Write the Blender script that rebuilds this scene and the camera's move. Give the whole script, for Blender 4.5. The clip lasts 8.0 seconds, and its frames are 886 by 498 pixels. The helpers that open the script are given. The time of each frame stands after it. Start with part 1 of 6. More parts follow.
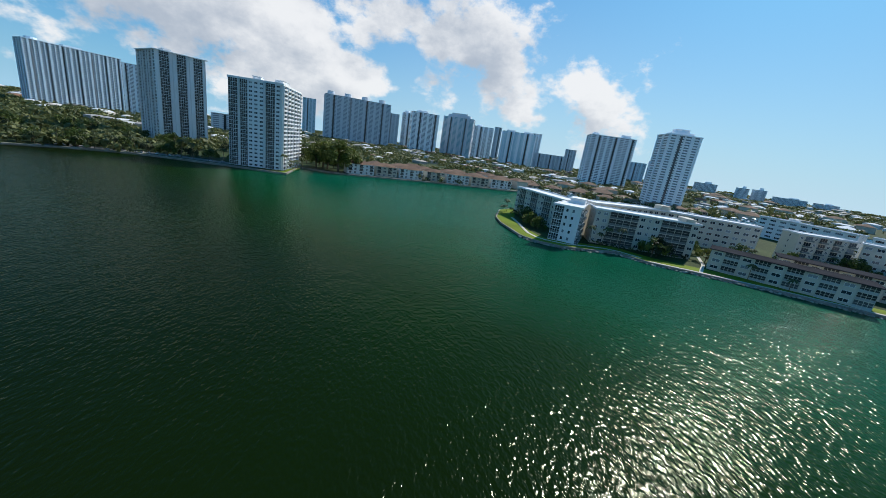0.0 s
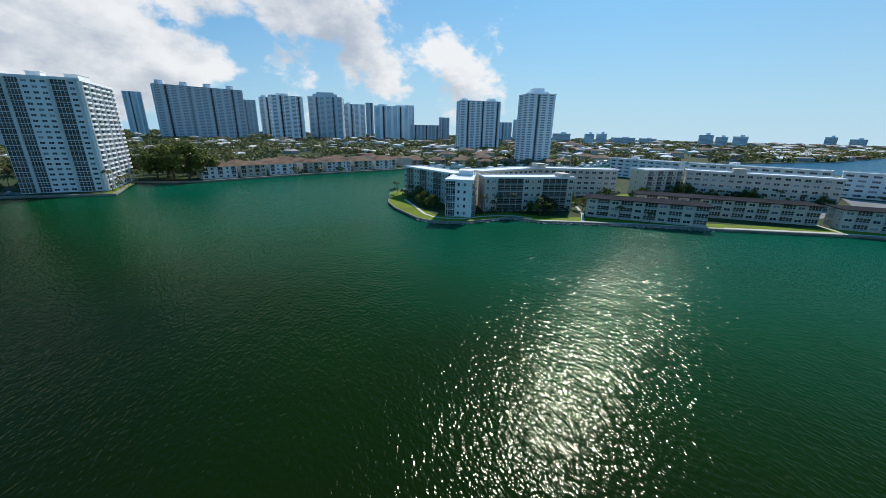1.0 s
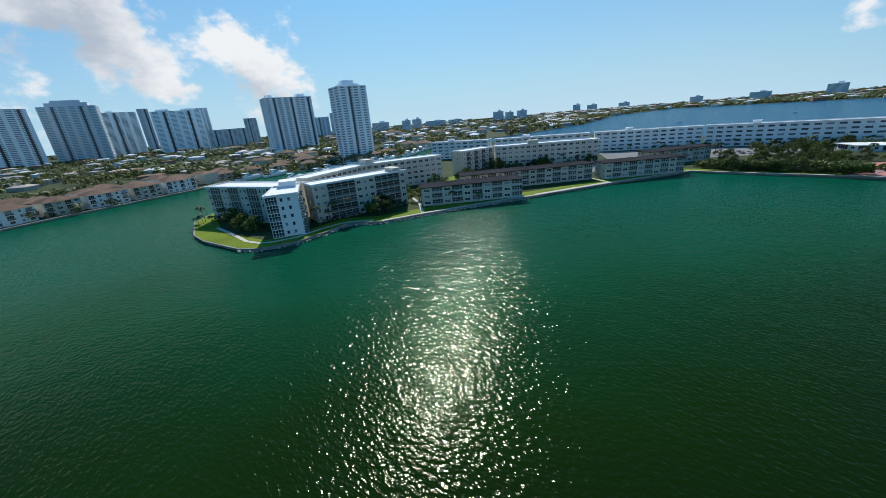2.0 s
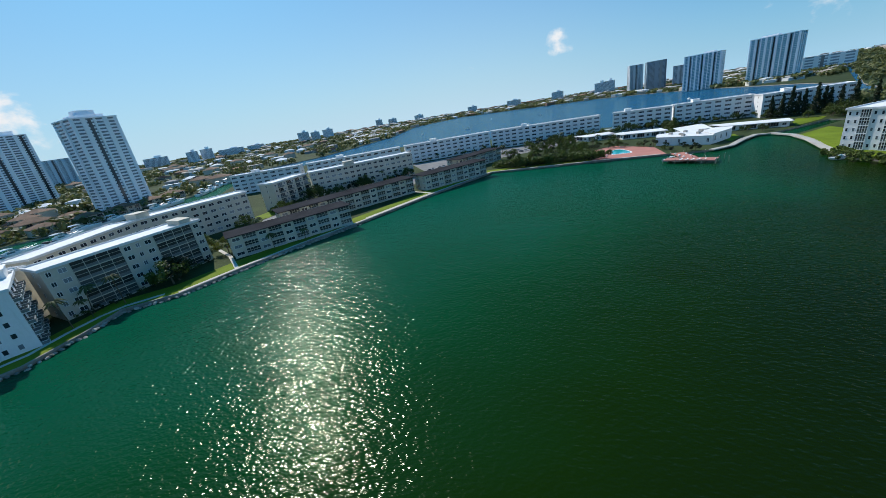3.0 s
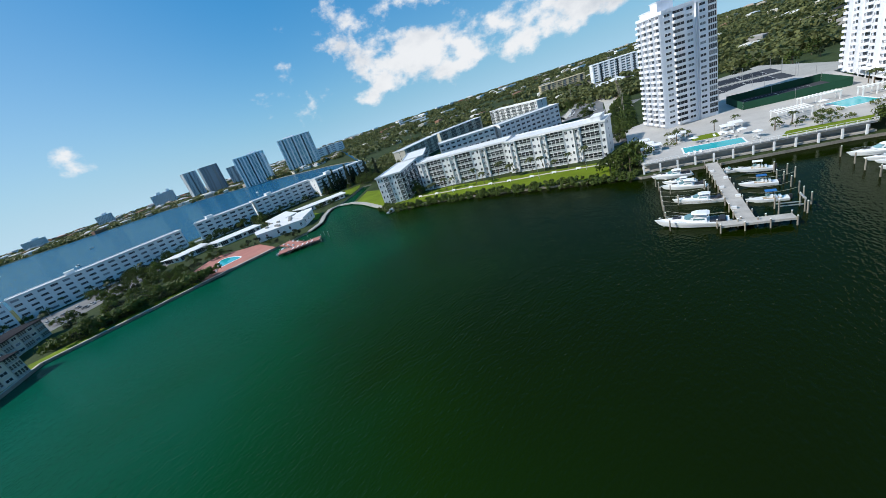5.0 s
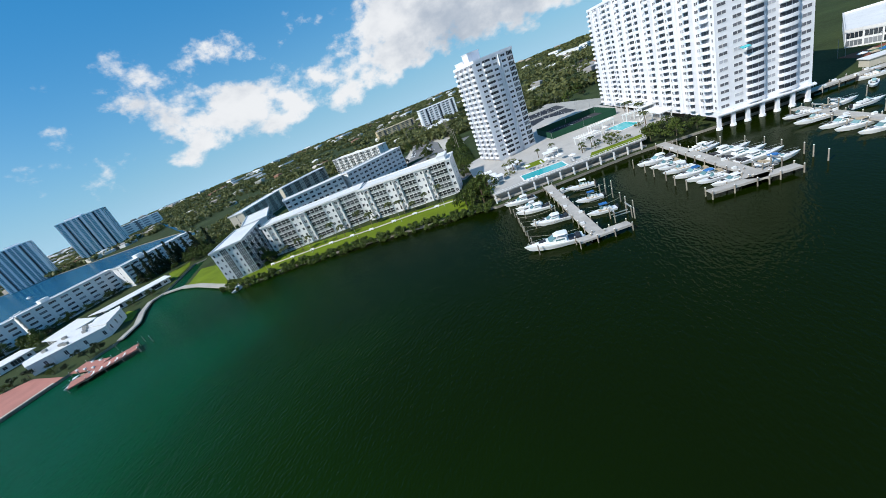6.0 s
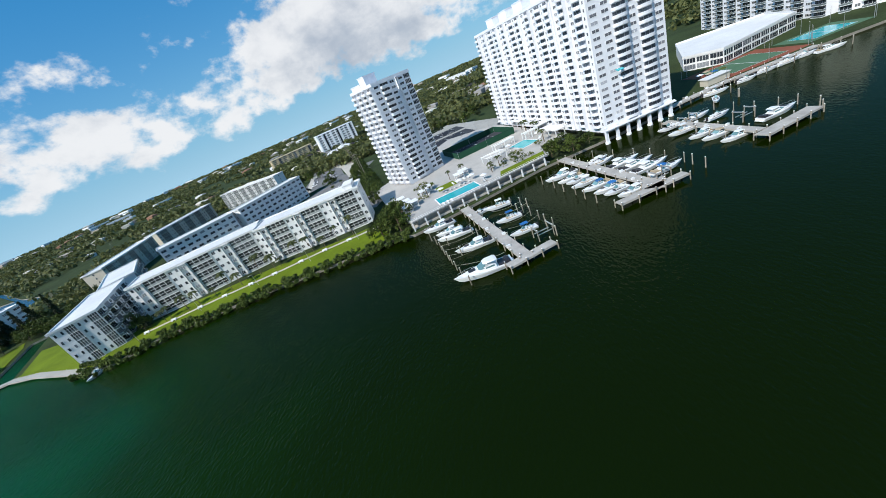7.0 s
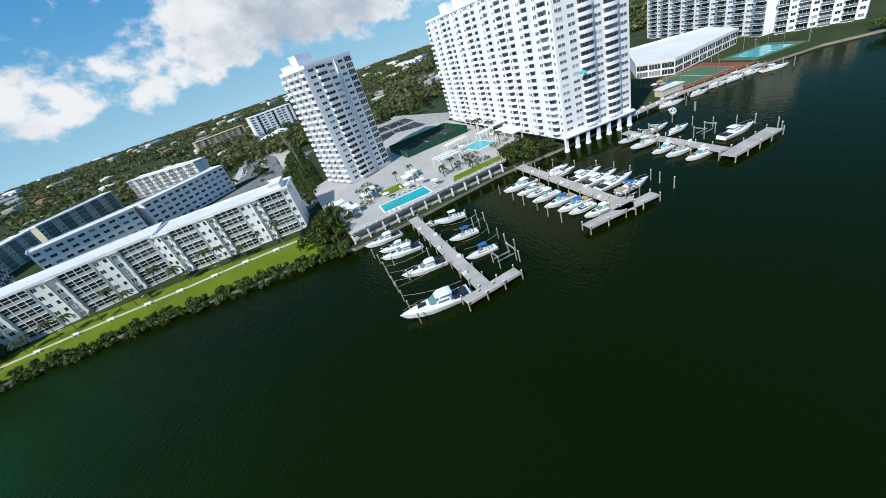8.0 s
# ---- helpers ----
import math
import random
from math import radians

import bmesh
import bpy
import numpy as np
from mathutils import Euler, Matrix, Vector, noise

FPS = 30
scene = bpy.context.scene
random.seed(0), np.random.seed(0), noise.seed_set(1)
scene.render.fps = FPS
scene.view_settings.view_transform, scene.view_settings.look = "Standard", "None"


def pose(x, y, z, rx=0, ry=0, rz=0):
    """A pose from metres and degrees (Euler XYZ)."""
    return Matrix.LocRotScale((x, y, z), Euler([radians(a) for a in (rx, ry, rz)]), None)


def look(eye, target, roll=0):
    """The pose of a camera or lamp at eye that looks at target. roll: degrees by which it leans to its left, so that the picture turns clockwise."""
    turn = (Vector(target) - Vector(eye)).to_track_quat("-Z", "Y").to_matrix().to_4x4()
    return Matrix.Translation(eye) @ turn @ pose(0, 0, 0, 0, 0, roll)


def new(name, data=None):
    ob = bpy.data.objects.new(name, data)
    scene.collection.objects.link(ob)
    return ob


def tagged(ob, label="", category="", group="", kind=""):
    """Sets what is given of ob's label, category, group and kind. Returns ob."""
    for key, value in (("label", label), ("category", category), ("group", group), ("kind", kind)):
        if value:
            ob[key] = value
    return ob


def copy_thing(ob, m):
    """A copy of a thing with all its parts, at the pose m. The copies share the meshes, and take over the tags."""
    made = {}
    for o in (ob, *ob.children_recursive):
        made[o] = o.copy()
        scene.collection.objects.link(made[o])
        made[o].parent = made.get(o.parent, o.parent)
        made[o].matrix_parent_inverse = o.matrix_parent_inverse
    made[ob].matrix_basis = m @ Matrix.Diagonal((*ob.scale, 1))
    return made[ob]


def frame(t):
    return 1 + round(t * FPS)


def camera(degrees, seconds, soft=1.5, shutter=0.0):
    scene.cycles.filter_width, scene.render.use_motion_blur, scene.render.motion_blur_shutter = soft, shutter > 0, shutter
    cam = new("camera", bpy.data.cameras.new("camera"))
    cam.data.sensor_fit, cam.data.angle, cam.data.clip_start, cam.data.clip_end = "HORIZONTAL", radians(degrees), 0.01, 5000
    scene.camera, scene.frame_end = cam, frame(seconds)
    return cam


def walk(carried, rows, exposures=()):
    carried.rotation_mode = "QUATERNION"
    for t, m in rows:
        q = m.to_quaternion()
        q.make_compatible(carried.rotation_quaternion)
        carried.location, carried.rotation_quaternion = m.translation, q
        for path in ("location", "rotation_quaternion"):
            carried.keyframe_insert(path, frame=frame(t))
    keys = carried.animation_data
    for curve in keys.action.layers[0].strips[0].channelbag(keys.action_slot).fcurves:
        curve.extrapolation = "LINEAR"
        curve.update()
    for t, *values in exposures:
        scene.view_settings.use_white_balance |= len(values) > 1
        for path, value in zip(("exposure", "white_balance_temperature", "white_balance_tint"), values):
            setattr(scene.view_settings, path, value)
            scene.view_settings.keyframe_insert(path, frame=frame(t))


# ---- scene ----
cam = camera(102.35, 8.0, soft=0.6)
# seconds, x, y, z, yaw, pitch, roll
ROWS = [
    (0.0, -46.75, 31.54, 35.65, -0.93, -16.04, -8.14),
    (0.5, -46.62, 36.78, 37.08, -7.67, -16.93, -5.68),
    (1.0, -46.14, 42.04, 38.26, -19.87, -18.10, -1.21),
    (1.2, -45.73, 44.16, 38.71, -25.81, -18.57, 0.63),
    (2.3, -35.58, 54.14, 41.33, -55.00, -20.45, 5.57),
    (2.5, -33.52, 55.97, 41.71, -60.92, -20.68, 6.43),
    (3.0, -27.41, 59.35, 42.71, -75.86, -21.07, 8.66),
    (3.5, -21.28, 60.90, 43.81, -91.72, -21.61, 11.02),
    (4.0, -14.78, 60.93, 44.67, -108.07, -21.99, 13.24),
    (4.5, -9.34, 59.85, 45.51, -123.89, -22.20, 15.36),
    (5.0, -3.59, 57.14, 46.07, -138.53, -22.40, 17.22),
    (5.2, -1.69, 55.67, 46.28, -144.15, -22.69, 18.05),
    (6.3, 6.69, 43.94, 46.76, -170.31, -24.96, 21.01),
    (6.5, 7.53, 41.83, 46.82, -173.77, -25.49, 21.25),
    (7.0, 8.83, 36.62, 47.05, -180.65, -26.95, 20.99),
    (7.5, 9.08, 31.21, 47.06, -184.66, -28.23, 19.59),
    (8.0, 7.92, 18.98, 47.15, -188.11, -30.95, 16.38),
]
walk(cam, [(t, pose(x, y, z, 90 + pitch, roll, yaw)) for t, x, y, z, yaw, pitch, roll in ROWS])

# ---------------------------------------------------------------- light
SUN_AZ, SUN_EL = 43.0, 42.0
sun_way = Vector((math.sin(radians(SUN_AZ)) * math.cos(radians(SUN_EL)), math.cos(radians(SUN_AZ)) * math.cos(radians(SUN_EL)), math.sin(radians(SUN_EL))))
sun = new("sun", bpy.data.lights.new("sun", "SUN"))
sun.data.energy, sun.data.angle, sun.data.color = 5.0, radians(0.53), (1.0, 0.965, 0.91)
sun.matrix_world = look(sun_way * 500, (0, 0, 0))
scene.view_settings.exposure = 0.0


class Nodes:
    """Short-hand for a node tree."""

    def __init__(self, tree):
        self.tree = tree
        tree.nodes.clear()

    def add(self, kind, **values):
        node = self.tree.nodes.new(kind)
        for key, value in values.items():
            if key in node.inputs:
                node.inputs[key].default_value = value
            else:
                setattr(node, key, value)
        return node

    def link(self, a, out, b, into):
        self.tree.links.new(a.outputs[out], b.inputs[into])

    def noise(self, vector, scale, detail=3.0, rough=0.55, out="Vector"):
        n = self.add("ShaderNodeTexNoise")
        n.inputs["Scale"].default_value, n.inputs["Detail"].default_value, n.inputs["Roughness"].default_value = scale, detail, rough
        self.link(vector, out, n, "Vector")
        return n

    def ramp(self, source, out, stops):
        r = self.add("ShaderNodeValToRGB")
        while len(r.color_ramp.elements) < len(stops):
            r.color_ramp.elements.new(0.5)
        for e, (p, c) in zip(r.color_ramp.elements, stops):
            e.position, e.color = p, (*c, 1) if len(c) == 3 else c
        self.link(source, out, r, "Fac")
        return r

    def maths(self, operation, a, b=None, third=None, clamp=False):
        n = self.add("ShaderNodeMath", operation=operation, use_clamp=clamp)
        for i, v in enumerate((a, b, third)):
            if v is None:
                continue
            if isinstance(v, (int, float)):
                n.inputs[i].default_value = v
            else:
                self.tree.links.new(v, n.inputs[i])
        return n.outputs[0]

    def mix(self, fac, a, b, blend="MIX"):
        n = self.add("ShaderNodeMix", data_type="RGBA", blend_type=blend)
        for i, v in ((0, fac), (6, a), (7, b)):
            if isinstance(v, (int, float)):
                n.inputs[i].default_value = v
            elif isinstance(v, tuple):
                n.inputs[i].default_value = (*v, 1)
            else:
                self.tree.links.new(v, n.inputs[i])
        return n.outputs[2]


def sky_world():
    world = bpy.data.worlds.new("sky")
    scene.world = world
    world.use_nodes = True
    n = Nodes(world.node_tree)
    sky = n.add("ShaderNodeTexSky", sky_type="NISHITA", sun_disc=False, sun_elevation=radians(SUN_EL), sun_rotation=radians(SUN_AZ),
                altitude=10.0, air_density=1.15, dust_density=1.0, ozone_density=2.2)
    way = n.add("ShaderNodeTexCoord")
    split = n.add("ShaderNodeSeparateXYZ")
    n.link(way, "Generated", split, 0)
    x, y, z = split.outputs
    flat = n.add("ShaderNodeCombineXYZ")
    n.tree.links.new(x, flat.inputs[0])
    n.tree.links.new(y, flat.inputs[1])
    n.tree.links.new(n.maths("MULTIPLY", z, 1.45), flat.inputs[2])
    # heaped cloud to the north-west and to the south, clear to the east
    def bank(az, spread):
        along = n.maths("ADD", n.maths("MULTIPLY", x, math.sin(radians(az))), n.maths("MULTIPLY", y, math.cos(radians(az))))
        r = n.add("ShaderNodeMapRange", interpolation_type="SMOOTHSTEP")
        r.inputs["From Min"].default_value, r.inputs["From Max"].default_value = math.cos(radians(spread)), math.cos(radians(spread * 0.35))
        n.tree.links.new(along, r.inputs["Value"])
        return r.outputs[0]

    def belt(middle, reach):
        off = n.maths("DIVIDE", n.maths("SUBTRACT", z, middle), reach)
        return n.maths("SUBTRACT", 1.0, n.maths("MULTIPLY", off, off), clamp=True)

    north = n.maths("MULTIPLY", bank(-14, 62), n.maths("MULTIPLY", belt(0.20, 0.27), 0.84))
    south = n.maths("MULTIPLY", n.maths("MULTIPLY", bank(162, 58), belt(0.19, 0.20)), 0.78)
    near = n.maths("MULTIPLY", n.maths("MAXIMUM", north, south), 0.22)

    def cover(lift):
        """Cloud density, as met a little higher in the sky."""
        up = n.add("ShaderNodeVectorMath", operation="ADD")
        up.inputs[1].default_value = (0, 0, lift)
        n.link(flat, 0, up, 0)
        big, heap, wisp = n.noise(up, 3.1, 9.0, 0.56), n.noise(up, 8.0, 6.0, 0.58), n.noise(up, 26.0, 4.0, 0.6)
        lumps = n.maths("ADD", n.maths("MULTIPLY", big.outputs[0], 0.62), n.maths("MULTIPLY", heap.outputs[0], 0.30))
        return n.maths("ADD", near, n.maths("ADD", lumps, n.maths("MULTIPLY", wisp.outputs[0], 0.08)))

    def step(value, low, high):
        r = n.add("ShaderNodeMapRange", interpolation_type="SMOOTHSTEP")
        r.inputs["From Min"].default_value, r.inputs["From Max"].default_value = low, high
        n.tree.links.new(value, r.inputs["Value"])
        return r.outputs[0]

    shape = step(cover(0.0), 0.625, 0.69)
    # flat, shaded bases under heaped tops
    belly = step(cover(0.11), 0.60, 0.80)
    white = n.mix(belly, (11.2, 11.3, 11.5), (5.6, 6.3, 7.4))
    haze = n.maths("MULTIPLY", n.maths("POWER", n.maths("SUBTRACT", 1.0, n.maths("MAXIMUM", z, 0.0), clamp=True), 6.5), 0.88)
    blue = n.mix(1.0, sky.outputs[0], (0.28, 0.93, 1.32), "MULTIPLY")
    blue = n.mix(0.42, blue, (0.15, 3.9, 9.6))
    clear = n.mix(haze, blue, (5.0, 8.3, 10.6))
    # paler sky under the sun
    glow = n.maths("MULTIPLY", bank(SUN_AZ, 78), n.maths("POWER", n.maths("SUBTRACT", 1.0, n.maths("MAXIMUM", z, 0.0), clamp=True), 2.2))
    clear = n.mix(n.maths("MULTIPLY", glow, 0.5), clear, (8.0, 9.9, 11.0))
    below = n.maths("GREATER_THAN", z, 0.004)
    amount = n.maths("MULTIPLY", n.maths("MULTIPLY", shape, 0.94), below)
    colour = n.mix(amount, clear, white)
    back = n.add("ShaderNodeBackground", Strength=0.08)
    n.tree.links.new(colour, back.inputs["Color"])
    out = n.add("ShaderNodeOutputWorld")
    n.link(back, 0, out, 0)


sky_world()

# ---------------------------------------------------------------- materials


def surface(name, colour, rough=0.7, spread=0.12, scale=0.6, bump=0.0, bump_scale=8.0, metal=0.0, stain=None, vary=0.0, spec=None):
    """A painted, mineral or woven surface: two scales of tone, optional stains, relief and a change from piece to piece."""
    m = bpy.data.materials.new(name)
    m.use_nodes = True
    n = Nodes(m.node_tree)
    place = n.add("ShaderNodeNewGeometry")
    coarse, grain = n.noise(place, scale * 0.13, 4, 0.6, "Position"), n.noise(place, scale * 3.0, 4, 0.6, "Position")
    dark, light = tuple(c * (1 - spread) for c in colour), tuple(min(1, c * (1 + spread * 0.7)) for c in colour)
    tone = n.ramp(coarse, 0, [(0.3, dark), (0.7, light)])
    fine = n.ramp(grain, 0, [(0.25, (1 - spread,) * 3), (0.75, (1.0,) * 3)])
    base = n.mix(1.0, tone.outputs[0], fine.outputs[0], "MULTIPLY")
    if stain:
        drip = n.add("ShaderNodeMapping")
        drip.inputs["Scale"].default_value = (0.9, 0.9, 0.12)
        n.link(place, "Position", drip, 0)
        marks = n.noise(drip, 0.9, 5, 0.65)
        where = n.ramp(marks, 0, [(0.54, (0, 0, 0)), (0.8, (0.55,) * 3)])
        base = n.mix(where.outputs[0], base, stain)
    if vary:
        info = n.add("ShaderNodeObjectInfo")
        level = n.maths("ADD", n.maths("MULTIPLY", info.outputs["Random"], 2 * vary), 1 - vary)
        hue = n.add("ShaderNodeHueSaturation")
        n.tree.links.new(level, hue.inputs["Value"])
        n.tree.links.new(base, hue.inputs["Color"])
        base = hue.outputs[0]
    b = n.add("ShaderNodeBsdfPrincipled", Roughness=rough, Metallic=metal)
    b.inputs["Specular IOR Level"].default_value = spec if spec is not None else (0.12 if rough >= 0.7 else 0.5)
    n.tree.links.new(base, b.inputs["Base Color"])
    if bump:
        rel = n.noise(place, bump_scale, 3, 0.6, "Position")
        bp = n.add("ShaderNodeBump", Strength=bump, Distance=0.05)
        n.link(rel, 0, bp, "Height")
        n.link(bp, 0, b, "Normal")
    out = n.add("ShaderNodeOutputMaterial")
    n.link(b, 0, out, 0)
    return m


def leaves(name, dark, light, island=True):
    m = bpy.data.materials.new(name)
    m.use_nodes = True
    n = Nodes(m.node_tree)
    place = n.add("ShaderNodeNewGeometry")
    info = n.add("ShaderNodeObjectInfo")
    coarse = n.noise(place, 0.05, 3, 0.6, "Position")
    each = n.maths("ADD", n.maths("MULTIPLY", place.outputs["Random Per Island"], 0.5), n.maths("MULTIPLY", coarse.outputs[0], 0.7))
    each = n.maths("ADD", each, n.maths("MULTIPLY", info.outputs["Random"], 0.3))
    mixed = n.add("ShaderNodeValToRGB")
    n.tree.links.new(each, mixed.inputs[0])
    mixed.color_ramp.elements[0].position, mixed.color_ramp.elements[0].color = 0.3, (*dark, 1)
    mixed.color_ramp.elements[1].position, mixed.color_ramp.elements[1].color = 1.0, (*light, 1)
    b = n.add("ShaderNodeBsdfPrincipled", Roughness=0.62)
    b.inputs["Specular IOR Level"].default_value = 0.3
    n.tree.links.new(mixed.outputs[0], b.inputs["Base Color"])
    rel = n.noise(place, 2.2, 3, 0.6, "Position")
    bp = n.add("ShaderNodeBump", Strength=0.5, Distance=0.3)
    n.link(rel, 0, bp, "Height")
    n.link(bp, 0, b, "Normal")
    # light that comes through the leaves
    thin = n.add("ShaderNodeBsdfTranslucent")
    n.tree.links.new(mixed.outputs[0], thin.inputs["Color"])
    blade = n.add("ShaderNodeMixShader")
    blade.inputs[0].default_value = 0.3
    n.link(b, 0, blade, 1)
    n.link(thin, 0, blade, 2)
    out = n.add("ShaderNodeOutputMaterial")
    n.link(blade, 0, out, 0)
    return m


def water_material():
    m = bpy.data.materials.new("lake_water")
    m.use_nodes = True
    n = Nodes(m.node_tree)
    place = n.add("ShaderNodeNewGeometry")
    # dark olive to the south-west, paler towards the sun: sunward brightness painted into the body
    patch = n.noise(place, 0.012, 3, 0.5, "Position")
    along = n.add("ShaderNodeVectorMath", operation="DOT_PRODUCT")
    along.inputs[1].default_value = (0.66, 0.75, 0)
    n.link(place, "Position", along, 0)
    sunward = n.add("ShaderNodeMapRange", interpolation_type="SMOOTHSTEP")
    sunward.inputs["From Min"].default_value, sunward.inputs["From Max"].default_value = -5, 190
    n.tree.links.new(n.maths("ADD", along.outputs["Value"], n.maths("MULTIPLY", n.maths("SUBTRACT", patch.outputs[0], 0.5), 90)), sunward.inputs["Value"])
    tone = n.ramp(sunward, 0, [(0.0, (0.0040, 0.0088, 0.0001)), (0.2, (0.0048, 0.0180, 0.0002)), (0.5, (0.0014, 0.0420, 0.0110)), (1.0, (0.0002, 0.0700, 0.0390))])
    # open bay to the east: the reflected sky's blue is put into the body
    where = n.add("ShaderNodeSeparateXYZ")
    n.link(place, "Position", where, 0)
    bay = n.maths("MULTIPLY", n.maths("SUBTRACT", where.outputs[0], 340.0), 0.02, clamp=True)
    body = n.add("ShaderNodeBsdfDiffuse")
    n.tree.links.new(n.mix(bay, tone.outputs[0], (0.012, 0.085, 0.17)), body.inputs["Color"])
    gloss = n.add("ShaderNodeBsdfAnisotropic", Roughness=0.11)
    gloss.inputs["Color"].default_value = (0.95, 1.0, 0.80, 1)
    edge = n.add("ShaderNodeFresnel", IOR=1.33)
    wind = n.add("ShaderNodeMapping")
    wind.inputs["Scale"].default_value = (1.0, 0.55, 1.0)
    wind.inputs["Rotation"].default_value = (0, 0, radians(35))
    n.link(place, "Position", wind, 0)
    chop, swell = n.noise(wind, 1.5, 1.0, 0.5), n.noise(wind, 0.3, 1, 0.5)
    both = n.maths("ADD", chop.outputs[0], n.maths("MULTIPLY", swell.outputs[0], 0.9))
    # calmer water in the lee of the south-western shore
    calm = n.add("ShaderNodeMapRange", interpolation_type="SMOOTHSTEP")
    calm.inputs["From Min"].default_value, calm.inputs["From Max"].default_value = -70, 30
    calm.inputs["To Min"].default_value = 0.2
    n.tree.links.new(along.outputs["Value"], calm.inputs["Value"])
    both = n.maths("MULTIPLY", both, calm.outputs[0])
    bp = n.add("ShaderNodeBump", Strength=1.0, Distance=0.24)
    n.tree.links.new(both, bp.inputs["Height"])
    n.link(bp, 0, gloss, "Normal")
    n.link(bp, 0, edge, "Normal")
    mixed = n.add("ShaderNodeMixShader")
    lift = n.maths("MAXIMUM", n.maths("SUBTRACT", edge.outputs[0], 0.017), 0.0)
    n.tree.links.new(n.maths("ADD", n.maths("MULTIPLY", lift, 0.38), 0.0070), mixed.inputs[0])
    n.link(body, 0, mixed, 1)
    n.link(gloss, 0, mixed, 2)
    out = n.add("ShaderNodeOutputMaterial")
    n.link(mixed, 0, out, 0)
    return m


def glassy(name, colour, rough=0.08, vary=0.5):
    """A window pane with a dim room behind it: dark, glossy, some with drawn blinds."""
    m = bpy.data.materials.new(name)
    m.use_nodes = True
    n = Nodes(m.node_tree)
    info = n.add("ShaderNodeObjectInfo")
    blind = tuple(min(0.75, c * 3 + 0.22) for c in colour)
    tone = n.ramp(info, "Random", [(0.0, colour), (0.62, tuple(c * 1.5 for c in colour)), (0.8, tuple(c * 2 + 0.05 for c in colour)), (1.0, blind if vary else colour)])
    b = n.add("ShaderNodeBsdfPrincipled", Roughness=rough)
    b.inputs["Specular IOR Level"].default_value = 0.35
    n.link(tone, 0, b, "Base Color")
    out = n.add("ShaderNodeOutputMaterial")
    n.link(b, 0, out, 0)
    return m


M = dict(
    water=water_material(),
    land=surface("mixed_ground", (0.045, 0.065, 0.022), 0.95, 0.35, 0.3, stain=(0.11, 0.115, 0.075)),
    lawn=surface("mown_grass", (0.15, 0.205, 0.012), 0.9, 0.25, 0.7, 0.5, 6.0),
    asphalt=surface("asphalt", (0.22, 0.216, 0.21), 0.9, 0.2, 0.5),
    concrete=surface("concrete", (0.42, 0.40, 0.36), 0.85, 0.15, 0.6, 0.2, 4.0, stain=(0.2, 0.18, 0.15)),
    seawall=surface("seawall_concrete", (0.30, 0.275, 0.235), 0.9, 0.3, 1.2, 0.4, 3.0, stain=(0.06, 0.06, 0.05)),
    path=surface("pale_path", (0.55, 0.51, 0.44), 0.9, 0.12, 0.8),
    white=surface("white_paint", (0.78, 0.78, 0.77), 0.75, 0.06, 0.4, stain=(0.5, 0.48, 0.44)),
    cool=surface("cool_white_paint", (0.80, 0.81, 0.84), 0.75, 0.05, 0.4, stain=(0.6, 0.6, 0.62)),
    cream=surface("cream_stucco", (0.56, 0.52, 0.43), 0.8, 0.08, 0.5, stain=(0.42, 0.38, 0.32)),
    beige=surface("beige_stucco", (0.52, 0.46, 0.38), 0.8, 0.08, 0.5, stain=(0.3, 0.26, 0.22)),
    roofwhite=surface("white_roof_membrane", (0.74, 0.74, 0.73), 0.8, 0.10, 0.5, stain=(0.45, 0.43, 0.4)),
    roofdark=surface("grey_gravel_roof", (0.046, 0.046, 0.050), 1.0, 0.3, 0.6, spec=0.0),
    terracotta=surface("clay_tile_roof", (0.20, 0.125, 0.085), 0.85, 0.3, 0.9, 0.5, 4.0, vary=0.2),
    # far grey, white and blue: own paint lifted with distance haze in the colour
    fargrey=surface("hazed_grey_paint", (0.58, 0.62, 0.66), 0.7, 0.05, 0.2),
    farwhite=surface("hazed_white_paint", (0.88, 0.90, 0.92), 0.7, 0.05, 0.2),
    farblue=surface("hazed_blue_paint", (0.60, 0.72, 0.80), 0.6, 0.06, 0.2),
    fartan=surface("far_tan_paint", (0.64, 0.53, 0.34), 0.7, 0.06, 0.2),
    pane=glassy("window_pane", (0.022, 0.028, 0.034)),
    screen=glassy("porch_screen", (0.014, 0.02, 0.021), 0.35, 0),
    # far panes paler and bluer than near ones, haze put into the glass colour
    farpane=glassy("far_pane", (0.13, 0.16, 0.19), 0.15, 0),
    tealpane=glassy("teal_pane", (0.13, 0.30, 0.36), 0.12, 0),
    palerail=surface("pale_railing_panel", (0.36, 0.39, 0.38), 0.5, 0.08, 0.6, vary=0.15),
    rail=surface("railing_panel", (0.13, 0.16, 0.16), 0.4, 0.08, 0.6, vary=0.1),
    palepane=glassy("curtained_pane", (0.10, 0.105, 0.12), 0.2),
    darkrail=surface("bronze_railing", (0.10, 0.085, 0.07), 0.5, 0.1, 0.6),
)


# ---------------------------------------------------------------- mesh helpers


def mesh_of(name, bm, mats, smooth=False):
    data = bpy.data.meshes.new(name)
    bm.normal_update()
    bm.to_mesh(data)
    bm.free()
    for m in mats:
        data.materials.append(M[m] if isinstance(m, str) else m)
    if smooth:
        data.shade_smooth()
    return data


def part(name, bm, mats, parent, label="", smooth=False, m=None):
    """Links a bmesh, or a mesh that is shared, as one object under a thing or a part."""
    data = bm if isinstance(bm, bpy.types.Mesh) else mesh_of(name, bm, [mats] if isinstance(mats, str) else mats, smooth)
    ob = new(name, data)
    ob.parent = parent
    if m is not None:
        ob.matrix_basis = m
    if label:
        ob["label"] = label
    return ob


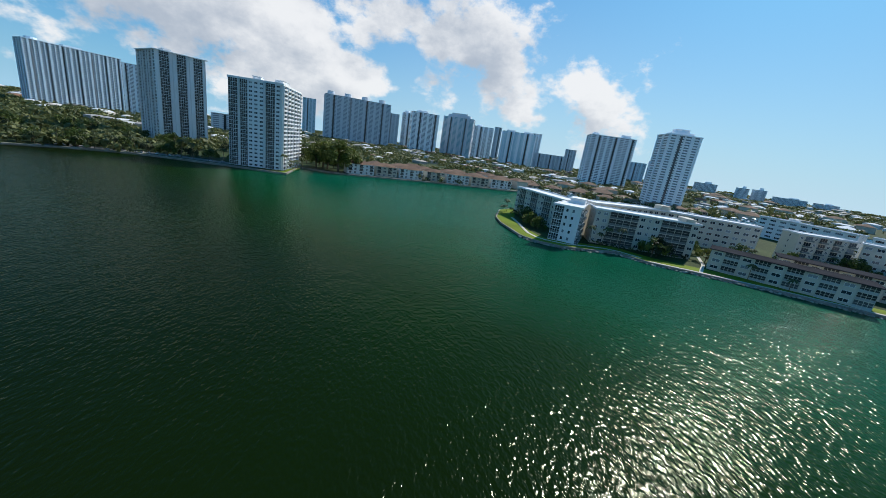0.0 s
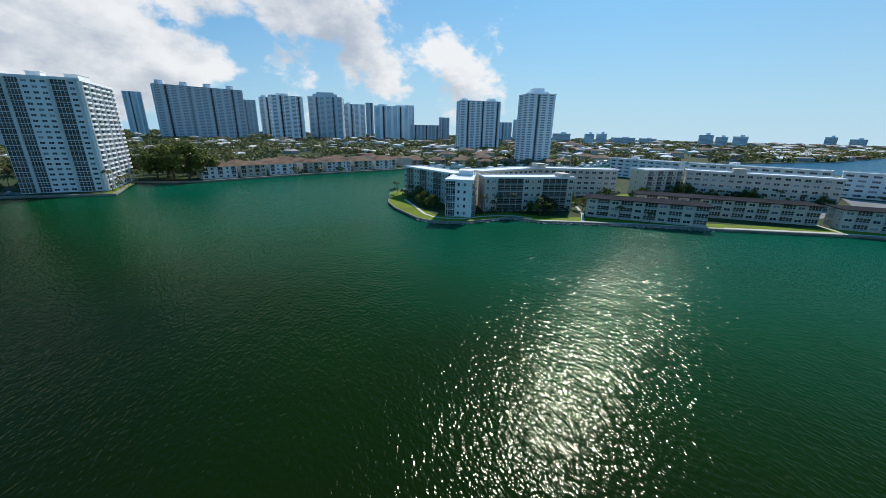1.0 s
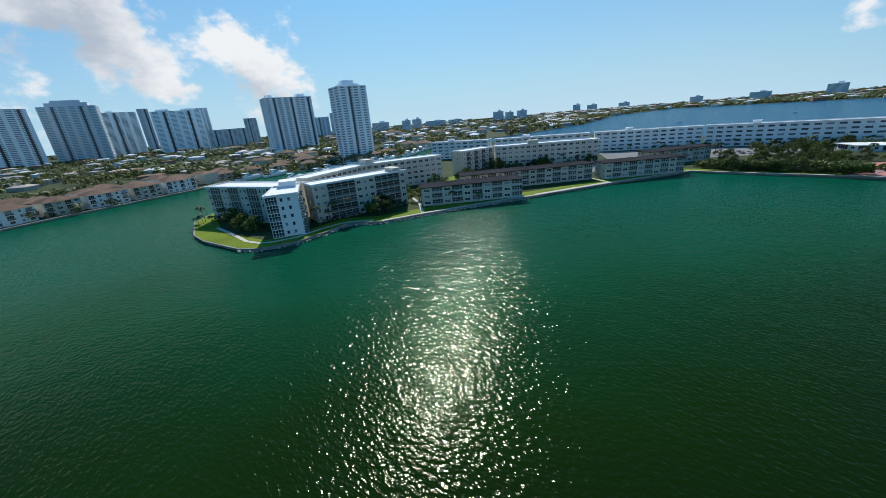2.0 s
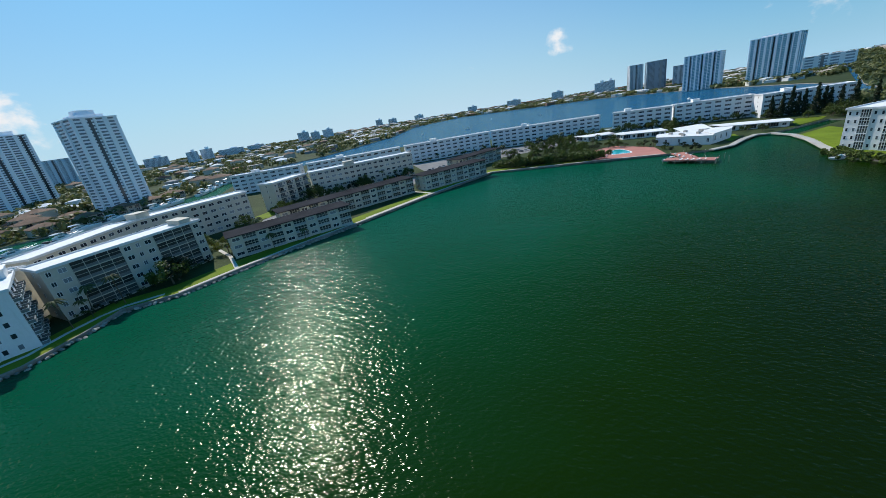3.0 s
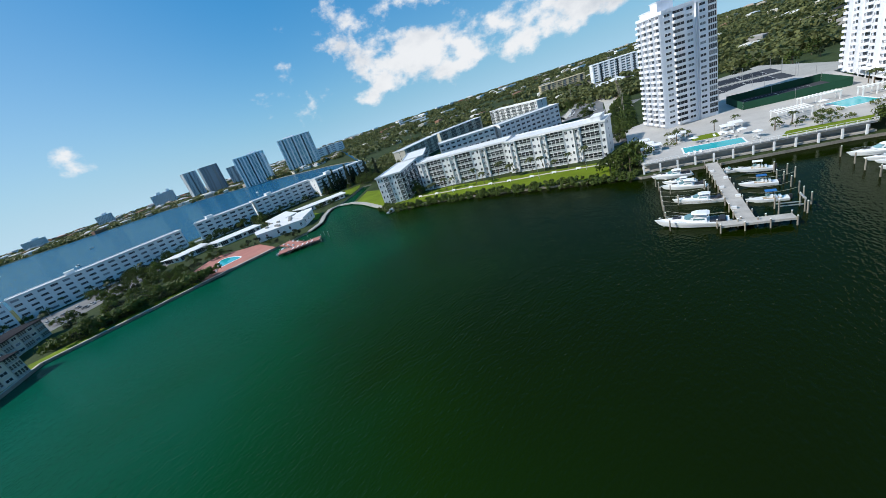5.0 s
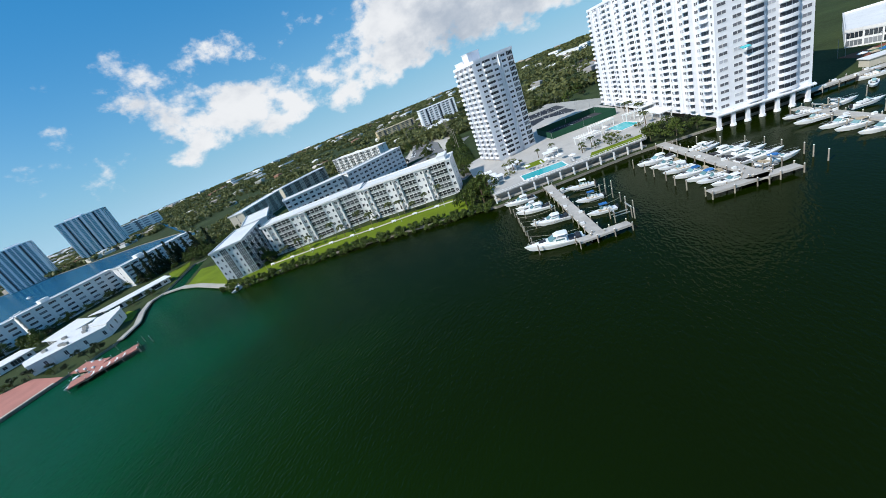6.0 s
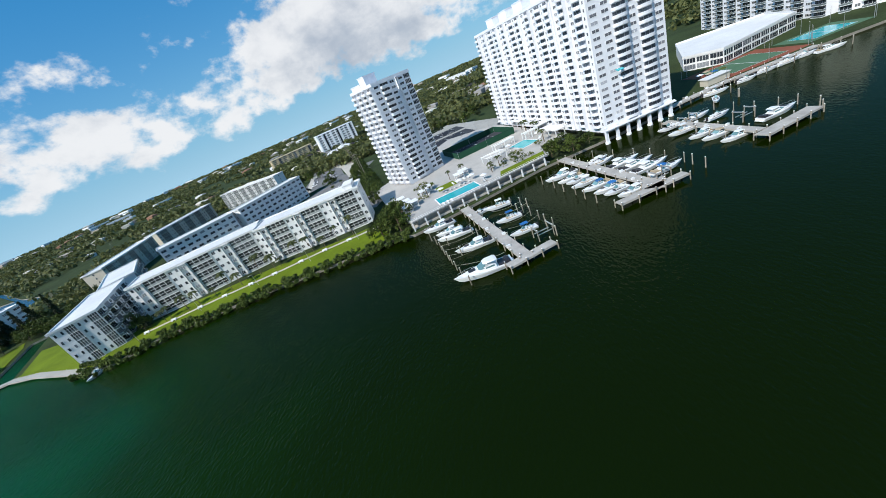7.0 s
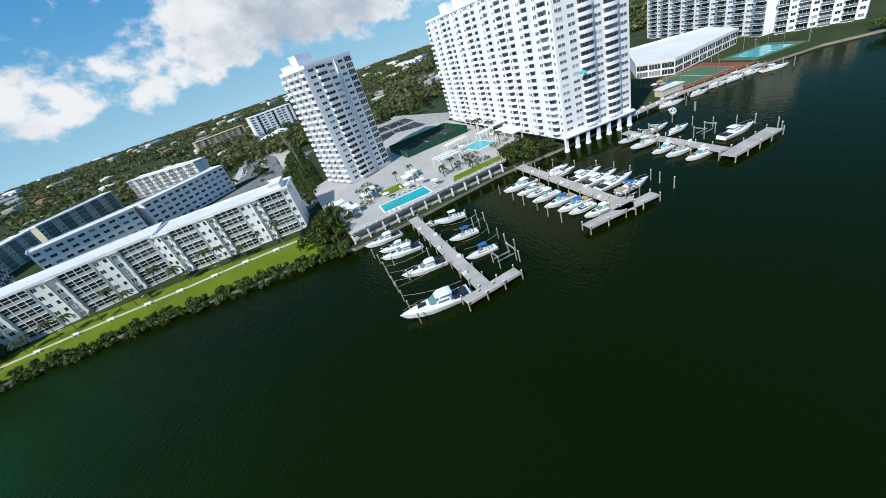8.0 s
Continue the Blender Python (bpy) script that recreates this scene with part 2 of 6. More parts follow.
def thing(name, label, category, at=(0, 0, 0), turn=0.0, group="", kind=""):
    ob = new(name)
    ob.empty_display_size = 0.5
    ob.matrix_basis = pose(*at, 0, 0, turn)
    return tagged(ob, label, category, group, kind)


def box(bm, x0, x1, y0, y1, z0, z1, mat=0, skip=""):
    v = [bm.verts.new(p) for p in ((x0, y0, z0), (x1, y0, z0), (x1, y1, z0), (x0, y1, z0), (x0, y0, z1), (x1, y0, z1), (x1, y1, z1), (x0, y1, z1))]
    for side, ids in (("b", (3, 2, 1, 0)), ("t", (4, 5, 6, 7)), ("f", (0, 1, 5, 4)), ("r", (1, 2, 6, 5)), ("k", (2, 3, 7, 6)), ("l", (3, 0, 4, 7))):
        if side not in skip:
            bm.faces.new([v[i] for i in ids]).material_index = mat
    return v


def prism(bm, ring, z0, z1, mat=0, top=None, bottom=True):
    """A ring of (x, y), counter-clockwise, drawn up from z0 to z1."""
    a, b = [bm.verts.new((x, y, z0)) for x, y in ring], [bm.verts.new((x, y, z1)) for x, y in ring]
    k = len(ring)
    for i in range(k):
        bm.faces.new((a[i], a[(i + 1) % k], b[(i + 1) % k], b[i])).material_index = mat
    bm.faces.new(b).material_index = mat if top is None else top
    if bottom:
        bm.faces.new(a[::-1]).material_index = mat


def rod(bm, a, b, r0, r1, sides=6, mat=0):
    a, b = Vector(a), Vector(b)
    q = (b - a).to_track_quat("Z", "Y")
    rings = []
    for p, r in ((a, r0), (b, r1)):
        rings.append([bm.verts.new(p + q @ Vector((r * math.cos(2 * math.pi * i / sides), r * math.sin(2 * math.pi * i / sides), 0))) for i in range(sides)])
    for i in range(sides):
        j = (i + 1) % sides
        bm.faces.new((rings[0][i], rings[0][j], rings[1][j], rings[1][i])).material_index = mat
    bm.faces.new(rings[1]).material_index = mat
    bm.faces.new(rings[0][::-1]).material_index = mat


def ccw(ring):
    area = sum(a[0] * b[1] - b[0] * a[1] for a, b in zip(ring, ring[1:] + ring[:1]))
    return ring if area > 0 else ring[::-1]


def grown(ring, d):
    """The ring moved outwards by d."""
    out, k = [], len(ring)
    for i in range(k):
        p, a, b = Vector(ring[i]), Vector(ring[i - 1]), Vector(ring[(i + 1) % k])
        u, w = (p - a).normalized(), (b - p).normalized()
        nu, nw = Vector((u.y, -u.x)), Vector((w.y, -w.x))
        out.append(tuple(p + (nu + nw) * d / (1 + nu.dot(nw))))
    return out


# ---------------------------------------------------------------- water and land


from mathutils.geometry import tessellate_polygon

REACH = 4700.0


def disc_mesh(name, radius, z, mat):
    bm = bmesh.new()
    ring = [bm.verts.new((radius * math.cos(a), radius * math.sin(a), z)) for a in [i * math.pi / 48 for i in range(96)]]
    bm.faces.new(ring)
    return mesh_of(name, bm, [mat])


tagged(new("water", disc_mesh("water", REACH + 60, 0.0, "water")), "green rippled lake water with sun glitter", "water", kind="structure")

LAKE_NORTH = [(-430, -60), (-425, 60), (-380, 160), (-330, 225), (-300, 254), (-286, 271), (-268, 285), (-240, 294), (-186, 297), (-152, 296), (-162, 350), (-131, 346),
              (-119, 348), (-42, 386), (36, 412)]
CANAL_NORTH = [(70, 440), (120, 432), (163, 408), (210, 404), (258, 408), (340, 452), (430, 500), (540, 440), (650, 432)]
BAY_FAR = [(905, 440), (1463, 560), (1950, 460), (1650, 80), (1463, -150), (1250, -240), (990, -305), (670, -318), (540, -300)]
LAKE_SOUTH = [(-430, -95), (-300, -110), (-240, -105), (-178, -118), (-160, -125), (-132, -125), (-107, -122), (-97, -124), (-80, -120), (-66, -112), (-42, -106), (-23, -102),
              (-15, -100), (14, -88), (36, -80), (44, -82), (66, -79), (102, -75), (136, -69), (155, -60), (173, -63), (206, -73), (224, -76), (228, -81), (262, -124), (270, -119), (243, -79), (240, -66), (212, -41), (205, -28)]
LAKE_EAST = [(207, -6), (209, 25), (209, 62), (210, 92), (163, 119), (115, 143), (92, 156), (69, 167), (50, 175), (40, 187), (28, 184), (14, 183), (3, 188), (-2, 195),
             (-7, 221), (-7, 237), (0, 266), (18, 288)]
CANAL_SOUTH = [(60, 326), (110, 342), (200, 342), (250, 362), (347, 425), (420, 400), (493, 337), (528, 300), (490, 200), (440, 120), (410, 40), (396, -20), (385, -110), (400, -200),
               (450, -262), (517, -292)]


def arc(a0, a1, steps):
    return [(REACH * math.cos(radians(a0 + (a1 - a0) * i / steps)), REACH * math.sin(radians(a0 + (a1 - a0) * i / steps))) for i in range(steps + 1)]


def land(name, ring, label):
    """A sheet of ground with a seawall down into the water along its rim."""
    from_above = bpy.data.meshes.new(name)
    ring = ccw(ring)
    k = len(ring)
    faces = tessellate_polygon([[Vector((x, y, 0)) for x, y in ring]])
    pts = [(x, y, 1.0) for x, y in ring] + [(x, y, -2.0) for x, y in ring]
    sides = [(i, i + k, (i + 1) % k + k, (i + 1) % k) for i in range(k)]
    from_above.from_pydata(pts, [], [tuple(f) for f in faces] + sides)
    bm = bmesh.new()
    bm.from_mesh(from_above)
    bmesh.ops.recalc_face_normals(bm, faces=bm.faces)
    bm.faces.ensure_lookup_table()
    for f in bm.faces:
        f.material_index = 0 if abs(f.normal.z) > 0.5 else 1
        if f.material_index == 0 and f.normal.z < 0:
            f.normal_flip()
    bm.to_mesh(from_above)
    bm.free()
    from_above.materials.append(M["land"])
    from_above.materials.append(M["seawall"])
    return tagged(new(name, from_above), label, "ground", kind="structure")


land("ground_north", LAKE_NORTH + CANAL_NORTH + BAY_FAR + arc(-30, 180, 60), "low green land with a concrete seawall along the water")
land("ground_south", LAKE_SOUTH + LAKE_EAST + CANAL_SOUTH + arc(-30.5, -179.5, 60), "flat built-up shore with lawns and a seawall")

# ---------------------------------------------------------------- facades
SHARED = {}


def relief(name, xs, zs, cell, mats, back=-0.02):
    """One connected panel from cuts along x and z: cell(i, j) gives each field's depth and material, and steps are closed by walls."""
    bm = bmesh.new()
    made = {}

    def vert(x, y, z):
        key = (round(x, 4), round(y, 4), round(z, 4))
        if key not in made:
            made[key] = bm.verts.new((x, y, z))
        return made[key]

    def quad(pts, mat):
        vs = [vert(*p) for p in pts]
        if len(set(vs)) == 4 and not bm.faces.get(vs):
            bm.faces.new(vs).material_index = mat

    nx, nz = len(xs) - 1, len(zs) - 1
    for i in range(nx):
        for j in range(nz):
            y, mat = cell(i, j)
            x0, x1, z0, z1 = xs[i], xs[i + 1], zs[j], zs[j + 1]
            quad([(x1, y, z0), (x0, y, z0), (x0, y, z1), (x1, y, z1)], mat)
            right = cell(i + 1, j) if i + 1 < nx else (back, mat)
            above = cell(i, j + 1) if j + 1 < nz else (back, mat)
            if abs(right[0] - y) > 1e-4:
                quad([(x1, y, z0), (x1, y, z1), (x1, right[0], z1), (x1, right[0], z0)][:: 1 if y > right[0] else -1], mat if y > right[0] else right[1])
            if abs(above[0] - y) > 1e-4:
                quad([(x0, y, z1), (x0, above[0], z1), (x1, above[0], z1), (x1, y, z1)], mat if y > above[0] else above[1])
            if i == 0:
                quad([(x0, y, z1), (x0, y, z0), (x0, back, z0), (x0, back, z1)], mat)
            if j == 0:
                quad([(x1, y, z0), (x1, back, z0), (x0, back, z0), (x0, y, z0)], mat)
    return mesh_of(name, bm, mats)


def pane_mesh(w, h, frame_mat, pane_mat, lights=2):
    """A window: a frame proud of the wall round glass set back in it, with upright bars."""
    key = ("window", round(w, 2), round(h, 2), frame_mat, pane_mat, lights)
    if key not in SHARED:
        t = 0.09
        xs = [-w / 2]
        for i in range(lights):
            x0 = -w / 2 + t + (w - t) * i / lights
            xs += [x0, -w / 2 + (w - t) * (i + 1) / lights]
        xs.append(w / 2)
        zs = [-h / 2, -h / 2 + t, h / 2 - t, h / 2]
        SHARED[key] = relief("window", xs, zs, lambda i, j: (0.015, 1) if i % 2 and j == 1 else (0.07, 0), [frame_mat, pane_mat])
    return SHARED[key]


def bay_mesh(w, h, wall_mat, pane_mat, rail_mat, lights=4):
    """One storey of a screened porch bay: floor edge, parapet panel, posts and the dim screen behind them."""
    key = ("bay", round(w, 2), round(h, 2), wall_mat, pane_mat, rail_mat, lights)
    if key not in SHARED:
        t = 0.12
        xs = [-w / 2]
        for i in range(lights):
            xs += [-w / 2 + t + (w - t) * i / lights, -w / 2 + (w - t) * (i + 1) / lights]
        xs.append(w / 2)
        zs = [0, 0.28, 1.15, h * 0.64, h * 0.64 + 0.08, h]

        def cell(i, j):
            if j == 0:
                return 0.42, 0
            if i % 2 == 0 or j == 3:
                return 0.34, 0
            return (0.28, 2) if j == 1 else (0.05, 1)
        SHARED[key] = relief("porch_bay", xs, zs, cell, [wall_mat, pane_mat, rail_mat])
    return SHARED[key]


def balcony_mesh(w, h, wall_mat, pane_mat, rail_mat, depth=1.5, curved=False):
    """A balcony that juts out: slab, railing of uprights under a handrail, and the glass doors behind."""
    key = ("balcony", round(w, 2), round(h, 2), wall_mat, pane_mat, rail_mat, depth, curved)
    if key not in SHARED:
        bm = bmesh.new()
        if curved:
            rim = [(w / 2 * math.cos(a), depth * (0.35 + 0.65 * math.sin(a))) for a in [math.pi * i / 8 for i in range(9)]]
        else:
            rim = [(w / 2, depth), (-w / 2, depth)]
        doors = [(-w / 2 + 0.15 + (w - 0.3) * i / 3, -w / 2 + 0.05 + (w - 0.3) * (i + 1) / 3) for i in range(3)]
        sill = [(-w / 2, 0.03)] + [(x, 0.03) for pair in doors for x in pair] + [(w / 2, 0.03)]
        prism(bm, sill + rim, 0, 0.2, 0)
        way = [(w / 2, 0.03)] + rim + [(-w / 2, 0.03)]
        for (ax, ay), (bx, by) in zip(way, way[1:]):
            d = Vector((bx - ax, by - ay, 0))
            if d.length < 0.01:
                continue
            o = d.normalized().cross(Vector((0, 0, 1))) * -0.08
            for z0, z1 in ((0.2, 1.0), (1.0, 1.08)):
                v = [bm.verts.new((px + s * o.x, py + s * o.y, z)) for z in (z0, z1) for px, py, s in ((ax, ay, 0), (bx, by, 0), (bx, by, 1), (ax, ay, 1))]
                for ids in ((0, 1, 5, 4), (2, 3, 7, 6), (4, 5, 6, 7)):
                    if ids[0] != 4 or z1 > 1.0:
                        bm.faces.new([v[i] for i in ids]).material_index = 2 if z1 == 1.0 else 0
        bmesh.ops.recalc_face_normals(bm, faces=bm.faces)
        for x0, x1 in doors:
            v = [bm.verts.new(p) for p in ((x1, 0.03, 0.2), (x0, 0.03, 0.2), (x0, 0.03, h * 0.86), (x1, 0.03, h * 0.86))]
            bm.faces.new(v).material_index = 1
        bmesh.ops.remove_doubles(bm, verts=bm.verts, dist=0.0005)
        SHARED[key] = mesh_of("balcony", bm, [wall_mat, pane_mat, rail_mat])
    return SHARED[key]


def pier_mesh(w, h, depth, mat):
    key = ("pier", round(w, 2), round(h, 2), depth, mat)
    if key not in SHARED:
        bm = bmesh.new()
        box(bm, -w / 2, w / 2, -0.05, depth, 0, h, 0, "k")
        SHARED[key] = mesh_of("pier", bm, [mat])
    return SHARED[key]


class Building:
    """A block of flats on a ring of corners. Its parts sit in world directions about its base."""

    def __init__(self, label, ring, z0, floors, storey, wall="cream", roof="roofwhite", overhang=0.5, parapet=0.5, name="apartment_building", group="", first=0.0, category="apartment building"):
        ring = ccw([tuple(p) for p in ring])
        self.base = Vector((sum(p[0] for p in ring) / len(ring), sum(p[1] for p in ring) / len(ring), z0))
        self.ring = [(x - self.base.x, y - self.base.y) for x, y in ring]
        self.floors, self.storey, self.wall, self.first = floors, storey, wall, first
        self.height = first + floors * storey
        self.thing = thing(name, label, category, self.base, group=group)
        bm = bmesh.new()
        prism(bm, self.ring, -0.6, self.height)
        part("wall", bm, wall, self.thing)
        bm = bmesh.new()
        prism(bm, grown(self.ring, overhang), self.height + 0.003, self.height + 0.35, 0)
        if parapet:
            outer, inner = grown(self.ring, overhang), grown(self.ring, overhang - 0.35)
            k = len(outer)
            o0, i0 = [bm.verts.new((*p, self.height + 0.35)) for p in outer], [bm.verts.new((*p, self.height + 0.35)) for p in inner]
            o1, i1 = [bm.verts.new((*p, self.height + 0.35 + parapet)) for p in outer], [bm.verts.new((*p, self.height + 0.35 + parapet)) for p in inner]
            for i in range(k):
                j = (i + 1) % k
                bm.faces.new((o0[i], o0[j], o1[j], o1[i]))
                bm.faces.new((i1[i], i1[j], i0[j], i0[i]))
                bm.faces.new((o1[i], o1[j], i1[j], i1[i]))
        part("roof", bm, roof, self.thing)

    def side(self, a, b):
        """The wall between the two ring corners that lie nearest to the world points a and b: start, direction, length, facing."""
        def near(p):
            q = Vector((p[0] - self.base.x, p[1] - self.base.y))
            return min(range(len(self.ring)), key=lambda i: (Vector(self.ring[i]) - q).length)
        i, j = near(a), near(b)
        if (i + 1) % len(self.ring) != j:
            i, j = j, i
        p, q = Vector(self.ring[i]), Vector(self.ring[j])
        d = (q - p).normalized()
        return p, d, (q - p).length, math.degrees(math.atan2(d.y, d.x)), Vector((d.y, -d.x))

    def clad(self, a, b, pattern, frame_mat="white", pane="pane", rail="rail", porch="screen", low=0, high=0):
        """Columns along one wall, from a repeated pattern of (kind, width)."""
        p, d, length, turn, out = self.side(a, b)
        total = sum(w for _, w in pattern)
        times = max(1, round(length / total))
        cols = [(k, w * length / (total * times)) for _ in range(times) for k, w in pattern]
        at = 0.0
        for kind, w in cols:
            mid = p + d * (at + w / 2)
            at += w
            if kind == ".":
                continue
            if kind in "Pp":
                bottom, top = self.first if low else 0, self.height
                part("pier", pier_mesh(w, top - bottom, 0.9 if kind == "P" else 0.35, self.wall), None, self.thing, m=pose(mid.x, mid.y, bottom, 0, 0, turn + 180))
            if kind == "|":
                part("pier", pier_mesh(w, self.height, 0.9, self.wall), None, self.thing, m=pose(mid.x, mid.y, 0, 0, 0, turn + 180))
                continue
            for f in range(low, self.floors - high):
                z = self.first + f * self.storey
                shift = 0.0
                if kind == "B":
                    mesh, zz = bay_mesh(w * 0.96, self.storey, self.wall, porch, rail), z
                    name = "porch_bay"
                elif kind == "K":
                    mesh, zz, name = balcony_mesh(w * 0.94, self.storey, self.wall, pane, rail), z, "balcony"
                elif kind == "C":
                    mesh, zz, name = balcony_mesh(w * 0.96, self.storey, self.wall, pane, rail, 1.5, True), z, "balcony"
                elif kind == "R":
                    mesh, zz, name = pane_mesh(w * 0.985, self.storey * 0.5, frame_mat, pane, max(2, round(w / 2.4))), z + self.storey * 0.55, "window_band"
                else:
                    wide = {"W": 0.62, "w": 0.4, "G": 0.92, "P": 0.5, "p": 0.5}[kind] * w
                    mesh, zz, name = pane_mesh(wide, self.storey * (0.46 if kind != "G" else 0.78), frame_mat, pane, 1 if wide < 1.2 else 2 if wide < 3 else 4), z + self.storey * 0.55, "window"
                    shift = 0.9 if kind == "P" else 0.35 if kind == "p" else 0.0
                q = mid + out * shift
                part(name, mesh, None, self.thing, m=pose(q.x, q.y, zz, 0, 0, turn + 180))

    def top_box(self, centre, size, high, turn=0.0, mat=None, name="stair_head"):
        """A stair head or machine room on the roof."""
        bm = bmesh.new()
        w, d = size[0] / 2, size[1] / 2
        box(bm, -w, w, -d, d, 0, high, 0, "b")
        box(bm, -w - 0.25, w + 0.25, -d - 0.25, d + 0.25, high, high + 0.3, 0)
        part(name, bm, mat or self.wall, self.thing, m=pose(centre[0] - self.base.x, centre[1] - self.base.y, self.height + 0.35, 0, 0, turn))


def slab(a, b, depth, flip=1):
    """The four corners of a block whose front runs from a to b."""
    a, b = Vector(a), Vector(b)
    d = (b - a).normalized()
    back = Vector((-d.y, d.x)) * depth * flip
    return [tuple(a), tuple(b), tuple(b + back), tuple(a + back)]


def flats(label, a, b, depth, flip, floors, storey, pattern, wall="cream", roof="roofwhite", ends="..w..", back=None, **more):
    """A straight block of flats with a front, two ends and a back."""
    clad = {k: more.pop(k) for k in ("pane", "rail", "porch", "frame_mat") if k in more}
    ring = slab(a, b, depth, flip)
    bl = Building(label, ring, 1.0, floors, storey, wall, roof, **more)
    bl.clad(ring[0], ring[1], pattern, **clad)
    for p, q in ((ring[1], ring[2]), (ring[3], ring[0])):
        bl.clad(p, q, [(k, depth / len(ends)) for k in ends], **clad)
    if back:
        bl.clad(ring[2], ring[3], back, **clad)
    return bl


# ---------------------------------------------------------------- the point with its white flats
PORCH = [("W", 3.4), ("B", 8.5), ("w", 3.0)]
GALLERY = [("W", 4.4)]
S5 = 3.28
point_west = flats("cream five-storey flats with screened porches on the lake point", (8.5, 262), (25.5, 212), 13, 1, 5, S5, PORCH, group="waterfront flats")
ring = [(11.2, 195.5), (21.9, 190.0), (33.6, 212.5), (24.5, 217.5)]
point_block = Building("white end block of flats with stepped balconies", ring, 1.0, 5, S5, "white", group="waterfront flats")
point_block.clad(ring[0], ring[1], [("B", 4.2), ("w", 2.6), ("w", 2.6), (".", 1.8)])
point_block.clad(ring[1], ring[2], [("K", 4.5), ("w", 3.0), ("K", 4.5), (".", 3)])
point_block.clad(ring[3], ring[0], [("w", 3.5), ("W", 3.5)])
point_block.top_box((29, 213), (9, 7), 2.4, 62)
point_east = flats("cream five-storey flats with green-tinted porches facing the lake", (33.5, 200.5), (79, 191), 13, 1, 5, S5, [("w", 3), ("W", 3.2), ("B", 13.5), ("W", 3.2)], group="waterfront flats")
point_east.top_box((76, 197), (4, 9), 1.6, -12)

canal_west = flats("long white flats behind the point", (44, 226), (90, 240), 13, 1, 5, S5, GALLERY, group="canal flats")
canal_east = flats("long white flats with rows of small windows", (90, 240), (137, 220.5), 13, 1, 5, S5, GALLERY, group="canal flats")
canal_east.top_box((93, 243), (6, 7), 2.6, 0)
inner_end = flats("white flats end block with open stairs", (157.5, 219), (187, 215), 12, 1, 5, S5, [("w", 3), ("K", 4)], group="inner flats")
inner_main = flats("long cream flats above the car park", (188, 213), (236, 155), 13, 1, 5, S5, GALLERY, group="inner flats")
inner_main.top_box((207, 193), (7, 6), 2.6, -50)

LOW = [("W", 4.6), ("B", 5.4)]
for a, b in (((77.5, 178), (115, 145.5)), ((112, 181), (170, 133)), ((171, 126), (206, 95)), ((222, 116), (262, 91))):
    flats("three-storey lakefront flats under a dark flat roof", a, b, 12, 1, 3, 2.95, LOW, "cream", "roofdark", rail="palerail", overhang=1.1, parapet=0, ends="wB.w", group="low lakefront flats", name="low_flats")

for a, b in (((232, 325), (253, 268)), ((256, 262), (299, 188)), ((302, 184), (336.5, 108)), ((337.3, 106.5), (345, 7)), ((348, -4), (335, -48)), ((341, -52), (335, -106)), ((318, -104), (317, -160))):
    bl = flats("long white bayside flats with ribbon galleries", a, b, 13, 1, 5, S5, [("W", 6.4)], "white", group="bayside flats", name="bayside_flats")
    bl.top_box(((a[0] * 2 + b[0]) / 3 + 6, (a[1] * 2 + b[1]) / 3 + 2), (5, 5), 2.2)

# ---------------------------------------------------------------- south shore flats
RIGHT = [("w", 2.8), ("P", 3.2), ("B", 9.5), ("W", 2.4)]
shore_east = flats("white five-storey flats with glazed porches behind a lawn", (159, -88.5), (107, -108), 14, 1, 5, S5, RIGHT, "white", rail="palerail", group="shore flats")
shore_west = flats("white five-storey flats with glazed porches by the shore path", (106, -105), (58, -112), 14, 1, 5, S5, RIGHT, "white", rail="palerail", group="shore flats")
shore_west.top_box((63, -118), (4, 9), 2.0, 8)
cove_end = Building("white gable block of flats by the cove", [(172, -66), (160, -75), (181, -110), (194, -103)], 1.0, 5, S5, "white", group="shore flats")
cove_end.clad((172, -66), (160, -75), [("w", 2.6), ("w", 2.6), ("B", 4)])
cove_end.clad((160, -75), (181, -110), [("K", 5), ("W", 3)])
cove_end.clad((172, -66), (194, -103), [("w", 4)])
cove_back = flats("white flats with a wide pale roof", (181, -116), (209, -148), 15, 1, 5, S5, [("K", 5), ("W", 3)], "white", group="shore flats")
lot_east = flats("grey-shaded flats with small window rows", (196, -150), (163, -180), 13, 1, 5, S5, GALLERY, "white", group="lot flats")
lot_west = flats("white flats beside the crowded car park", (160, -183), (134, -230), 13, 1, 5, S5, GALLERY, "white", group="lot flats")
flats("white flats with a stepped roof behind the car park", (275, -338), (196, -312), 14, 1, 5, S5, [("B", 7), ("W", 3)], "white", group="lot flats")
flats("shaded grey flats with screened porches", (268, -177), (284, -243), 14, 1, 5, 3.0, PORCH, "cream", group="back flats")
flats("shaded grey flats far behind the cove", (286, -250), (276, -318), 14, 1, 5, 3.0, PORCH, "cream", group="back flats")

# ---------------------------------------------------------------- towers
SK = 2.42
ring = [(39, -136), (22.5, -150), (36.5, -167), (53, -153)]
tower = Building("white twenty-storey tower with balconies over the pool deck", ring, 4.4, 19, SK, "cool", "cool", 0.3, 0.9, name="apartment_tower", first=1.0)
tower.clad(ring[0], ring[1], [("W", 3.6), ("K", 4.6), ("W", 3.6), ("|", 1.0), ("W", 3.6), ("G", 3.4)], rail="cool", low=0)
tower.clad(ring[3], ring[0], [("C", 4.6), ("|", 1.6), ("C", 4.6), ("|", 1.2)], rail="cool", pane="palepane")
tower.top_box((42, -150), (7, 5), 5.0, 45)
tower.top_box((46, -155), (9, 8), 2.6, 45)

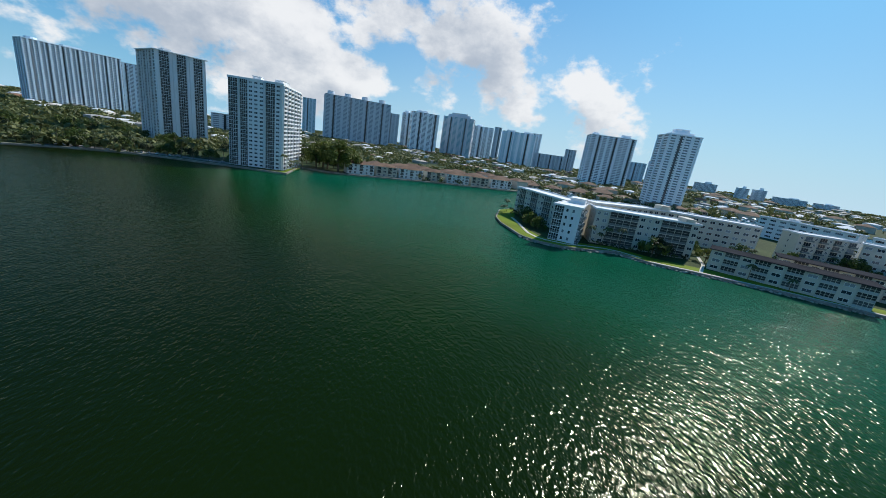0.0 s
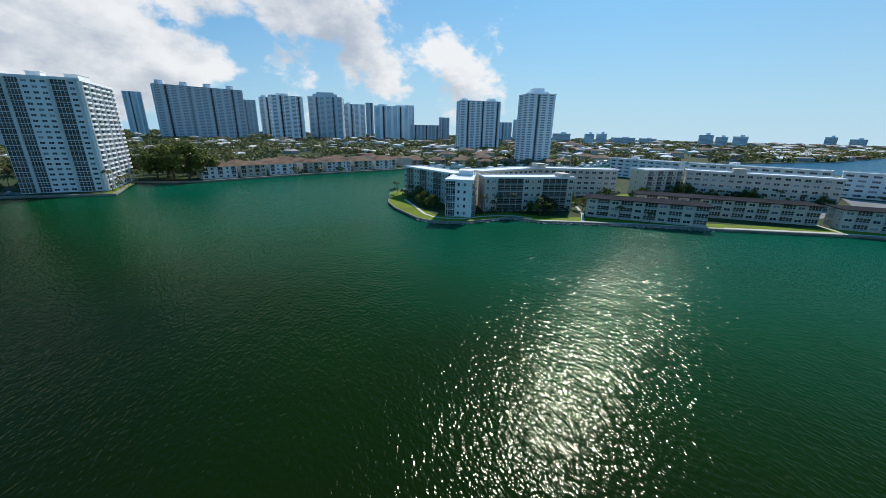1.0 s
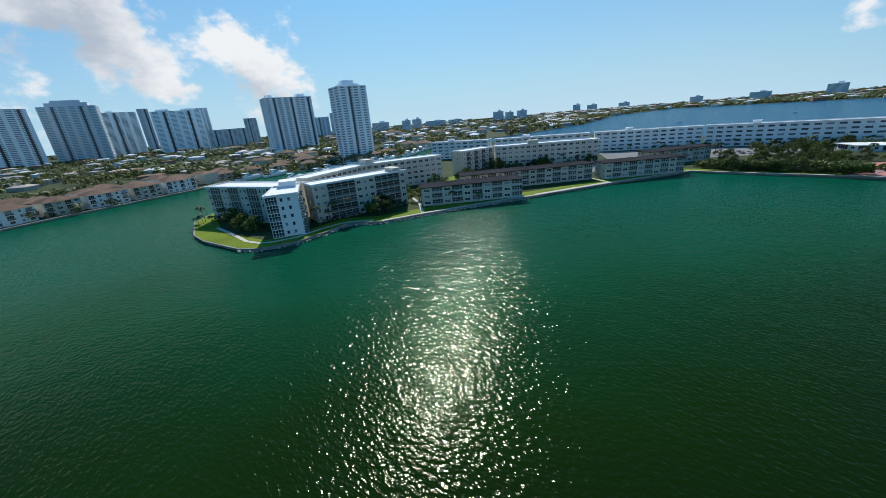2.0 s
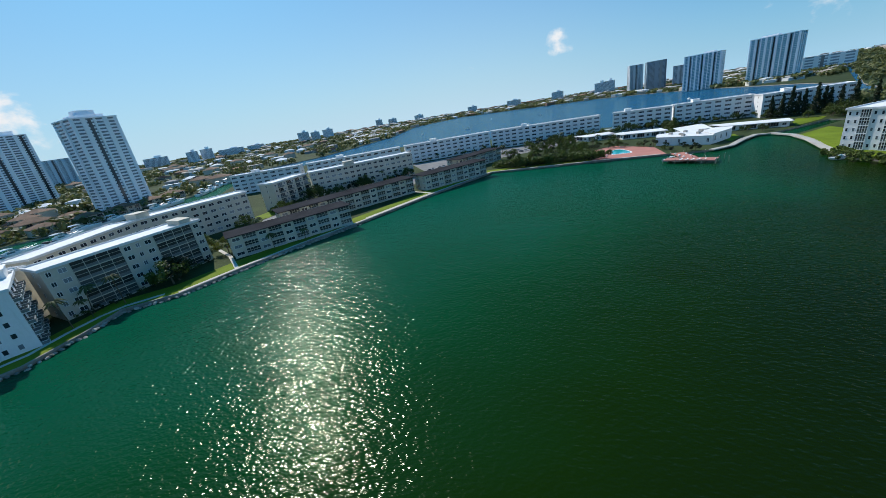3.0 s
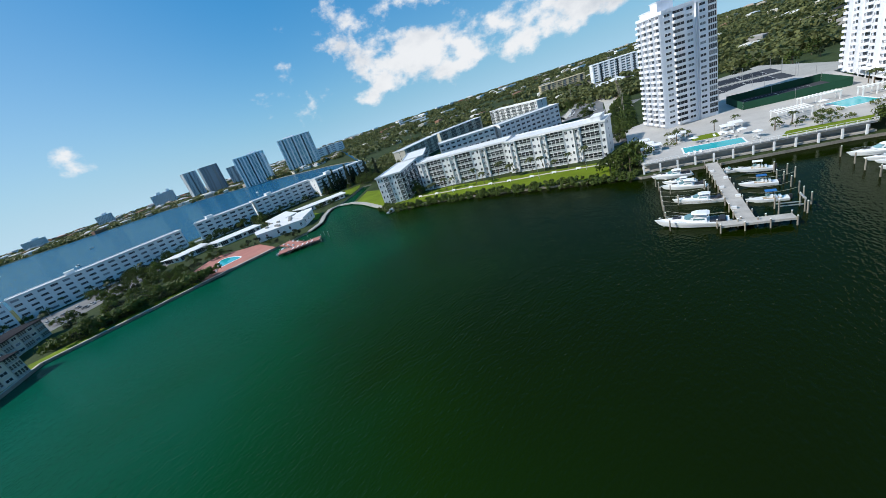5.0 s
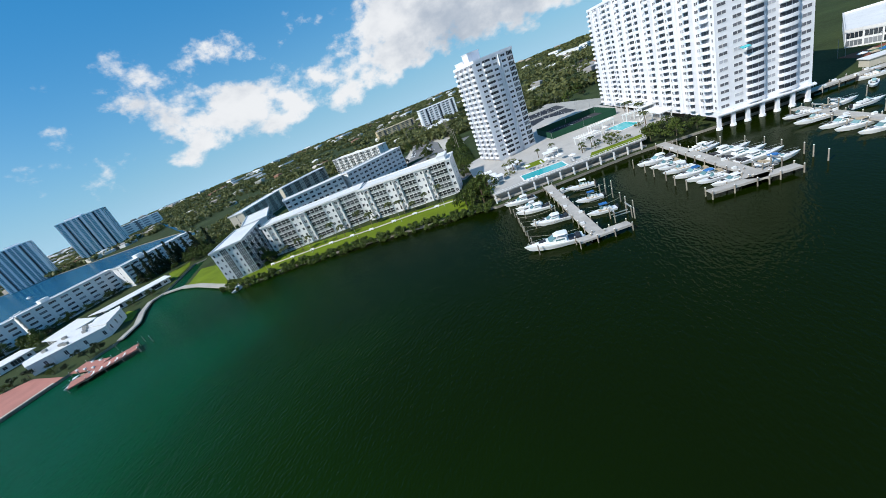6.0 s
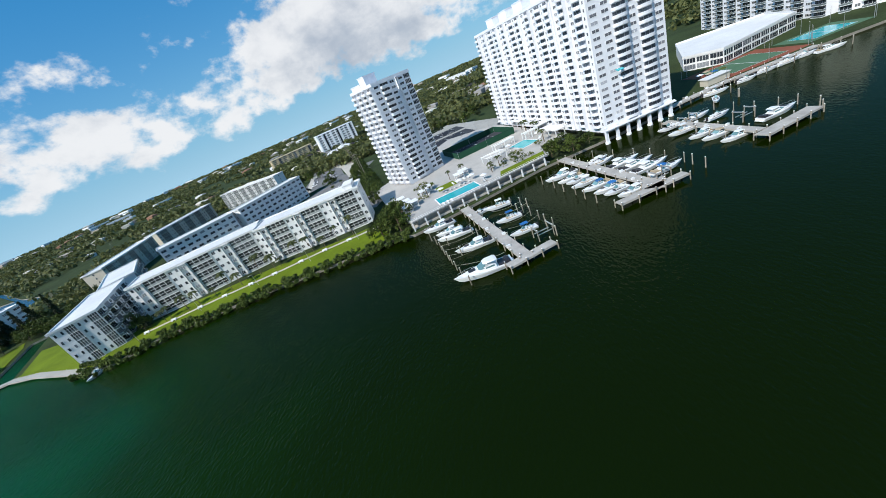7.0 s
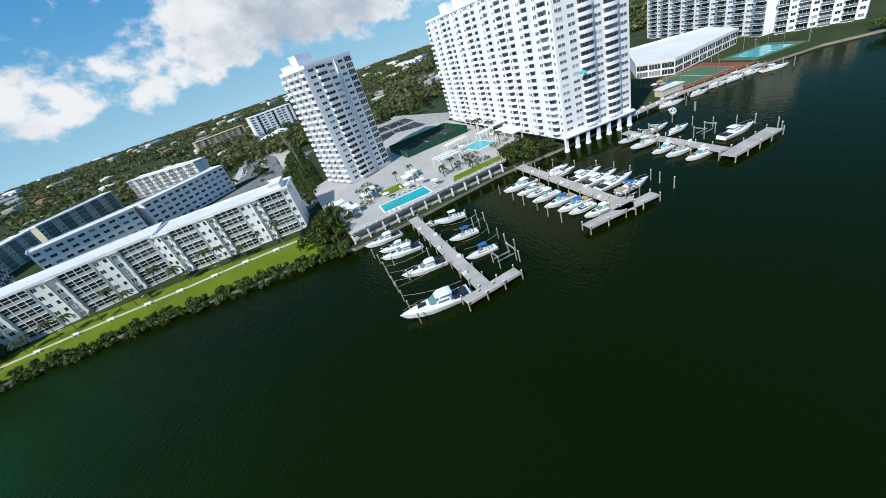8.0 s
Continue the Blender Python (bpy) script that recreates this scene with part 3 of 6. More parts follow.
ring = [(-43, -104), (-16.5, -201), (-44, -208), (-70.5, -109.5)]
big = Building("huge white curving-balconied condominium standing on columns at the water", ring, 4.6, 20, SK, "cool", "cool", 0.3, 0.9, name="condominium", first=1.4)
big.clad(ring[0], ring[1], [("C", 4.4), ("|", 1.8), ("W", 3.4), ("C", 4.4), ("|", 1.2), ("W", 3.2), ("C", 4.4), ("w", 2.4)], rail="cool", pane="palepane")
big.clad(ring[3], ring[0], [("W", 3.4), ("W", 3.4), ("C", 4.4), ("W", 3), ("C", 4.4), ("W", 3.4)], rail="cool", pane="palepane")
for i in range(6):
    s = i / 5
    big.top_box((-45 + 22 * s - 6, -112 - 84 * s), (9, 7), 5.2, -75)

ring = [(-198, 307), (-161, 310), (-168, 366), (-205, 363)]
t2 = Building("beige and white lakeside tower with dark-glazed corners", ring, 1.0, 21, 2.85, "white", "white", 0.4, 1.0, name="apartment_tower", group="west shore towers")
t2.clad(ring[0], ring[1], [("B", 6.0), ("|", 1.2), ("B", 5.0), ("W", 3.4), ("W", 3.4), ("W", 3.4), ("|", 1.0), ("B", 6.2), ("W", 3.4), ("|", 1.4)], rail="darkrail")
t2.clad(ring[1], ring[2], [("|", 1.6), ("C", 7), ("|", 3), ("C", 7)], rail="white")
t2.top_box((-182, 318), (6, 5), 3.5)
t2.top_box((-168, 326), (6, 12), 3.5)

ring = [(-352, 428), (-318, 404), (-290, 434), (-324, 458)]
t1 = Building("tall grey tower with dark balconies and overhanging white roofs", ring, 1.0, 28, 2.95, "white", "white", 1.6, 0.4, name="apartment_tower", group="west shore towers")
t1.clad(ring[0], ring[1], [("|", 2.4), ("B", 5.6), ("|", 1.2), ("G", 4.0)], rail="darkrail")
t1.clad(ring[1], ring[2], [("|", 3.4), ("B", 8), ("|", 2.6)], rail="darkrail")
t1.top_box((-325, 428), (12, 7), 4, -35)


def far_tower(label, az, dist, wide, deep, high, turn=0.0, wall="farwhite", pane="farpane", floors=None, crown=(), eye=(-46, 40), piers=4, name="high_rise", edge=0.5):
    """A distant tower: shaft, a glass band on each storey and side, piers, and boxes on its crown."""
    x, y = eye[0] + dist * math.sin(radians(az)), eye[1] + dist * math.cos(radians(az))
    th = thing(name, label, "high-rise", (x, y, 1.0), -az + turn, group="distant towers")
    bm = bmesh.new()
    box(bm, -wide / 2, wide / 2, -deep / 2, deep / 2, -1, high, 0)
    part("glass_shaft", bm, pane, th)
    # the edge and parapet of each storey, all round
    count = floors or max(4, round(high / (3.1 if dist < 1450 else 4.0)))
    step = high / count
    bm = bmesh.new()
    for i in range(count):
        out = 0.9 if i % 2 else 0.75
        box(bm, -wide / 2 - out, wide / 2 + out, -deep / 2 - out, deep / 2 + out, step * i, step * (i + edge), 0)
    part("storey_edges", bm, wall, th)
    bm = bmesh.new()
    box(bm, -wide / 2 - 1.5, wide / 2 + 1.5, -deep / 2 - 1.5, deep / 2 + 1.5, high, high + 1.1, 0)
    part("roof", bm, wall, th)
    gap = wide / piers if piers else 9.0
    ribs = []
    for half in (0.1, 0.21):
        bm = bmesh.new()
        box(bm, -gap * half, gap * half, -1.3, 1.3, 0, high + 0.4, 0, "b")
        ribs.append(mesh_of("pier", bm, [wall]))
    for i in range(piers + 1 if piers else 0):
        part("pier", ribs[i % 2], None, th, m=pose(-wide / 2 + gap * i, -deep / 2, 0))
    sides = max(1, round(deep / gap / 1.6)) if piers else 0
    for i in range(sides + 1 if piers else 0):
        for s in (-1, 1):
            part("pier", ribs[i % 2], None, th, m=pose(s * wide / 2, -deep / 2 + deep * i / sides, 0, 0, 0, 90))
    # proud dark strips that paint the shade of slots between the bays
    bm = bmesh.new()
    box(bm, -gap * 0.14, gap * 0.14, -1.05, 1.05, 0, high - 1.0, 0, "b")
    slot = mesh_of("recess", bm, ["pane"])
    for i in range(1, piers, 3):
        part("recess", slot, None, th, m=pose(-wide / 2 + gap * (i + 0.5), -deep / 2, 0))
    for cx, cw, cd, ch in crown:
        bm = bmesh.new()
        if cw == cd:
            rod(bm, (cx, 0, high + 0.01), (cx, 0, high + ch), cw / 2, cw * 0.46, 14)
        else:
            box(bm, cx - cw / 2, cx + cw / 2, -cd / 2, cd / 2, high + 0.01, high + ch, 0, "b")
        part("crown_box", bm, wall, th)
    return th


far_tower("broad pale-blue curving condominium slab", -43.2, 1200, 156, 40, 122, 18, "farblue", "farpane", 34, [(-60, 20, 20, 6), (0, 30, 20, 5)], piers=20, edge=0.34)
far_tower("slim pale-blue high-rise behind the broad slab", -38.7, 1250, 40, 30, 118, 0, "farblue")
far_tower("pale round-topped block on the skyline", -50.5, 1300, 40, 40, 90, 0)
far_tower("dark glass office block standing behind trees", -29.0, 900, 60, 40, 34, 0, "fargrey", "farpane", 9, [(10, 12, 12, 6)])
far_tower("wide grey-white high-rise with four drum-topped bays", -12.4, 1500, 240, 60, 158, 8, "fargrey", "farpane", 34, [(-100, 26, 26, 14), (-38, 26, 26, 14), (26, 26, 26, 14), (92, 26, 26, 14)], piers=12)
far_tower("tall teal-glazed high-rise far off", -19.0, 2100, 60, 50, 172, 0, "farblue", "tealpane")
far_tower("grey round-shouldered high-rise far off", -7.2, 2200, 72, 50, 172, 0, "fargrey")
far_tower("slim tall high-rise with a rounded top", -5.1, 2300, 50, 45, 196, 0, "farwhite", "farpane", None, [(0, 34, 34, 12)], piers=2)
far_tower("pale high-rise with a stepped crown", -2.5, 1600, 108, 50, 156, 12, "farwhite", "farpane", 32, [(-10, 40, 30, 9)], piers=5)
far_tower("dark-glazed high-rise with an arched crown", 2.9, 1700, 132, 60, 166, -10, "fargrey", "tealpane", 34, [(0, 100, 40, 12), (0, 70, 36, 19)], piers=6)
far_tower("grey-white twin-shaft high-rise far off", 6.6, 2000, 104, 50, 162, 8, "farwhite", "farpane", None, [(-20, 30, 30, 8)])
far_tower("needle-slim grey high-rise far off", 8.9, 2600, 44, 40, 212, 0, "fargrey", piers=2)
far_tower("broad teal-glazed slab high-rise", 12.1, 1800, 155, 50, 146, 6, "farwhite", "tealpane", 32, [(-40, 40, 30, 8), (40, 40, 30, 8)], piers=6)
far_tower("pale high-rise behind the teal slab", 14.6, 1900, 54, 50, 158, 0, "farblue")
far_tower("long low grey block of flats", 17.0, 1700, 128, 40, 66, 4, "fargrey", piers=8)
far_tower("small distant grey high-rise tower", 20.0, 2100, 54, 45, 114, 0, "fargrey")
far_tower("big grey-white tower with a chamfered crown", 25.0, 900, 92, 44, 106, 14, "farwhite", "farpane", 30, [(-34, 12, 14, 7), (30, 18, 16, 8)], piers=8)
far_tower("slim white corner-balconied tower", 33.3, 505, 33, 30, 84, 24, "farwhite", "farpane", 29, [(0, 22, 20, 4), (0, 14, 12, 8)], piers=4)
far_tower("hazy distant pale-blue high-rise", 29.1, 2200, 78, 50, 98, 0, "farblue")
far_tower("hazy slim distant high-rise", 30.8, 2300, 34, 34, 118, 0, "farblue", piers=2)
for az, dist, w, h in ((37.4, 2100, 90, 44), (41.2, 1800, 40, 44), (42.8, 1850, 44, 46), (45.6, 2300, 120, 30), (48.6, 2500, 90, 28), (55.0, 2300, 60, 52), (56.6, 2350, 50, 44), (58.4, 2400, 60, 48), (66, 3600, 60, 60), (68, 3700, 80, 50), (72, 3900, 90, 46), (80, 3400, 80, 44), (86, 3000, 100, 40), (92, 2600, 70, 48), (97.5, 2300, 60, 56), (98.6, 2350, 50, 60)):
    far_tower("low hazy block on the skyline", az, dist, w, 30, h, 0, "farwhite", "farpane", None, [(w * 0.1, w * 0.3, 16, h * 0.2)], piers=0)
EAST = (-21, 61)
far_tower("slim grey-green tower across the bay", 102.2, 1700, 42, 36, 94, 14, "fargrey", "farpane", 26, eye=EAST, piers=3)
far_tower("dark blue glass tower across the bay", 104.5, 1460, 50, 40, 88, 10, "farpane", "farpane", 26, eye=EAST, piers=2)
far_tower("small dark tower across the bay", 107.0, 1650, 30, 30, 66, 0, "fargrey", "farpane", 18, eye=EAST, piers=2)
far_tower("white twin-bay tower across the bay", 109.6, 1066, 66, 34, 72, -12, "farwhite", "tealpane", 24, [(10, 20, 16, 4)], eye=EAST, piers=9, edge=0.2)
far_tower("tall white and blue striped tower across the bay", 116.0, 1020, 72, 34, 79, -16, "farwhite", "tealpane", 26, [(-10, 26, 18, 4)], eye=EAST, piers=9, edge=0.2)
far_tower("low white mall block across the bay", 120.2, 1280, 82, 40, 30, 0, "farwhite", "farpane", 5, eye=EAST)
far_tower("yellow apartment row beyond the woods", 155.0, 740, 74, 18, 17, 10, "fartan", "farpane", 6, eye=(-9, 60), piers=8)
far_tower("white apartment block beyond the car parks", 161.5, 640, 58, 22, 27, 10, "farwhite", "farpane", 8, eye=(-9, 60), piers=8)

# ---------------------------------------------------------------- plants
M.update(
    leaf=leaves("broad_leaves", (0.020, 0.038, 0.008), (0.095, 0.130, 0.022)),
    deepleaf=leaves("deep_leaves", (0.010, 0.020, 0.008), (0.030, 0.046, 0.016)),
    limeleaf=leaves("lime_leaves", (0.055, 0.075, 0.012), (0.15, 0.17, 0.03)),
    frond=leaves("palm_fronds", (0.030, 0.046, 0.014), (0.10, 0.115, 0.035)),
    woods=leaves("far_woods", (0.012, 0.026, 0.009), (0.165, 0.175, 0.058)),
    bark=surface("bark", (0.17, 0.13, 0.09), 0.95, 0.3, 3.0, 0.6, 9.0),
)


def leaf_crown(rng, blobs, size, cards):
    """A crown of many small leaf cards gathered in clumps, as one mesh."""
    verts, faces = [], []
    for cx, cy, cz, r in blobs:
        for _ in range(cards):
            v = Vector((rng.gauss(0, 1), rng.gauss(0, 1), rng.gauss(0, 1))).normalized() * r * rng.uniform(0.55, 1.05)
            p = Vector((cx, cy, cz)) + Vector((v.x, v.y, v.z * 0.8))
            nrm = (v.normalized() + Vector((rng.uniform(-0.7, 0.7), rng.uniform(-0.7, 0.7), rng.uniform(-0.3, 0.9)))).normalized()
            q = nrm.to_track_quat("Z", "Y")
            s = size * rng.uniform(0.6, 1.3)
            turn = rng.uniform(0, 6.28)
            base = len(verts)
            for k in range(4):
                a = turn + k * math.pi / 2
                stretch = 1.0 if k % 2 else 0.62
                verts.append(p + q @ Vector((s * stretch * math.cos(a), s * stretch * math.sin(a), 0.18 * s * (1 if k % 2 else -1))))
            faces.append((base, base + 1, base + 2, base + 3))
    data = bpy.data.meshes.new("crown")
    data.from_pydata(verts, [], faces)
    return data


def broad_tree(seed, high, wide, mat="leaf", clumps=16, cards=34, name="tree", label="broad-leaved green tree on the shore"):
    rng = random.Random(seed)
    th = thing(name, label, "tree", (0, 0, -500), group="shore trees")
    bm = bmesh.new()
    rod(bm, (0, 0, -0.3), (0.1, 0, high * 0.35), high * 0.035, high * 0.024, 7)
    blobs = []
    for i in range(clumps):
        a, rr = rng.uniform(0, 6.28), wide * 0.5 * math.sqrt(rng.random())
        z = high * (0.92 - 0.42 * (rr / (wide * 0.5)) ** 2 - rng.uniform(0, 0.28))
        blobs.append((rr * math.cos(a), rr * math.sin(a), z, wide * rng.uniform(0.13, 0.2)))
        if i % 3 == 0:
            rod(bm, (0.1, 0, high * 0.3), (rr * math.cos(a) * 0.8, rr * math.sin(a) * 0.8, z - 0.3), high * 0.016, high * 0.006, 5)
    part("trunk", bm, "bark", th)
    crown = leaf_crown(rng, blobs, wide * 0.055, cards)
    crown.materials.append(M[mat])
    part("crown", crown, None, th)
    return th


def palm_tree(seed, high, spread=3.3, fronds=17):
    rng = random.Random(seed)
    th = thing("palm_tree", "tall coconut palm with drooping green fronds", "palm tree", (0, 0, -500), group="palms")
    bm = bmesh.new()
    lean = Vector((rng.uniform(-0.12, 0.12), rng.uniform(-0.12, 0.12), 1)) * high
    pts = [Vector((lean.x * s * s, lean.y * s * s, high * s - 0.3 * (1 - s))) for s in (0, 0.33, 0.66, 1)]
    for i in range(3):
        rod(bm, pts[i], pts[i + 1], 0.2 - 0.03 * i, 0.17 - 0.03 * i, 7)
    part("trunk", bm, "bark", th)
    verts, faces = [], []
    for i in range(fronds):
        a = i * 2.4 + rng.uniform(-0.2, 0.2)
        rise = rng.uniform(-0.1, 0.9)
        side = Vector((-math.sin(a), math.cos(a), 0))
        out = Vector((math.cos(a), math.sin(a), 0))
        base = len(verts)
        for k in range(6):
            s = k / 5
            mid = pts[3] + out * spread * s + Vector((0, 0, spread * (rise * s - (0.65 + rise * 0.5) * s * s * 1.1)))
            w = 0.34 * math.sin(math.pi * (0.12 + 0.86 * s)) * spread / 2.4
            verts += [mid + side * w + Vector((0, 0, -w * 0.7)), mid, mid - side * w + Vector((0, 0, -w * 0.7))]
        for k in range(5):
            b0 = base + 3 * k
            faces += [(b0, b0 + 1, b0 + 4, b0 + 3), (b0 + 1, b0 + 2, b0 + 5, b0 + 4)]
    data = bpy.data.meshes.new("crown")
    data.from_pydata(verts, [], faces)
    data.materials.append(M["frond"])
    part("crown", data, None, th)
    return th


def cypress(seed, high):
    rng = random.Random(seed)
    th = thing("cypress", "dark columnar evergreen beside the flats", "tree", (0, 0, -500), group="evergreens")
    bm = bmesh.new()
    rod(bm, (0, 0, -0.3), (0, 0, high * 0.8), 0.25, 0.08, 6)
    part("trunk", bm, "bark", th)
    blobs = [(rng.uniform(-0.4, 0.4), rng.uniform(-0.4, 0.4), high * (0.08 + 0.9 * i / 13), 1.9 * (1 - (i / 13) ** 1.6) + 0.3) for i in range(14)]
    crown = leaf_crown(rng, blobs, 0.7, 28)
    crown.materials.append(M["deepleaf"])
    part("crown", crown, None, th)
    return th


def scatter(kinds, places, seed, low=0.75, high=1.2, z=1.0):
    rng = random.Random(seed)
    for x, y in places:
        ob = copy_thing(rng.choice(kinds), Matrix.Identity(4))
        s = rng.uniform(low, high)
        ob.scale = (s, s, s * rng.uniform(0.9, 1.1))
        ob.location, ob.rotation_euler = (x, y, z), (0, 0, rng.uniform(0, 6.28))


def along(points, step, inset, jitter, seed):
    """Places along a line of points, moved to its left by inset."""
    rng, out, carry = random.Random(seed), [], 0.0
    for a, b in zip(points, points[1:]):
        a, b = Vector(a), Vector(b)
        d = (b - a).normalized()
        left = Vector((-d.y, d.x))
        s, ln = carry, (b - a).length
        while s < ln:
            p = a + d * s + left * (inset + rng.uniform(-jitter, jitter)) + d * rng.uniform(-jitter, jitter)
            out.append((p.x, p.y))
            s += step
        carry = s - ln
    return out


def spread_in(x0, x1, y0, y1, count, seed, keep=None):
    rng, out = random.Random(seed), []
    while len(out) < count:
        p = (rng.uniform(x0, x1), rng.uniform(y0, y1))
        if keep is None or keep(*p):
            out.append(p)
    return out


TREES = [broad_tree(i, h, w, m) for i, (h, w, m) in enumerate(((8, 9, "leaf"), (10, 10, "leaf"), (7, 8, "deepleaf"), (9, 11, "leaf")))]
LIME = broad_tree(11, 8, 10, "limeleaf", label="yellow-green flowering tree by the car park")
WISPY = broad_tree(12, 15, 13, "limeleaf", 30, 60, label="tall feathery casuarina tree at the water's edge")
PALMS = [palm_tree(i, h) for i, h in ((21, 9), (22, 11), (23, 7.5))]
CYPRESS = cypress(31, 15)
BUSH = [broad_tree(41 + i, 2.6, 4.5, m, 9, 30, "bush", "rounded green shrub by the path") for i, m in enumerate(("leaf", "deepleaf"))]

EAST_IN = LAKE_EAST[::-1]  # runs with the land on its left
SOUTH_IN = LAKE_SOUTH[::-1]
# the point: palms, big ficus in front of the flats, shrubs along the walls
scatter(PALMS, [(4, 262), (9, 250), (14, 236), (30, 192), (38, 196), (36, 193), (44, 191), (96, 158), (86, 166), (100, 186), (104, 190), (109, 194)], 1, 0.6, 0.95)
scatter(PALMS, [(2, 258), (-1, 252), (3, 246)], 2, 0.5, 0.7)
scatter(TREES, [(57, 186), (60, 187)], 303, 1.25, 1.4)
scatter(TREES, [(8, 232), (10, 224), (12, 216), (11, 240)], 3, 0.75, 1.0)
scatter([LIME], [(92, 187), (86, 190)], 4, 0.9, 1.1)
scatter(BUSH, along([(9, 258), (17, 222)], 3.0, -1.5, 0.8, 5) + along([(36, 199), (76, 190)], 4.0, -2.0, 0.6, 6), 7, 0.6, 1.0)
scatter(PALMS + TREES, along([(192, 206), (233, 156)], 6.5, -4, 2, 8) + along([(160, 214), (186, 210)], 5, -3, 2, 9), 10, 0.55, 0.95)
scatter(TREES, [(185, 208), (205, 186), (207, 183), (222, 165), (150, 214), (146, 206), (98, 200), (90, 206), (120, 212)], 11, 0.7, 1.0)
# thicket between the low flats and the clubhouse
scatter(TREES, spread_in(214, 262, 30, 84, 26, 12, lambda x, y: x + y * 0.4 > 236), 13, 0.6, 0.95)
scatter(BUSH, along([(211, 24), (212, 60), (214, 84)], 3.2, -2.5, 1.2, 14), 15, 0.9, 1.5)
scatter(PALMS + TREES, spread_in(262, 335, 0, 140, 26, 16, lambda x, y: x < 336 - 0.14 * y and x > 240 + 0.2 * y), 17, 0.5, 0.85)
scatter(PALMS + TREES, along([(240, 300), (256, 255), (296, 185), (330, 108), (337, 10)], 9, 6, 2, 18), 19, 0.5, 0.8)
scatter(TREES, along([(330, -6), (326, -50), (324, -104), (306, -106), (304, -158)], 7, 4, 2, 20), 21, 0.6, 1.0)
scatter([CYPRESS], [(308, -112), (307, -117), (306, -124), (306, -131), (305, -138), (304, -144), (303, -151), (296, -158), (309, -106), (307, -121), (305, -135)], 22, 1.0, 1.35)
# south shore: palms on the lawn and a mangrove hedge at the water
scatter(PALMS, along([(150, -84), (108, -100), (62, -106)], 6.2, -4, 2.2, 23) + [(166, -76), (158, -82), (178, -74), (186, -78)], 24, 0.55, 0.9)
scatter(TREES, [(158, -82), (162, -86), (155, -80)], 25, 0.6, 0.8)
scatter(TREES, [(42, -88), (46, -92), (40, -95), (47, -99), (50, -90), (44, -103), (52, -97), (49, -105)], 26, 0.8, 1.05)
scatter(TREES, along([(56, -140), (86, -215), (98, -270)], 7.5, 4, 1.8, 27) + spread_in(165, 200, -340, -262, 10, 28), 29, 0.5, 0.9)
scatter(PALMS + TREES, spread_in(70, 130, -225, -135, 22, 30, lambda x, y: x < 96 - (y + 130) * 0.3), 31, 0.5, 0.8)
scatter(TREES, spread_in(-12, 30, -345, -270, 14, 32), 33, 0.6, 1.0)
scatter(TREES + [LIME] + PALMS, spread_in(104, 176, -345, -238, 20, 321), 331, 0.6, 0.95)
scatter(TREES, [(-27, -108), (-30, -104), (-33, -110), (-37, -106), (-25, -113), (-30, -115), (-36, -113), (-22, -106)], 34, 0.6, 0.8, 2.0)
scatter(TREES, spread_in(248, 330, -56, 60, 26, 413, lambda x, y: y > 34 or x > 324 or (y < -32 and x > 292)), 414, 0.6, 0.95)
scatter(TREES, [(216, 24), (220, 27), (225, 29), (232, 28), (252, 8), (256, 14), (262, 20), (258, 26), (246, -4), (215, -14), (222, -12), (209, -24), (262, -52), (256, -66), (262, -72), (250, -74)], 415, 0.35, 0.6)
# west shore
scatter(TREES, along([(-300, 262), (-240, 302), (-190, 304)], 7, 12, 7, 35) + spread_in(-420, -200, 320, 470, 34, 36, lambda x, y: y > 300 - 0.4 * (x + 240) * 0.2 and (abs(x + 321) > 42 or abs(y - 431) > 38)), 37, 0.9, 1.4)
scatter(PALMS, along([(-300, 260), (-240, 299), (-196, 302)], 9, 6, 2, 38) + [(-157, 306), (-156, 313), (-157, 320), (-158, 329), (-159, 337), (-157, 342)], 39, 0.8, 1.1)
scatter([WISPY], [(-131, 356), (-143, 366)], 40, 1.75, 2.0)
scatter([WISPY], [(-122, 360), (-150, 376), (-152, 362)], 401, 1.4, 1.7)
scatter(TREES, spread_in(-200, -120, 372, 440, 24, 41), 42, 1.1, 1.7)
scatter(TREES, spread_in(234, 298, -168, -116, 34, 411, lambda x, y: (x - 266) ** 2 / 200 + (y + 121) ** 2 / 60 > 1 and y < -112 - (x - 236) * 0.1), 412, 0.6, 0.95)
for ob in TREES + [LIME, WISPY, CYPRESS] + PALMS + BUSH:
    for o in (*ob.children_recursive, ob):
        bpy.data.objects.remove(o)


def leafy_strip(name, line, inset, half, high, count, seed, label, size=0.55):
    """A dense hedge of small leaf cards along a line: one piece of stuff."""
    rng = random.Random(seed)
    spots = along(line, 0.5, inset, half, seed)
    blobs = [(x, y, 0.7 + high * rng.uniform(0.15, 0.75), high * rng.uniform(0.28, 0.5)) for x, y in spots]
    data = leaf_crown(rng, blobs, size, count)
    data.materials.append(M["leaf"])
    return tagged(new(name, data), label, "hedge", kind="stuff")


leafy_strip("mangrove_hedge", [(172, -63.5), (155, -60.5), (136, -69.5), (102, -75.5), (66, -79.5), (44, -82.5), (37, -81)], -0.9, 3.2, 2.3, 34, 51, "dense low mangrove hedge along the water")
leafy_strip("thicket", [(218, 26), (222, 50), (222, 84)], -1, 9.0, 6.5, 60, 53, "dark tangled thicket between the flats and the club", 0.8)
leafy_strip("sea_grape_hedge", [(-178, -119), (-240, -106), (-300, -111)], -3, 3.0, 5.0, 18, 52, "dark sea grape thicket on the bank", 0.9)


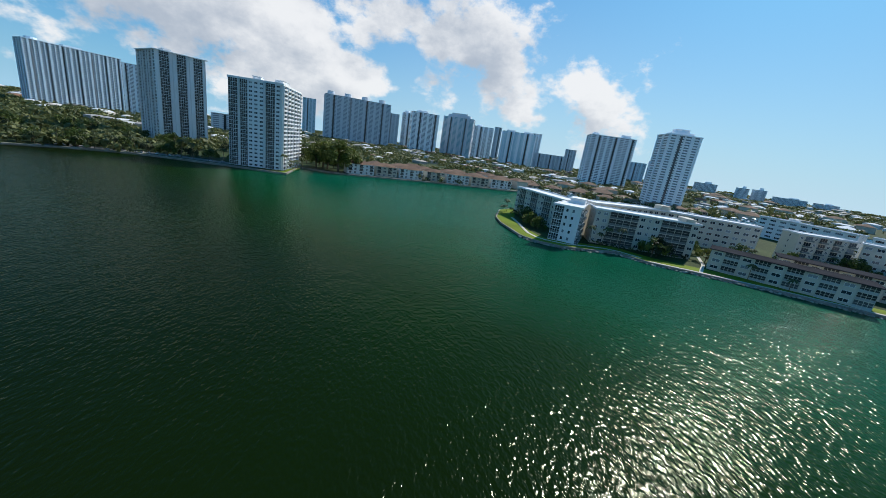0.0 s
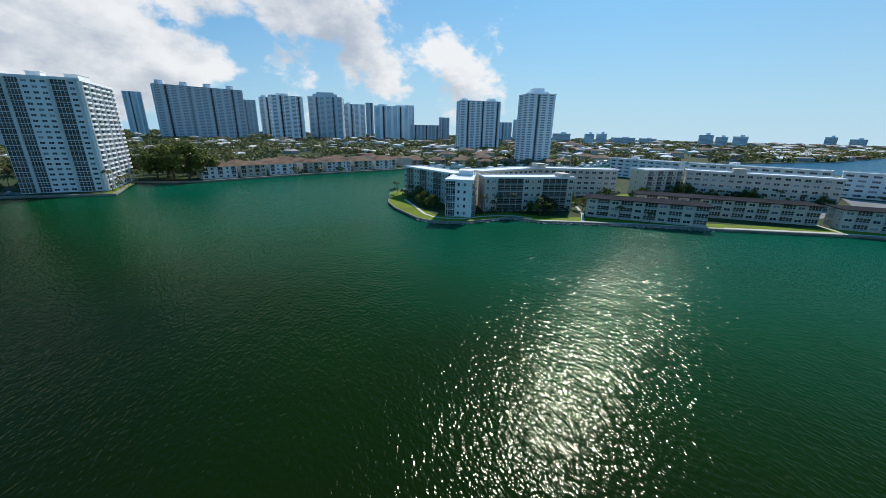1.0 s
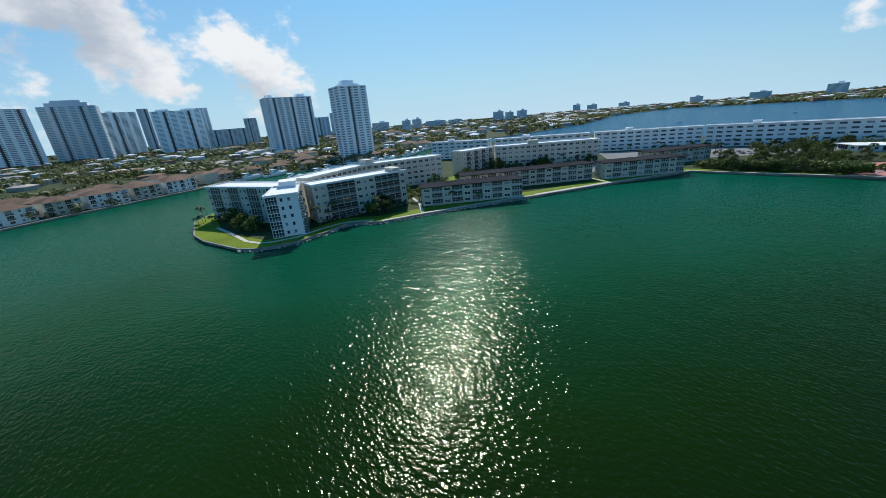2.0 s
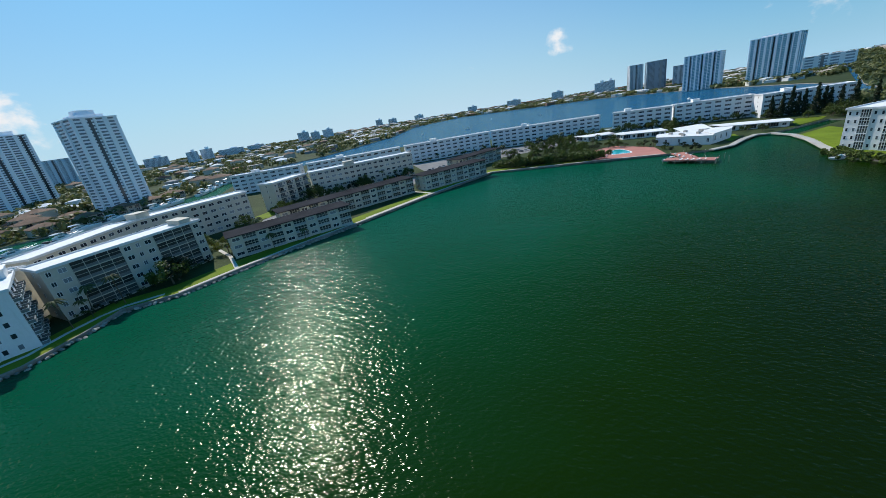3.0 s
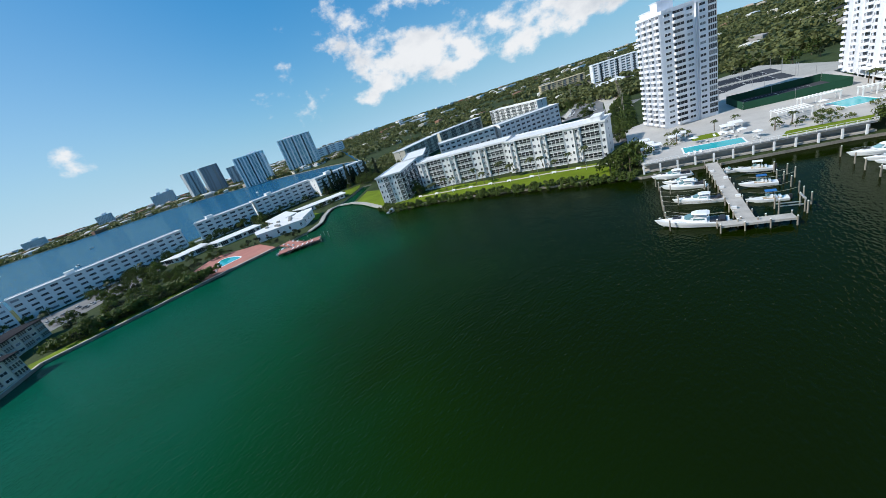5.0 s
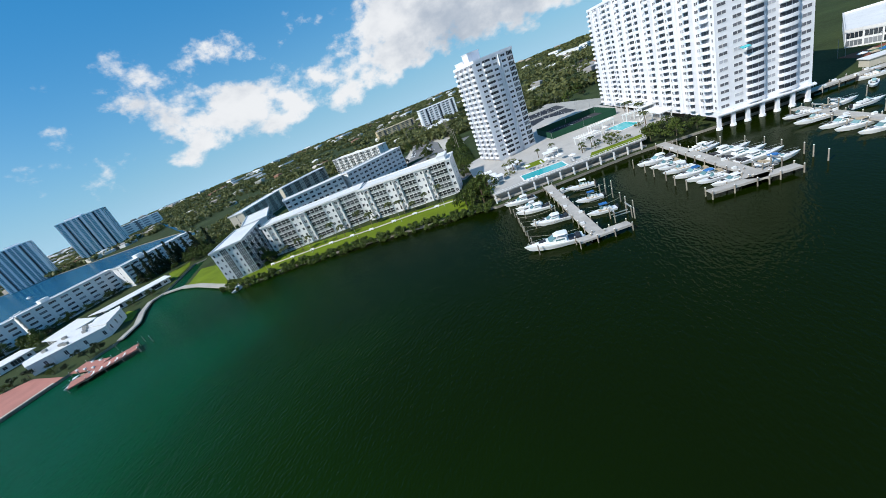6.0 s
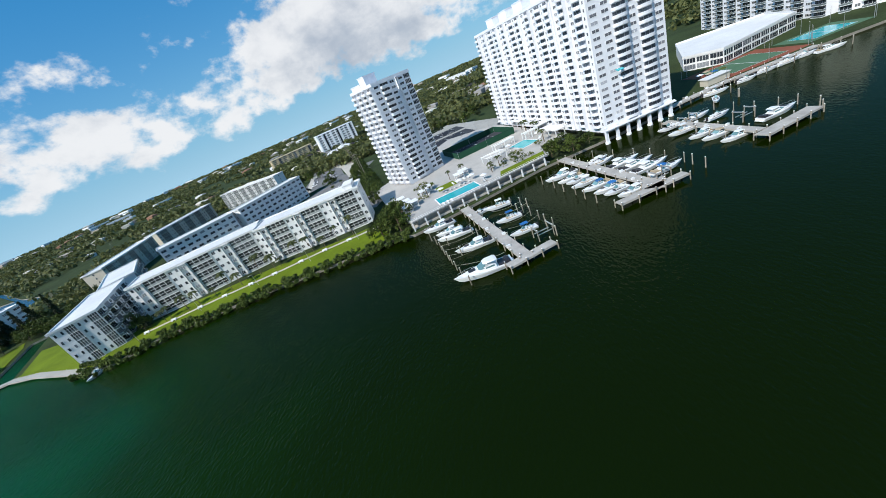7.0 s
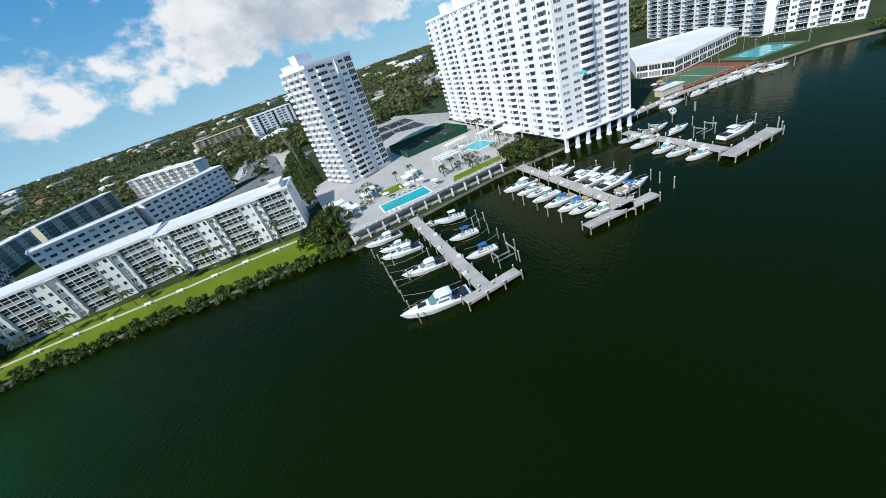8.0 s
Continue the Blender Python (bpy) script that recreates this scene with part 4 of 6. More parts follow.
leafy_strip("roadside_hedge", [(58, -146), (78, -210), (104, -290), (146, -432)], 0, 3.2, 5.0, 16, 54, "uneven hedge and scrub along the street", 0.8)


def inside(p, ring):
    x, y, hit = p[0], p[1], False
    for (ax, ay), (bx, by) in zip(ring, ring[1:] + ring[:1]):
        if (ay > y) != (by > y) and x < (bx - ax) * (y - ay) / (by - ay) + ax:
            hit = not hit
    return hit


NORTH_RING = LAKE_NORTH + CANAL_NORTH + BAY_FAR + arc(-30, 180, 60)
SOUTH_RING = LAKE_SOUTH + LAKE_EAST + CANAL_SOUTH + arc(-30.5, -179.5, 60)


def woods(name, label, ring, centre, az0, az1, near, far, count, seed, keep=None, size=(2.7, 0.0031), mat="woods"):
    """Far woods: thousands of crowns of loose leaf cards on the ground, as one piece of stuff."""
    rng = random.Random(seed)
    gen = np.random.default_rng(seed)
    spots = []
    for _ in range(count * 4):
        if len(spots) >= count:
            break
        r = near * (far / near) ** rng.random()
        a = radians(rng.uniform(az0, az1))
        x, y = centre[0] + r * math.sin(a), centre[1] + r * math.cos(a)
        if inside((x, y), ring) and not (keep and not keep(x, y)):
            spots.append((x, y, (size[0] + size[1] * r) * rng.uniform(0.7, 1.4)))
    spots = np.array(spots)
    cards = 20
    k = len(spots) * cards
    at = np.repeat(spots, cards, axis=0)
    s = at[:, 2:3]
    low = np.minimum(1.0, 5.0 / s)
    ball = gen.normal(size=(k, 3))
    ball /= np.linalg.norm(ball, axis=1, keepdims=True)
    lumpy = np.repeat(gen.uniform(-0.6, 0.6, (len(spots) * 4, 3)), cards // 4, axis=0)
    out_way = ball * gen.uniform(0.45, 1.0, (k, 1)) + lumpy * (1, 1, 0.5)
    mid = np.concatenate([at[:, :2], np.full((k, 1), 1.0) + s * low * 0.95], axis=1) + out_way * s * np.concatenate([np.ones((k, 2)), low * 0.8], axis=1)
    up = ball + gen.normal(size=(k, 3)) * 0.5 + (0, 0, 0.45)
    up /= np.linalg.norm(up, axis=1, keepdims=True)
    side = np.cross(up, gen.normal(size=(k, 3)))
    side /= np.linalg.norm(side, axis=1, keepdims=True)
    third = np.cross(up, side)
    half = s * gen.uniform(0.28, 0.55, (k, 1))
    verts = np.stack([mid + side * half, mid + third * half * 0.7, mid - side * half, mid - third * half * 0.7], axis=1).reshape(-1, 3)
    faces = np.arange(4 * k).reshape(-1, 4)
    data = bpy.data.meshes.new(name)
    data.vertices.add(len(verts))
    data.vertices.foreach_set("co", verts.astype(np.float32).ravel())
    data.loops.add(faces.size)
    data.loops.foreach_set("vertex_index", faces.astype(np.int32).ravel())
    data.polygons.add(len(faces))
    data.polygons.foreach_set("loop_start", np.arange(0, faces.size, 4, dtype=np.int32))
    data.update(calc_edges=True)
    data.materials.append(M[mat])
    return tagged(new(name, data), label, "woods", kind="stuff")


def clear_north(x, y):
    if -130 < x < 60 and y < 470:
        return False
    return y > 415 or x < -250 or x > 300


def clear_south(x, y):
    if x > 0:
        return y < -300 - 0.15 * x or (x > 300 and y < -200 and x > 330)
    return y < -330


def glade(x, y):
    """True where the woods open on clearings and roofs."""
    return noise.noise((x / 130, y / 130, 0.3)) + 0.5 * noise.noise((x / 45, y / 45, 2.0)) < -0.08


woods("woods_north", "green suburban woods between far towers", NORTH_RING, (0, 60), -65, 100, 330, 4300, 8500, 61, lambda x, y: clear_north(x, y) and not (y > 430 and x > -100 and glade(x, y)))
woods("woods_canal", "garden trees among the canal villas", NORTH_RING, (0, 60), -24, 42, 325, 560, 420, 67, lambda x, y: y > 380 and not glade(x * 2, y * 2), (2.4, 0.001))
woods("woods_cove", "dark trees between the cove flats and the bay", SOUTH_RING, (0, 60), 100, 150, 300, 600, 520, 68, lambda x, y: (303 < x < 392 and -330 < y < -165) or (300 < x < 420 and y < -240), (2.2, 0.0012))
woods("woods_lots", "trees behind the southern car parks", SOUTH_RING, (0, 60), 125, 178, 330, 640, 520, 69, lambda x, y: (180 < x < 265 and -300 < y < -245) or y < -352 - 0.1 * x and not glade(x * 2, y * 2), (2.0, 0.0012))
woods("woods_south", "dense green woods stretching to the horizon", SOUTH_RING, (0, 60), 90, 215, 260, 4300, 8500, 62, lambda x, y: clear_south(x, y) and not glade(x, y))
woods("shore_thicket", "dark thicket on the far bay shore", NORTH_RING, (0, 60), 60, 125, 900, 2600, 1500, 63, lambda x, y: x > 600, (5, 0.003))



def roofs_material():
    m = surface("suburb_roofs", (0.5, 0.5, 0.5), 0.85, 0.1, 0.4)
    n = m.node_tree
    geo, ramp = n.nodes.new("ShaderNodeNewGeometry"), n.nodes.new("ShaderNodeValToRGB")
    ramp.color_ramp.interpolation = "CONSTANT"
    for p, c in ((0.25, (0.30, 0.29, 0.28)), (0.45, (0.62, 0.58, 0.50)), (0.65, (0.26, 0.15, 0.10)), (0.8, (0.42, 0.36, 0.30))):
        ramp.color_ramp.elements.new(p).color = (*c, 1)
    ramp.color_ramp.elements[0].color = ramp.color_ramp.elements[-1].color = (0.62, 0.62, 0.61, 1)
    n.links.new(geo.outputs["Random Per Island"], ramp.inputs[0])
    b = next(k for k in n.nodes if k.type == "BSDF_PRINCIPLED")
    n.links.new(ramp.outputs[0], b.inputs["Base Color"])
    return m


M["suburb"] = roofs_material()


def suburb(name, label, ring, az0, az1, near, far, count, seed, keep):
    """Far houses that nobody could count: walls under hipped or flat roofs, as one piece of stuff."""
    rng, verts, faces, done = random.Random(seed), [], [], 0
    for _ in range(count * 6):
        if done >= count:
            break
        r, a = near * (far / near) ** rng.random(), radians(rng.uniform(az0, az1))
        x, y = r * math.sin(a), 60 + r * math.cos(a)
        if not inside((x, y), ring) or not keep(x, y):
            continue
        done += 1
        grow = 1 + r / 1700
        w, d, h = rng.uniform(6, 10) * grow, rng.uniform(3.5, 5.5) * grow, rng.uniform(3.0, 5.0) * grow
        ridge = rng.choice((0.05, 0.25, 0.3)) * d
        turn = rng.uniform(0, 6.28)
        c, q = math.cos(turn), math.sin(turn)
        k = len(verts)
        for px, py, pz in ((-w, -d, 0), (w, -d, 0), (w, d, 0), (-w, d, 0), (-w, -d, h), (w, -d, h), (w, d, h), (-w, d, h), (-w + d, 0, h + ridge), (w - d, 0, h + ridge)):
            verts.append((x + c * px - q * py, y + q * px + c * py, 1.0 + pz - (0.5 if pz == 0 else 0)))
        for f in ((0, 1, 5, 4), (1, 2, 6, 5), (2, 3, 7, 6), (3, 0, 4, 7), (4, 5, 9, 8), (6, 7, 8, 9), (5, 6, 9), (7, 4, 8)):
            faces.append(tuple(k + i for i in f))
    data = bpy.data.meshes.new(name)
    data.from_pydata(verts, [], faces)
    data.materials.append(M["suburb"])
    return tagged(new(name, data), label, "houses", kind="stuff")


suburb("suburb_north", "pale roofs of a far suburb among trees", NORTH_RING, -60, 84, 520, 3600, 480, 64, lambda x, y: y > 470 + 0.1 * abs(x))
suburb("suburb_bay", "small pale houses along the far bay shore", NORTH_RING, 60, 128, 900, 4000, 420, 65, lambda x, y: x > 600)
suburb("suburb_south", "scattered pale roofs in the southern woods", SOUTH_RING, 112, 212, 480, 3900, 130, 66, lambda x, y: y < -400)

# ---------------------------------------------------------------- lawns, paths, car parks
M.update(
    deck=surface("pool_deck_paving", (0.46, 0.44, 0.41), 0.85, 0.1, 1.0, stain=(0.3, 0.28, 0.26)),
    timber=surface("bleached_dock_timber", (0.46, 0.43, 0.39), 0.9, 0.2, 2.0, 0.3, 6.0, stain=(0.25, 0.23, 0.2)),
    pile=surface("weathered_pile", (0.33, 0.29, 0.24), 0.95, 0.3, 2.0, 0.3, 5.0, vary=0.25),
    pool=surface("pool_water", (0.02, 0.42, 0.45), 0.08, 0.1, 0.5),
    gel=surface("white_gelcoat", (0.80, 0.80, 0.79), 0.25, 0.04, 0.6, vary=0.06),
    tan=surface("tan_canvas", (0.42, 0.34, 0.24), 0.85, 0.12, 1.0),
    navy=surface("blue_canvas", (0.03, 0.14, 0.36), 0.7, 0.15, 1.0, vary=0.2),
    black=surface("dark_upholstery", (0.025, 0.025, 0.03), 0.5, 0.2, 1.0),
    aqua=glassy("tinted_windshield", (0.09, 0.17, 0.18), 0.06, 0),
    steel=surface("galvanised_metal", (0.5, 0.5, 0.5), 0.4, 0.1, 1.0, metal=0.6),
    court=surface("red_court", (0.26, 0.09, 0.055), 0.9, 0.12, 0.6),
    courtgreen=surface("green_court", (0.09, 0.17, 0.10), 0.9, 0.12, 0.6),
    slate=surface("slate_court", (0.060, 0.064, 0.072), 0.9, 0.2, 0.6),
    slatedark=surface("dark_slate_court", (0.035, 0.040, 0.050), 0.9, 0.2, 0.6),
    mesh=surface("green_windscreen_mesh", (0.02, 0.075, 0.045), 0.85, 0.15, 1.0),
    pink=surface("pink_pool_paving", (0.46, 0.20, 0.16), 0.85, 0.12, 0.8),
    paint=surface("road_paint", (0.7, 0.7, 0.68), 0.8, 0.08, 1.0),
    rock=surface("limestone_riprap", (0.40, 0.37, 0.31), 0.95, 0.3, 1.5, 0.6, 4.0, vary=0.3),
    tyre=surface("black_rubber", (0.02, 0.02, 0.02), 0.8, 0.1, 2.0),
)


def patch(name, ring, z0, z1, mat, label, category):
    bm = bmesh.new()
    ring = ccw([tuple(p) for p in ring])
    a, b = [bm.verts.new((x, y, z0)) for x, y in ring], [bm.verts.new((x, y, z1)) for x, y in ring]
    k = len(ring)
    for i in range(k):
        bm.faces.new((a[i], a[(i + 1) % k], b[(i + 1) % k], b[i]))
    for f in tessellate_polygon([[Vector((x, y, 0)) for x, y in ring]]):
        face = bm.faces.new([b[i] for i in f])
        face.normal_update()
        if face.normal.z < 0:
            face.normal_flip()
    return tagged(new(name, mesh_of(name, bm, [mat])), label, category, kind="structure")


def offset_line(points, d):
    out = []
    for i, p in enumerate(points):
        p = Vector(p)
        a, b = Vector(points[max(0, i - 1)]), Vector(points[min(len(points) - 1, i + 1)])
        t = (b - a).normalized()
        out.append((p.x - t.y * d, p.y + t.x * d))
    return out


def strip(name, points, d0, d1, z0, z1, mat, label, category):
    """A band that follows a line, from d0 to d1 on its left."""
    a, b = offset_line(points, d0), offset_line(points, d1)
    bm = bmesh.new()
    rows = [[bm.verts.new((*p, z)) for p in line] for line, z in ((a, z0), (a, z1), (b, z1), (b, z0))]
    for i in range(len(points) - 1):
        for r, q in ((0, 1), (1, 2), (2, 3)):
            bm.faces.new((rows[r][i], rows[r][i + 1], rows[q][i + 1], rows[q][i]))
    for i in (0, len(points) - 1):
        bm.faces.new([r[i] for r in rows])
    bmesh.ops.recalc_face_normals(bm, faces=bm.faces)
    return tagged(new(name, mesh_of(name, bm, [mat])), label, category, kind="structure")


POINT = LAKE_EAST[::-1]
SHORE = [(224, -76), (206, -73), (173, -63), (155, -60), (136, -69), (102, -75), (66, -79), (46, -83)]
strip("lawn_point", POINT[:12], 0.35, 10.5, 0.9, 1.08, "lawn", "mown green lawn on the lake point", "lawn")
strip("lawn_lakefront", POINT[11:18], 1.2, 10.0, 0.9, 1.08, "lawn", "narrow mown lawn along the seawall", "lawn")
strip("path_lakefront", POINT[9:], 0.35, 1.6, 1.0, 1.2, "path", "pale concrete path along the seawall", "path")
strip("path_point", [(3.3, 241), (3.7, 225), (3.3, 202.5), (5.5, 194.9), (9, 191.5), (17.8, 188.4), (27.5, 190), (36.2, 190), (42.1, 188.2), (49.4, 180.8)], -0.75, 0.75, 1.0, 1.15, "path", "pale path crossing the lawn of the point", "path")
strip("path_court", [(68.4, 169), (80.7, 184), (90, 200)], -0.7, 0.7, 1.0, 1.15, "path", "pale path between two blocks of flats", "path")
strip("path_gap", [(122, 142), (150, 128), (164, 121.5), (177, 142)], -0.7, 0.7, 1.0, 1.15, "path", "pale path beside the low flats", "path")
strip("seawall_cap", POINT, -0.35, 0.3, 0.5, 1.17, "seawall", "weathered concrete seawall cap", "seawall")
strip("lawn_south", SHORE, 2.0, 24, 0.9, 1.08, "lawn", "bright mown lawn behind the hedge", "lawn")
SOUTH_PATH = [(152, -78), (136, -82.7), (122.6, -86.5), (97.5, -91.8), (81, -96.7), (58.9, -101), (50, -104)]
strip("path_south", SOUTH_PATH, -0.8, 0.8, 1.0, 1.14, "path", "pale path with benches along the shore", "path")
strip("seawall_west", [(-300, 254), (-286, 271), (-268, 285), (-240, 294), (-186, 297), (-152, 296), (-162, 350), (-131, 346), (-119, 348), (-42, 386), (36, 412), (70, 440)], -0.4, 1.6, 0.4, 1.3, "seawall", "pale concrete seawall and walk", "seawall")
patch("lawn_tower", [(-159, 300), (-153, 298), (-159, 344), (-163, 345)], 0.9, 1.1, "lawn", "small lawn beside the lakeside tower", "lawn")
patch("car_park_inner", [(98, 196), (136, 214), (186, 208), (232, 152), (214, 142), (176, 142), (122, 188)], 0.9, 1.05, "asphalt", "sunlit asphalt car park between flats", "car park")
patch("car_park_bay", [(214, 134), (246, 150), (296, 178), (330, 104), (334, 20), (304, 34), (268, 96)], 0.9, 1.05, "asphalt", "asphalt car park behind the low flats", "car park")
patch("car_park_south", [(60, -133), (112, -130), (156, -172), (128, -236), (104, -282), (88, -282), (92, -240), (76, -190), (56, -150)], 0.9, 1.05, "asphalt", "crowded asphalt car park and street", "car park")
patch("street_south", [(86, -250), (98, -250), (176, -430), (160, -440)], 0.9, 1.06, "path", "pale curving street into the woods", "road")
patch("court_inlet", [(132, 228), (157, 226), (160, 216), (140, 214)], 0.9, 1.1, "lawn", "grassy court between the flats", "lawn")
patch("quay_west", [(-296, 266), (-268, 292), (-240, 302), (-196, 304), (-196, 314), (-245, 312), (-300, 288)], 0.9, 1.08, "asphalt", "waterside car park on the west shore", "car park")
patch("lawn_cove", [(223, -80), (206, -77), (185, -70), (196, -100), (240, -102)], 0.9, 1.12, "lawn", "lawn behind the cove walkway", "lawn")
patch("lawn_canal", [(249, -84), (273, -117), (284, -126), (290, -112), (272, -101), (256, -95)], 0.9, 1.12, "lawn", "narrow lawn between canal and flats", "lawn")
strip("drive_loop", [(100, -244), (126, -312), (156, -364), (172, -346), (162, -318), (152, -286), (143, -246)], -3.2, 3.2, 1.0, 1.1, "path", "pale looping driveway among the car parks", "road")
patch("car_park_loop", [(112, -262), (150, -236), (160, -300), (168, -340), (154, -352), (132, -318)], 0.9, 1.04, "asphalt", "sunlit asphalt car park inside the driveway loop", "car park")
patch("lawn_club", [(226, -48), (238, -58), (252, -60), (240, -46)], 0.9, 1.12, "lawn", "small lawn by the clubhouse", "lawn")

# riprap at the foot of the lakefront wall
rocks = []
for seed in range(4):
    rng = random.Random(90 + seed)
    bm = bmesh.new()
    bmesh.ops.create_icosphere(bm, subdivisions=1, radius=0.6)
    for v in bm.verts:
        v.co = Vector((v.co.x * 1.3, v.co.y, v.co.z * 0.7)) * rng.uniform(0.75, 1.2)
    rocks.append(mesh_of("rock", bm, ["rock"]))
rng = random.Random(95)
bank = thing("riprap_bank", "rough limestone boulders at the seawall's foot", "riprap", (100, 150, 0))
for x, y in along(POINT[4:13], 1.3, -0.9, 0.5, 96)[:150]:
    part("rock", rng.choice(rocks), None, bank, m=pose(x - 100, y - 150, rng.uniform(0.0, 0.5), rng.uniform(-20, 20), rng.uniform(-20, 20), rng.uniform(0, 360)))

# benches on the south path
bench_at = along(SOUTH_PATH, 11, -1.6, 0.3, 97)[:10]
for x, y in bench_at:
    th = thing("bench", "white concrete bench beside the shore path", "bench", (x, y, 1.08), 10, "shore benches")
    for nm, dims in (("seat", (-1.1, 1.1, -0.35, 0.35, 0.42, 0.55)), ("leg", (-0.9, -0.6, -0.3, 0.3, 0, 0.42)), ("leg", (0.6, 0.9, -0.3, 0.3, 0, 0.42)), ("backrest", (-1.1, 1.1, -0.42, -0.3, 0.55, 1.0))):
        bm = bmesh.new()
        box(bm, *dims)
        part(nm, bm, "white", th)

# ---------------------------------------------------------------- pool deck
DECK = 4.4
deck_ring = [(36, -83), (14.5, -91), (-20, -103), (-21, -119), (-34, -123), (-14, -205), (18, -218), (47, -172), (62, -150), (48, -108), (42, -94)]
patch("pool_deck", deck_ring, DECK - 0.5, DECK, "deck", "pale paved pool deck above the marina", "deck")
inner = [(34.5, -86), (14, -94), (-19, -106), (-20, -120), (-33, -124), (-13, -204), (18, -216), (46, -171), (61, -150), (47, -109), (41, -95)]
patch("deck_podium", inner, 0.5, DECK - 0.504, "concrete", "concrete podium wall under the deck", "wall")
patch("garage_deck", [(19, -176), (46, -178), (46, -262), (18, -292), (-24, -222), (-14, -206)], 0.9, DECK - 0.6, "concrete", "broad pale roof deck of a garage", "deck")
front = [(36, -83), (14.5, -91), (-20, -103)]
strip("marina_walk", front, 0.0, 3.4, 1.2, 1.7, "timber", "bleached boardwalk under the pool deck", "boardwalk")
pier_bm = bmesh.new()
box(pier_bm, -0.24, 0.24, -0.24, 0.24, -1.5, DECK - 0.5)
deck_pier = mesh_of("pier", pier_bm, ["white"])
podium = thing("deck_colonnade", "row of white piers under the deck edge", "colonnade", (8, -93, 0))
for x, y in along(front, 5.2, -0.6, 0, 1):
    part("pier", deck_pier, None, podium, m=pose(x - 8, y + 93, 0, 0, 0, 20))


def railing(label, line, z, step=2.2, high=1.1, mat="white"):
    """Posts with a top rail and a mid rail."""
    cx, cy = line[0]
    th = thing("railing", label, "railing", (cx, cy, z), group="railings")
    bm = bmesh.new()
    box(bm, -0.06, 0.06, -0.06, 0.06, 0, high)
    post = mesh_of("post", bm, [mat])
    for x, y in along(line, step, 0, 0, 1):
        part("post", post, None, th, m=pose(x - cx, y - cy, 0))
    for (ax, ay), (bx, by) in zip(line, line[1:]):
        for h in (high, high * 0.5):
            bm = bmesh.new()
            rod(bm, (ax - cx, ay - cy, h), (bx - cx, by - cy, h), 0.06, 0.06, 5)
            part("rail", bm, mat, th)
    return th


railing("white railing along the pool deck edge", offset_line(front, -0.4), DECK)
railing("white railing along the marina boardwalk", offset_line(front, 3.2), 1.7, 3.0)


def basin(label, x, y, turn, w, d):
    th = thing("swimming_pool", label, "swimming pool", (x, y, DECK), turn)
    bm = bmesh.new()
    box(bm, -w / 2, w / 2, -d / 2, d / 2, -0.3, 0.03, 0, "b")
    part("water", bm, "pool", th, "clear turquoise water")
    for nm, dims in (("coping", (-w / 2 - 0.5, w / 2 + 0.5, d / 2, d / 2 + 0.5, 0, 0.09)), ("coping", (-w / 2 - 0.5, w / 2 + 0.5, -d / 2 - 0.5, -d / 2, 0, 0.09)),
                     ("coping", (-w / 2 - 0.5, -w / 2, -d / 2, d / 2, 0, 0.09)), ("coping", (w / 2, w / 2 + 0.5, -d / 2, d / 2, 0, 0.09))):
        bm = bmesh.new()
        box(bm, *dims)
        part(nm, bm, "white", th)
    for s in (-1, 1):
        bm = bmesh.new()
        for k in (-0.25, 0.25):
            rod(bm, (k, 0, 0), (k, 0, 0.9), 0.04, 0.04, 5)
        part("ladder", bm, "steel", th, m=pose(s * w * 0.44, -d / 2 - 0.2, 0.09))


basin("long turquoise lap pool on the pale deck", 17.6, -97.6, 15.5, 17, 7.6)
basin("square turquoise pool below the big condominium", -16.7, -132, 26, 9, 11)
patch("deck_lawn", [(27, -113.5), (19, -116), (17, -109.5), (25, -107)], DECK, DECK + 0.12, "lawn", "bright square of artificial grass", "lawn")
patch("deck_garden", [(0, -98), (-19, -104.5), (-20, -110), (-1, -104)], DECK - 0.2, DECK + 0.1, "lawn", "planted bed along the deck edge", "lawn")


def lounger():
    th = thing("sun_lounger", "white sun lounger beside the pool", "sun lounger", (0, 0, -500), group="sun loungers")
    bm = bmesh.new()
    box(bm, -0.34, 0.34, -0.2, 1.1, 0.28, 0.36)
    part("seat", bm, "white", th)
    bm = bmesh.new()
    v = box(bm, -0.34, 0.34, -0.95, -0.2, 0.28, 0.36)
    for i in (0, 1, 4, 5):
        v[i].co.z += 0.4
    part("backrest", bm, "white", th)
    for y in (-0.15, 1.0):
        bm = bmesh.new()
        box(bm, -0.32, 0.32, y - 0.03, y + 0.03, 0, 0.28)
        part("leg", bm, "steel", th)
    return th


def cabana():
    th = thing("cabana", "white flat-roofed poolside cabana", "cabana", (0, 0, -500), group="cabanas")
    for x in (-1.7, 1.7):
        for y in (-1.7, 1.7):
            bm = bmesh.new()
            box(bm, x - 0.1, x + 0.1, y - 0.1, y + 0.1, 0, 2.4)
            part("post", bm, "white", th)
    bm = bmesh.new()
    box(bm, -2.1, 2.1, -2.1, 2.1, 2.4, 2.6)
    box(bm, -1.6, 1.6, -1.6, 1.6, 2.6, 2.75)
    part("roof", bm, "white", th)
    bm = bmesh.new()
    box(bm, -1.5, 1.5, 0.6, 1.4, 0, 0.5)
    part("daybed", bm, "white", th)
    return th


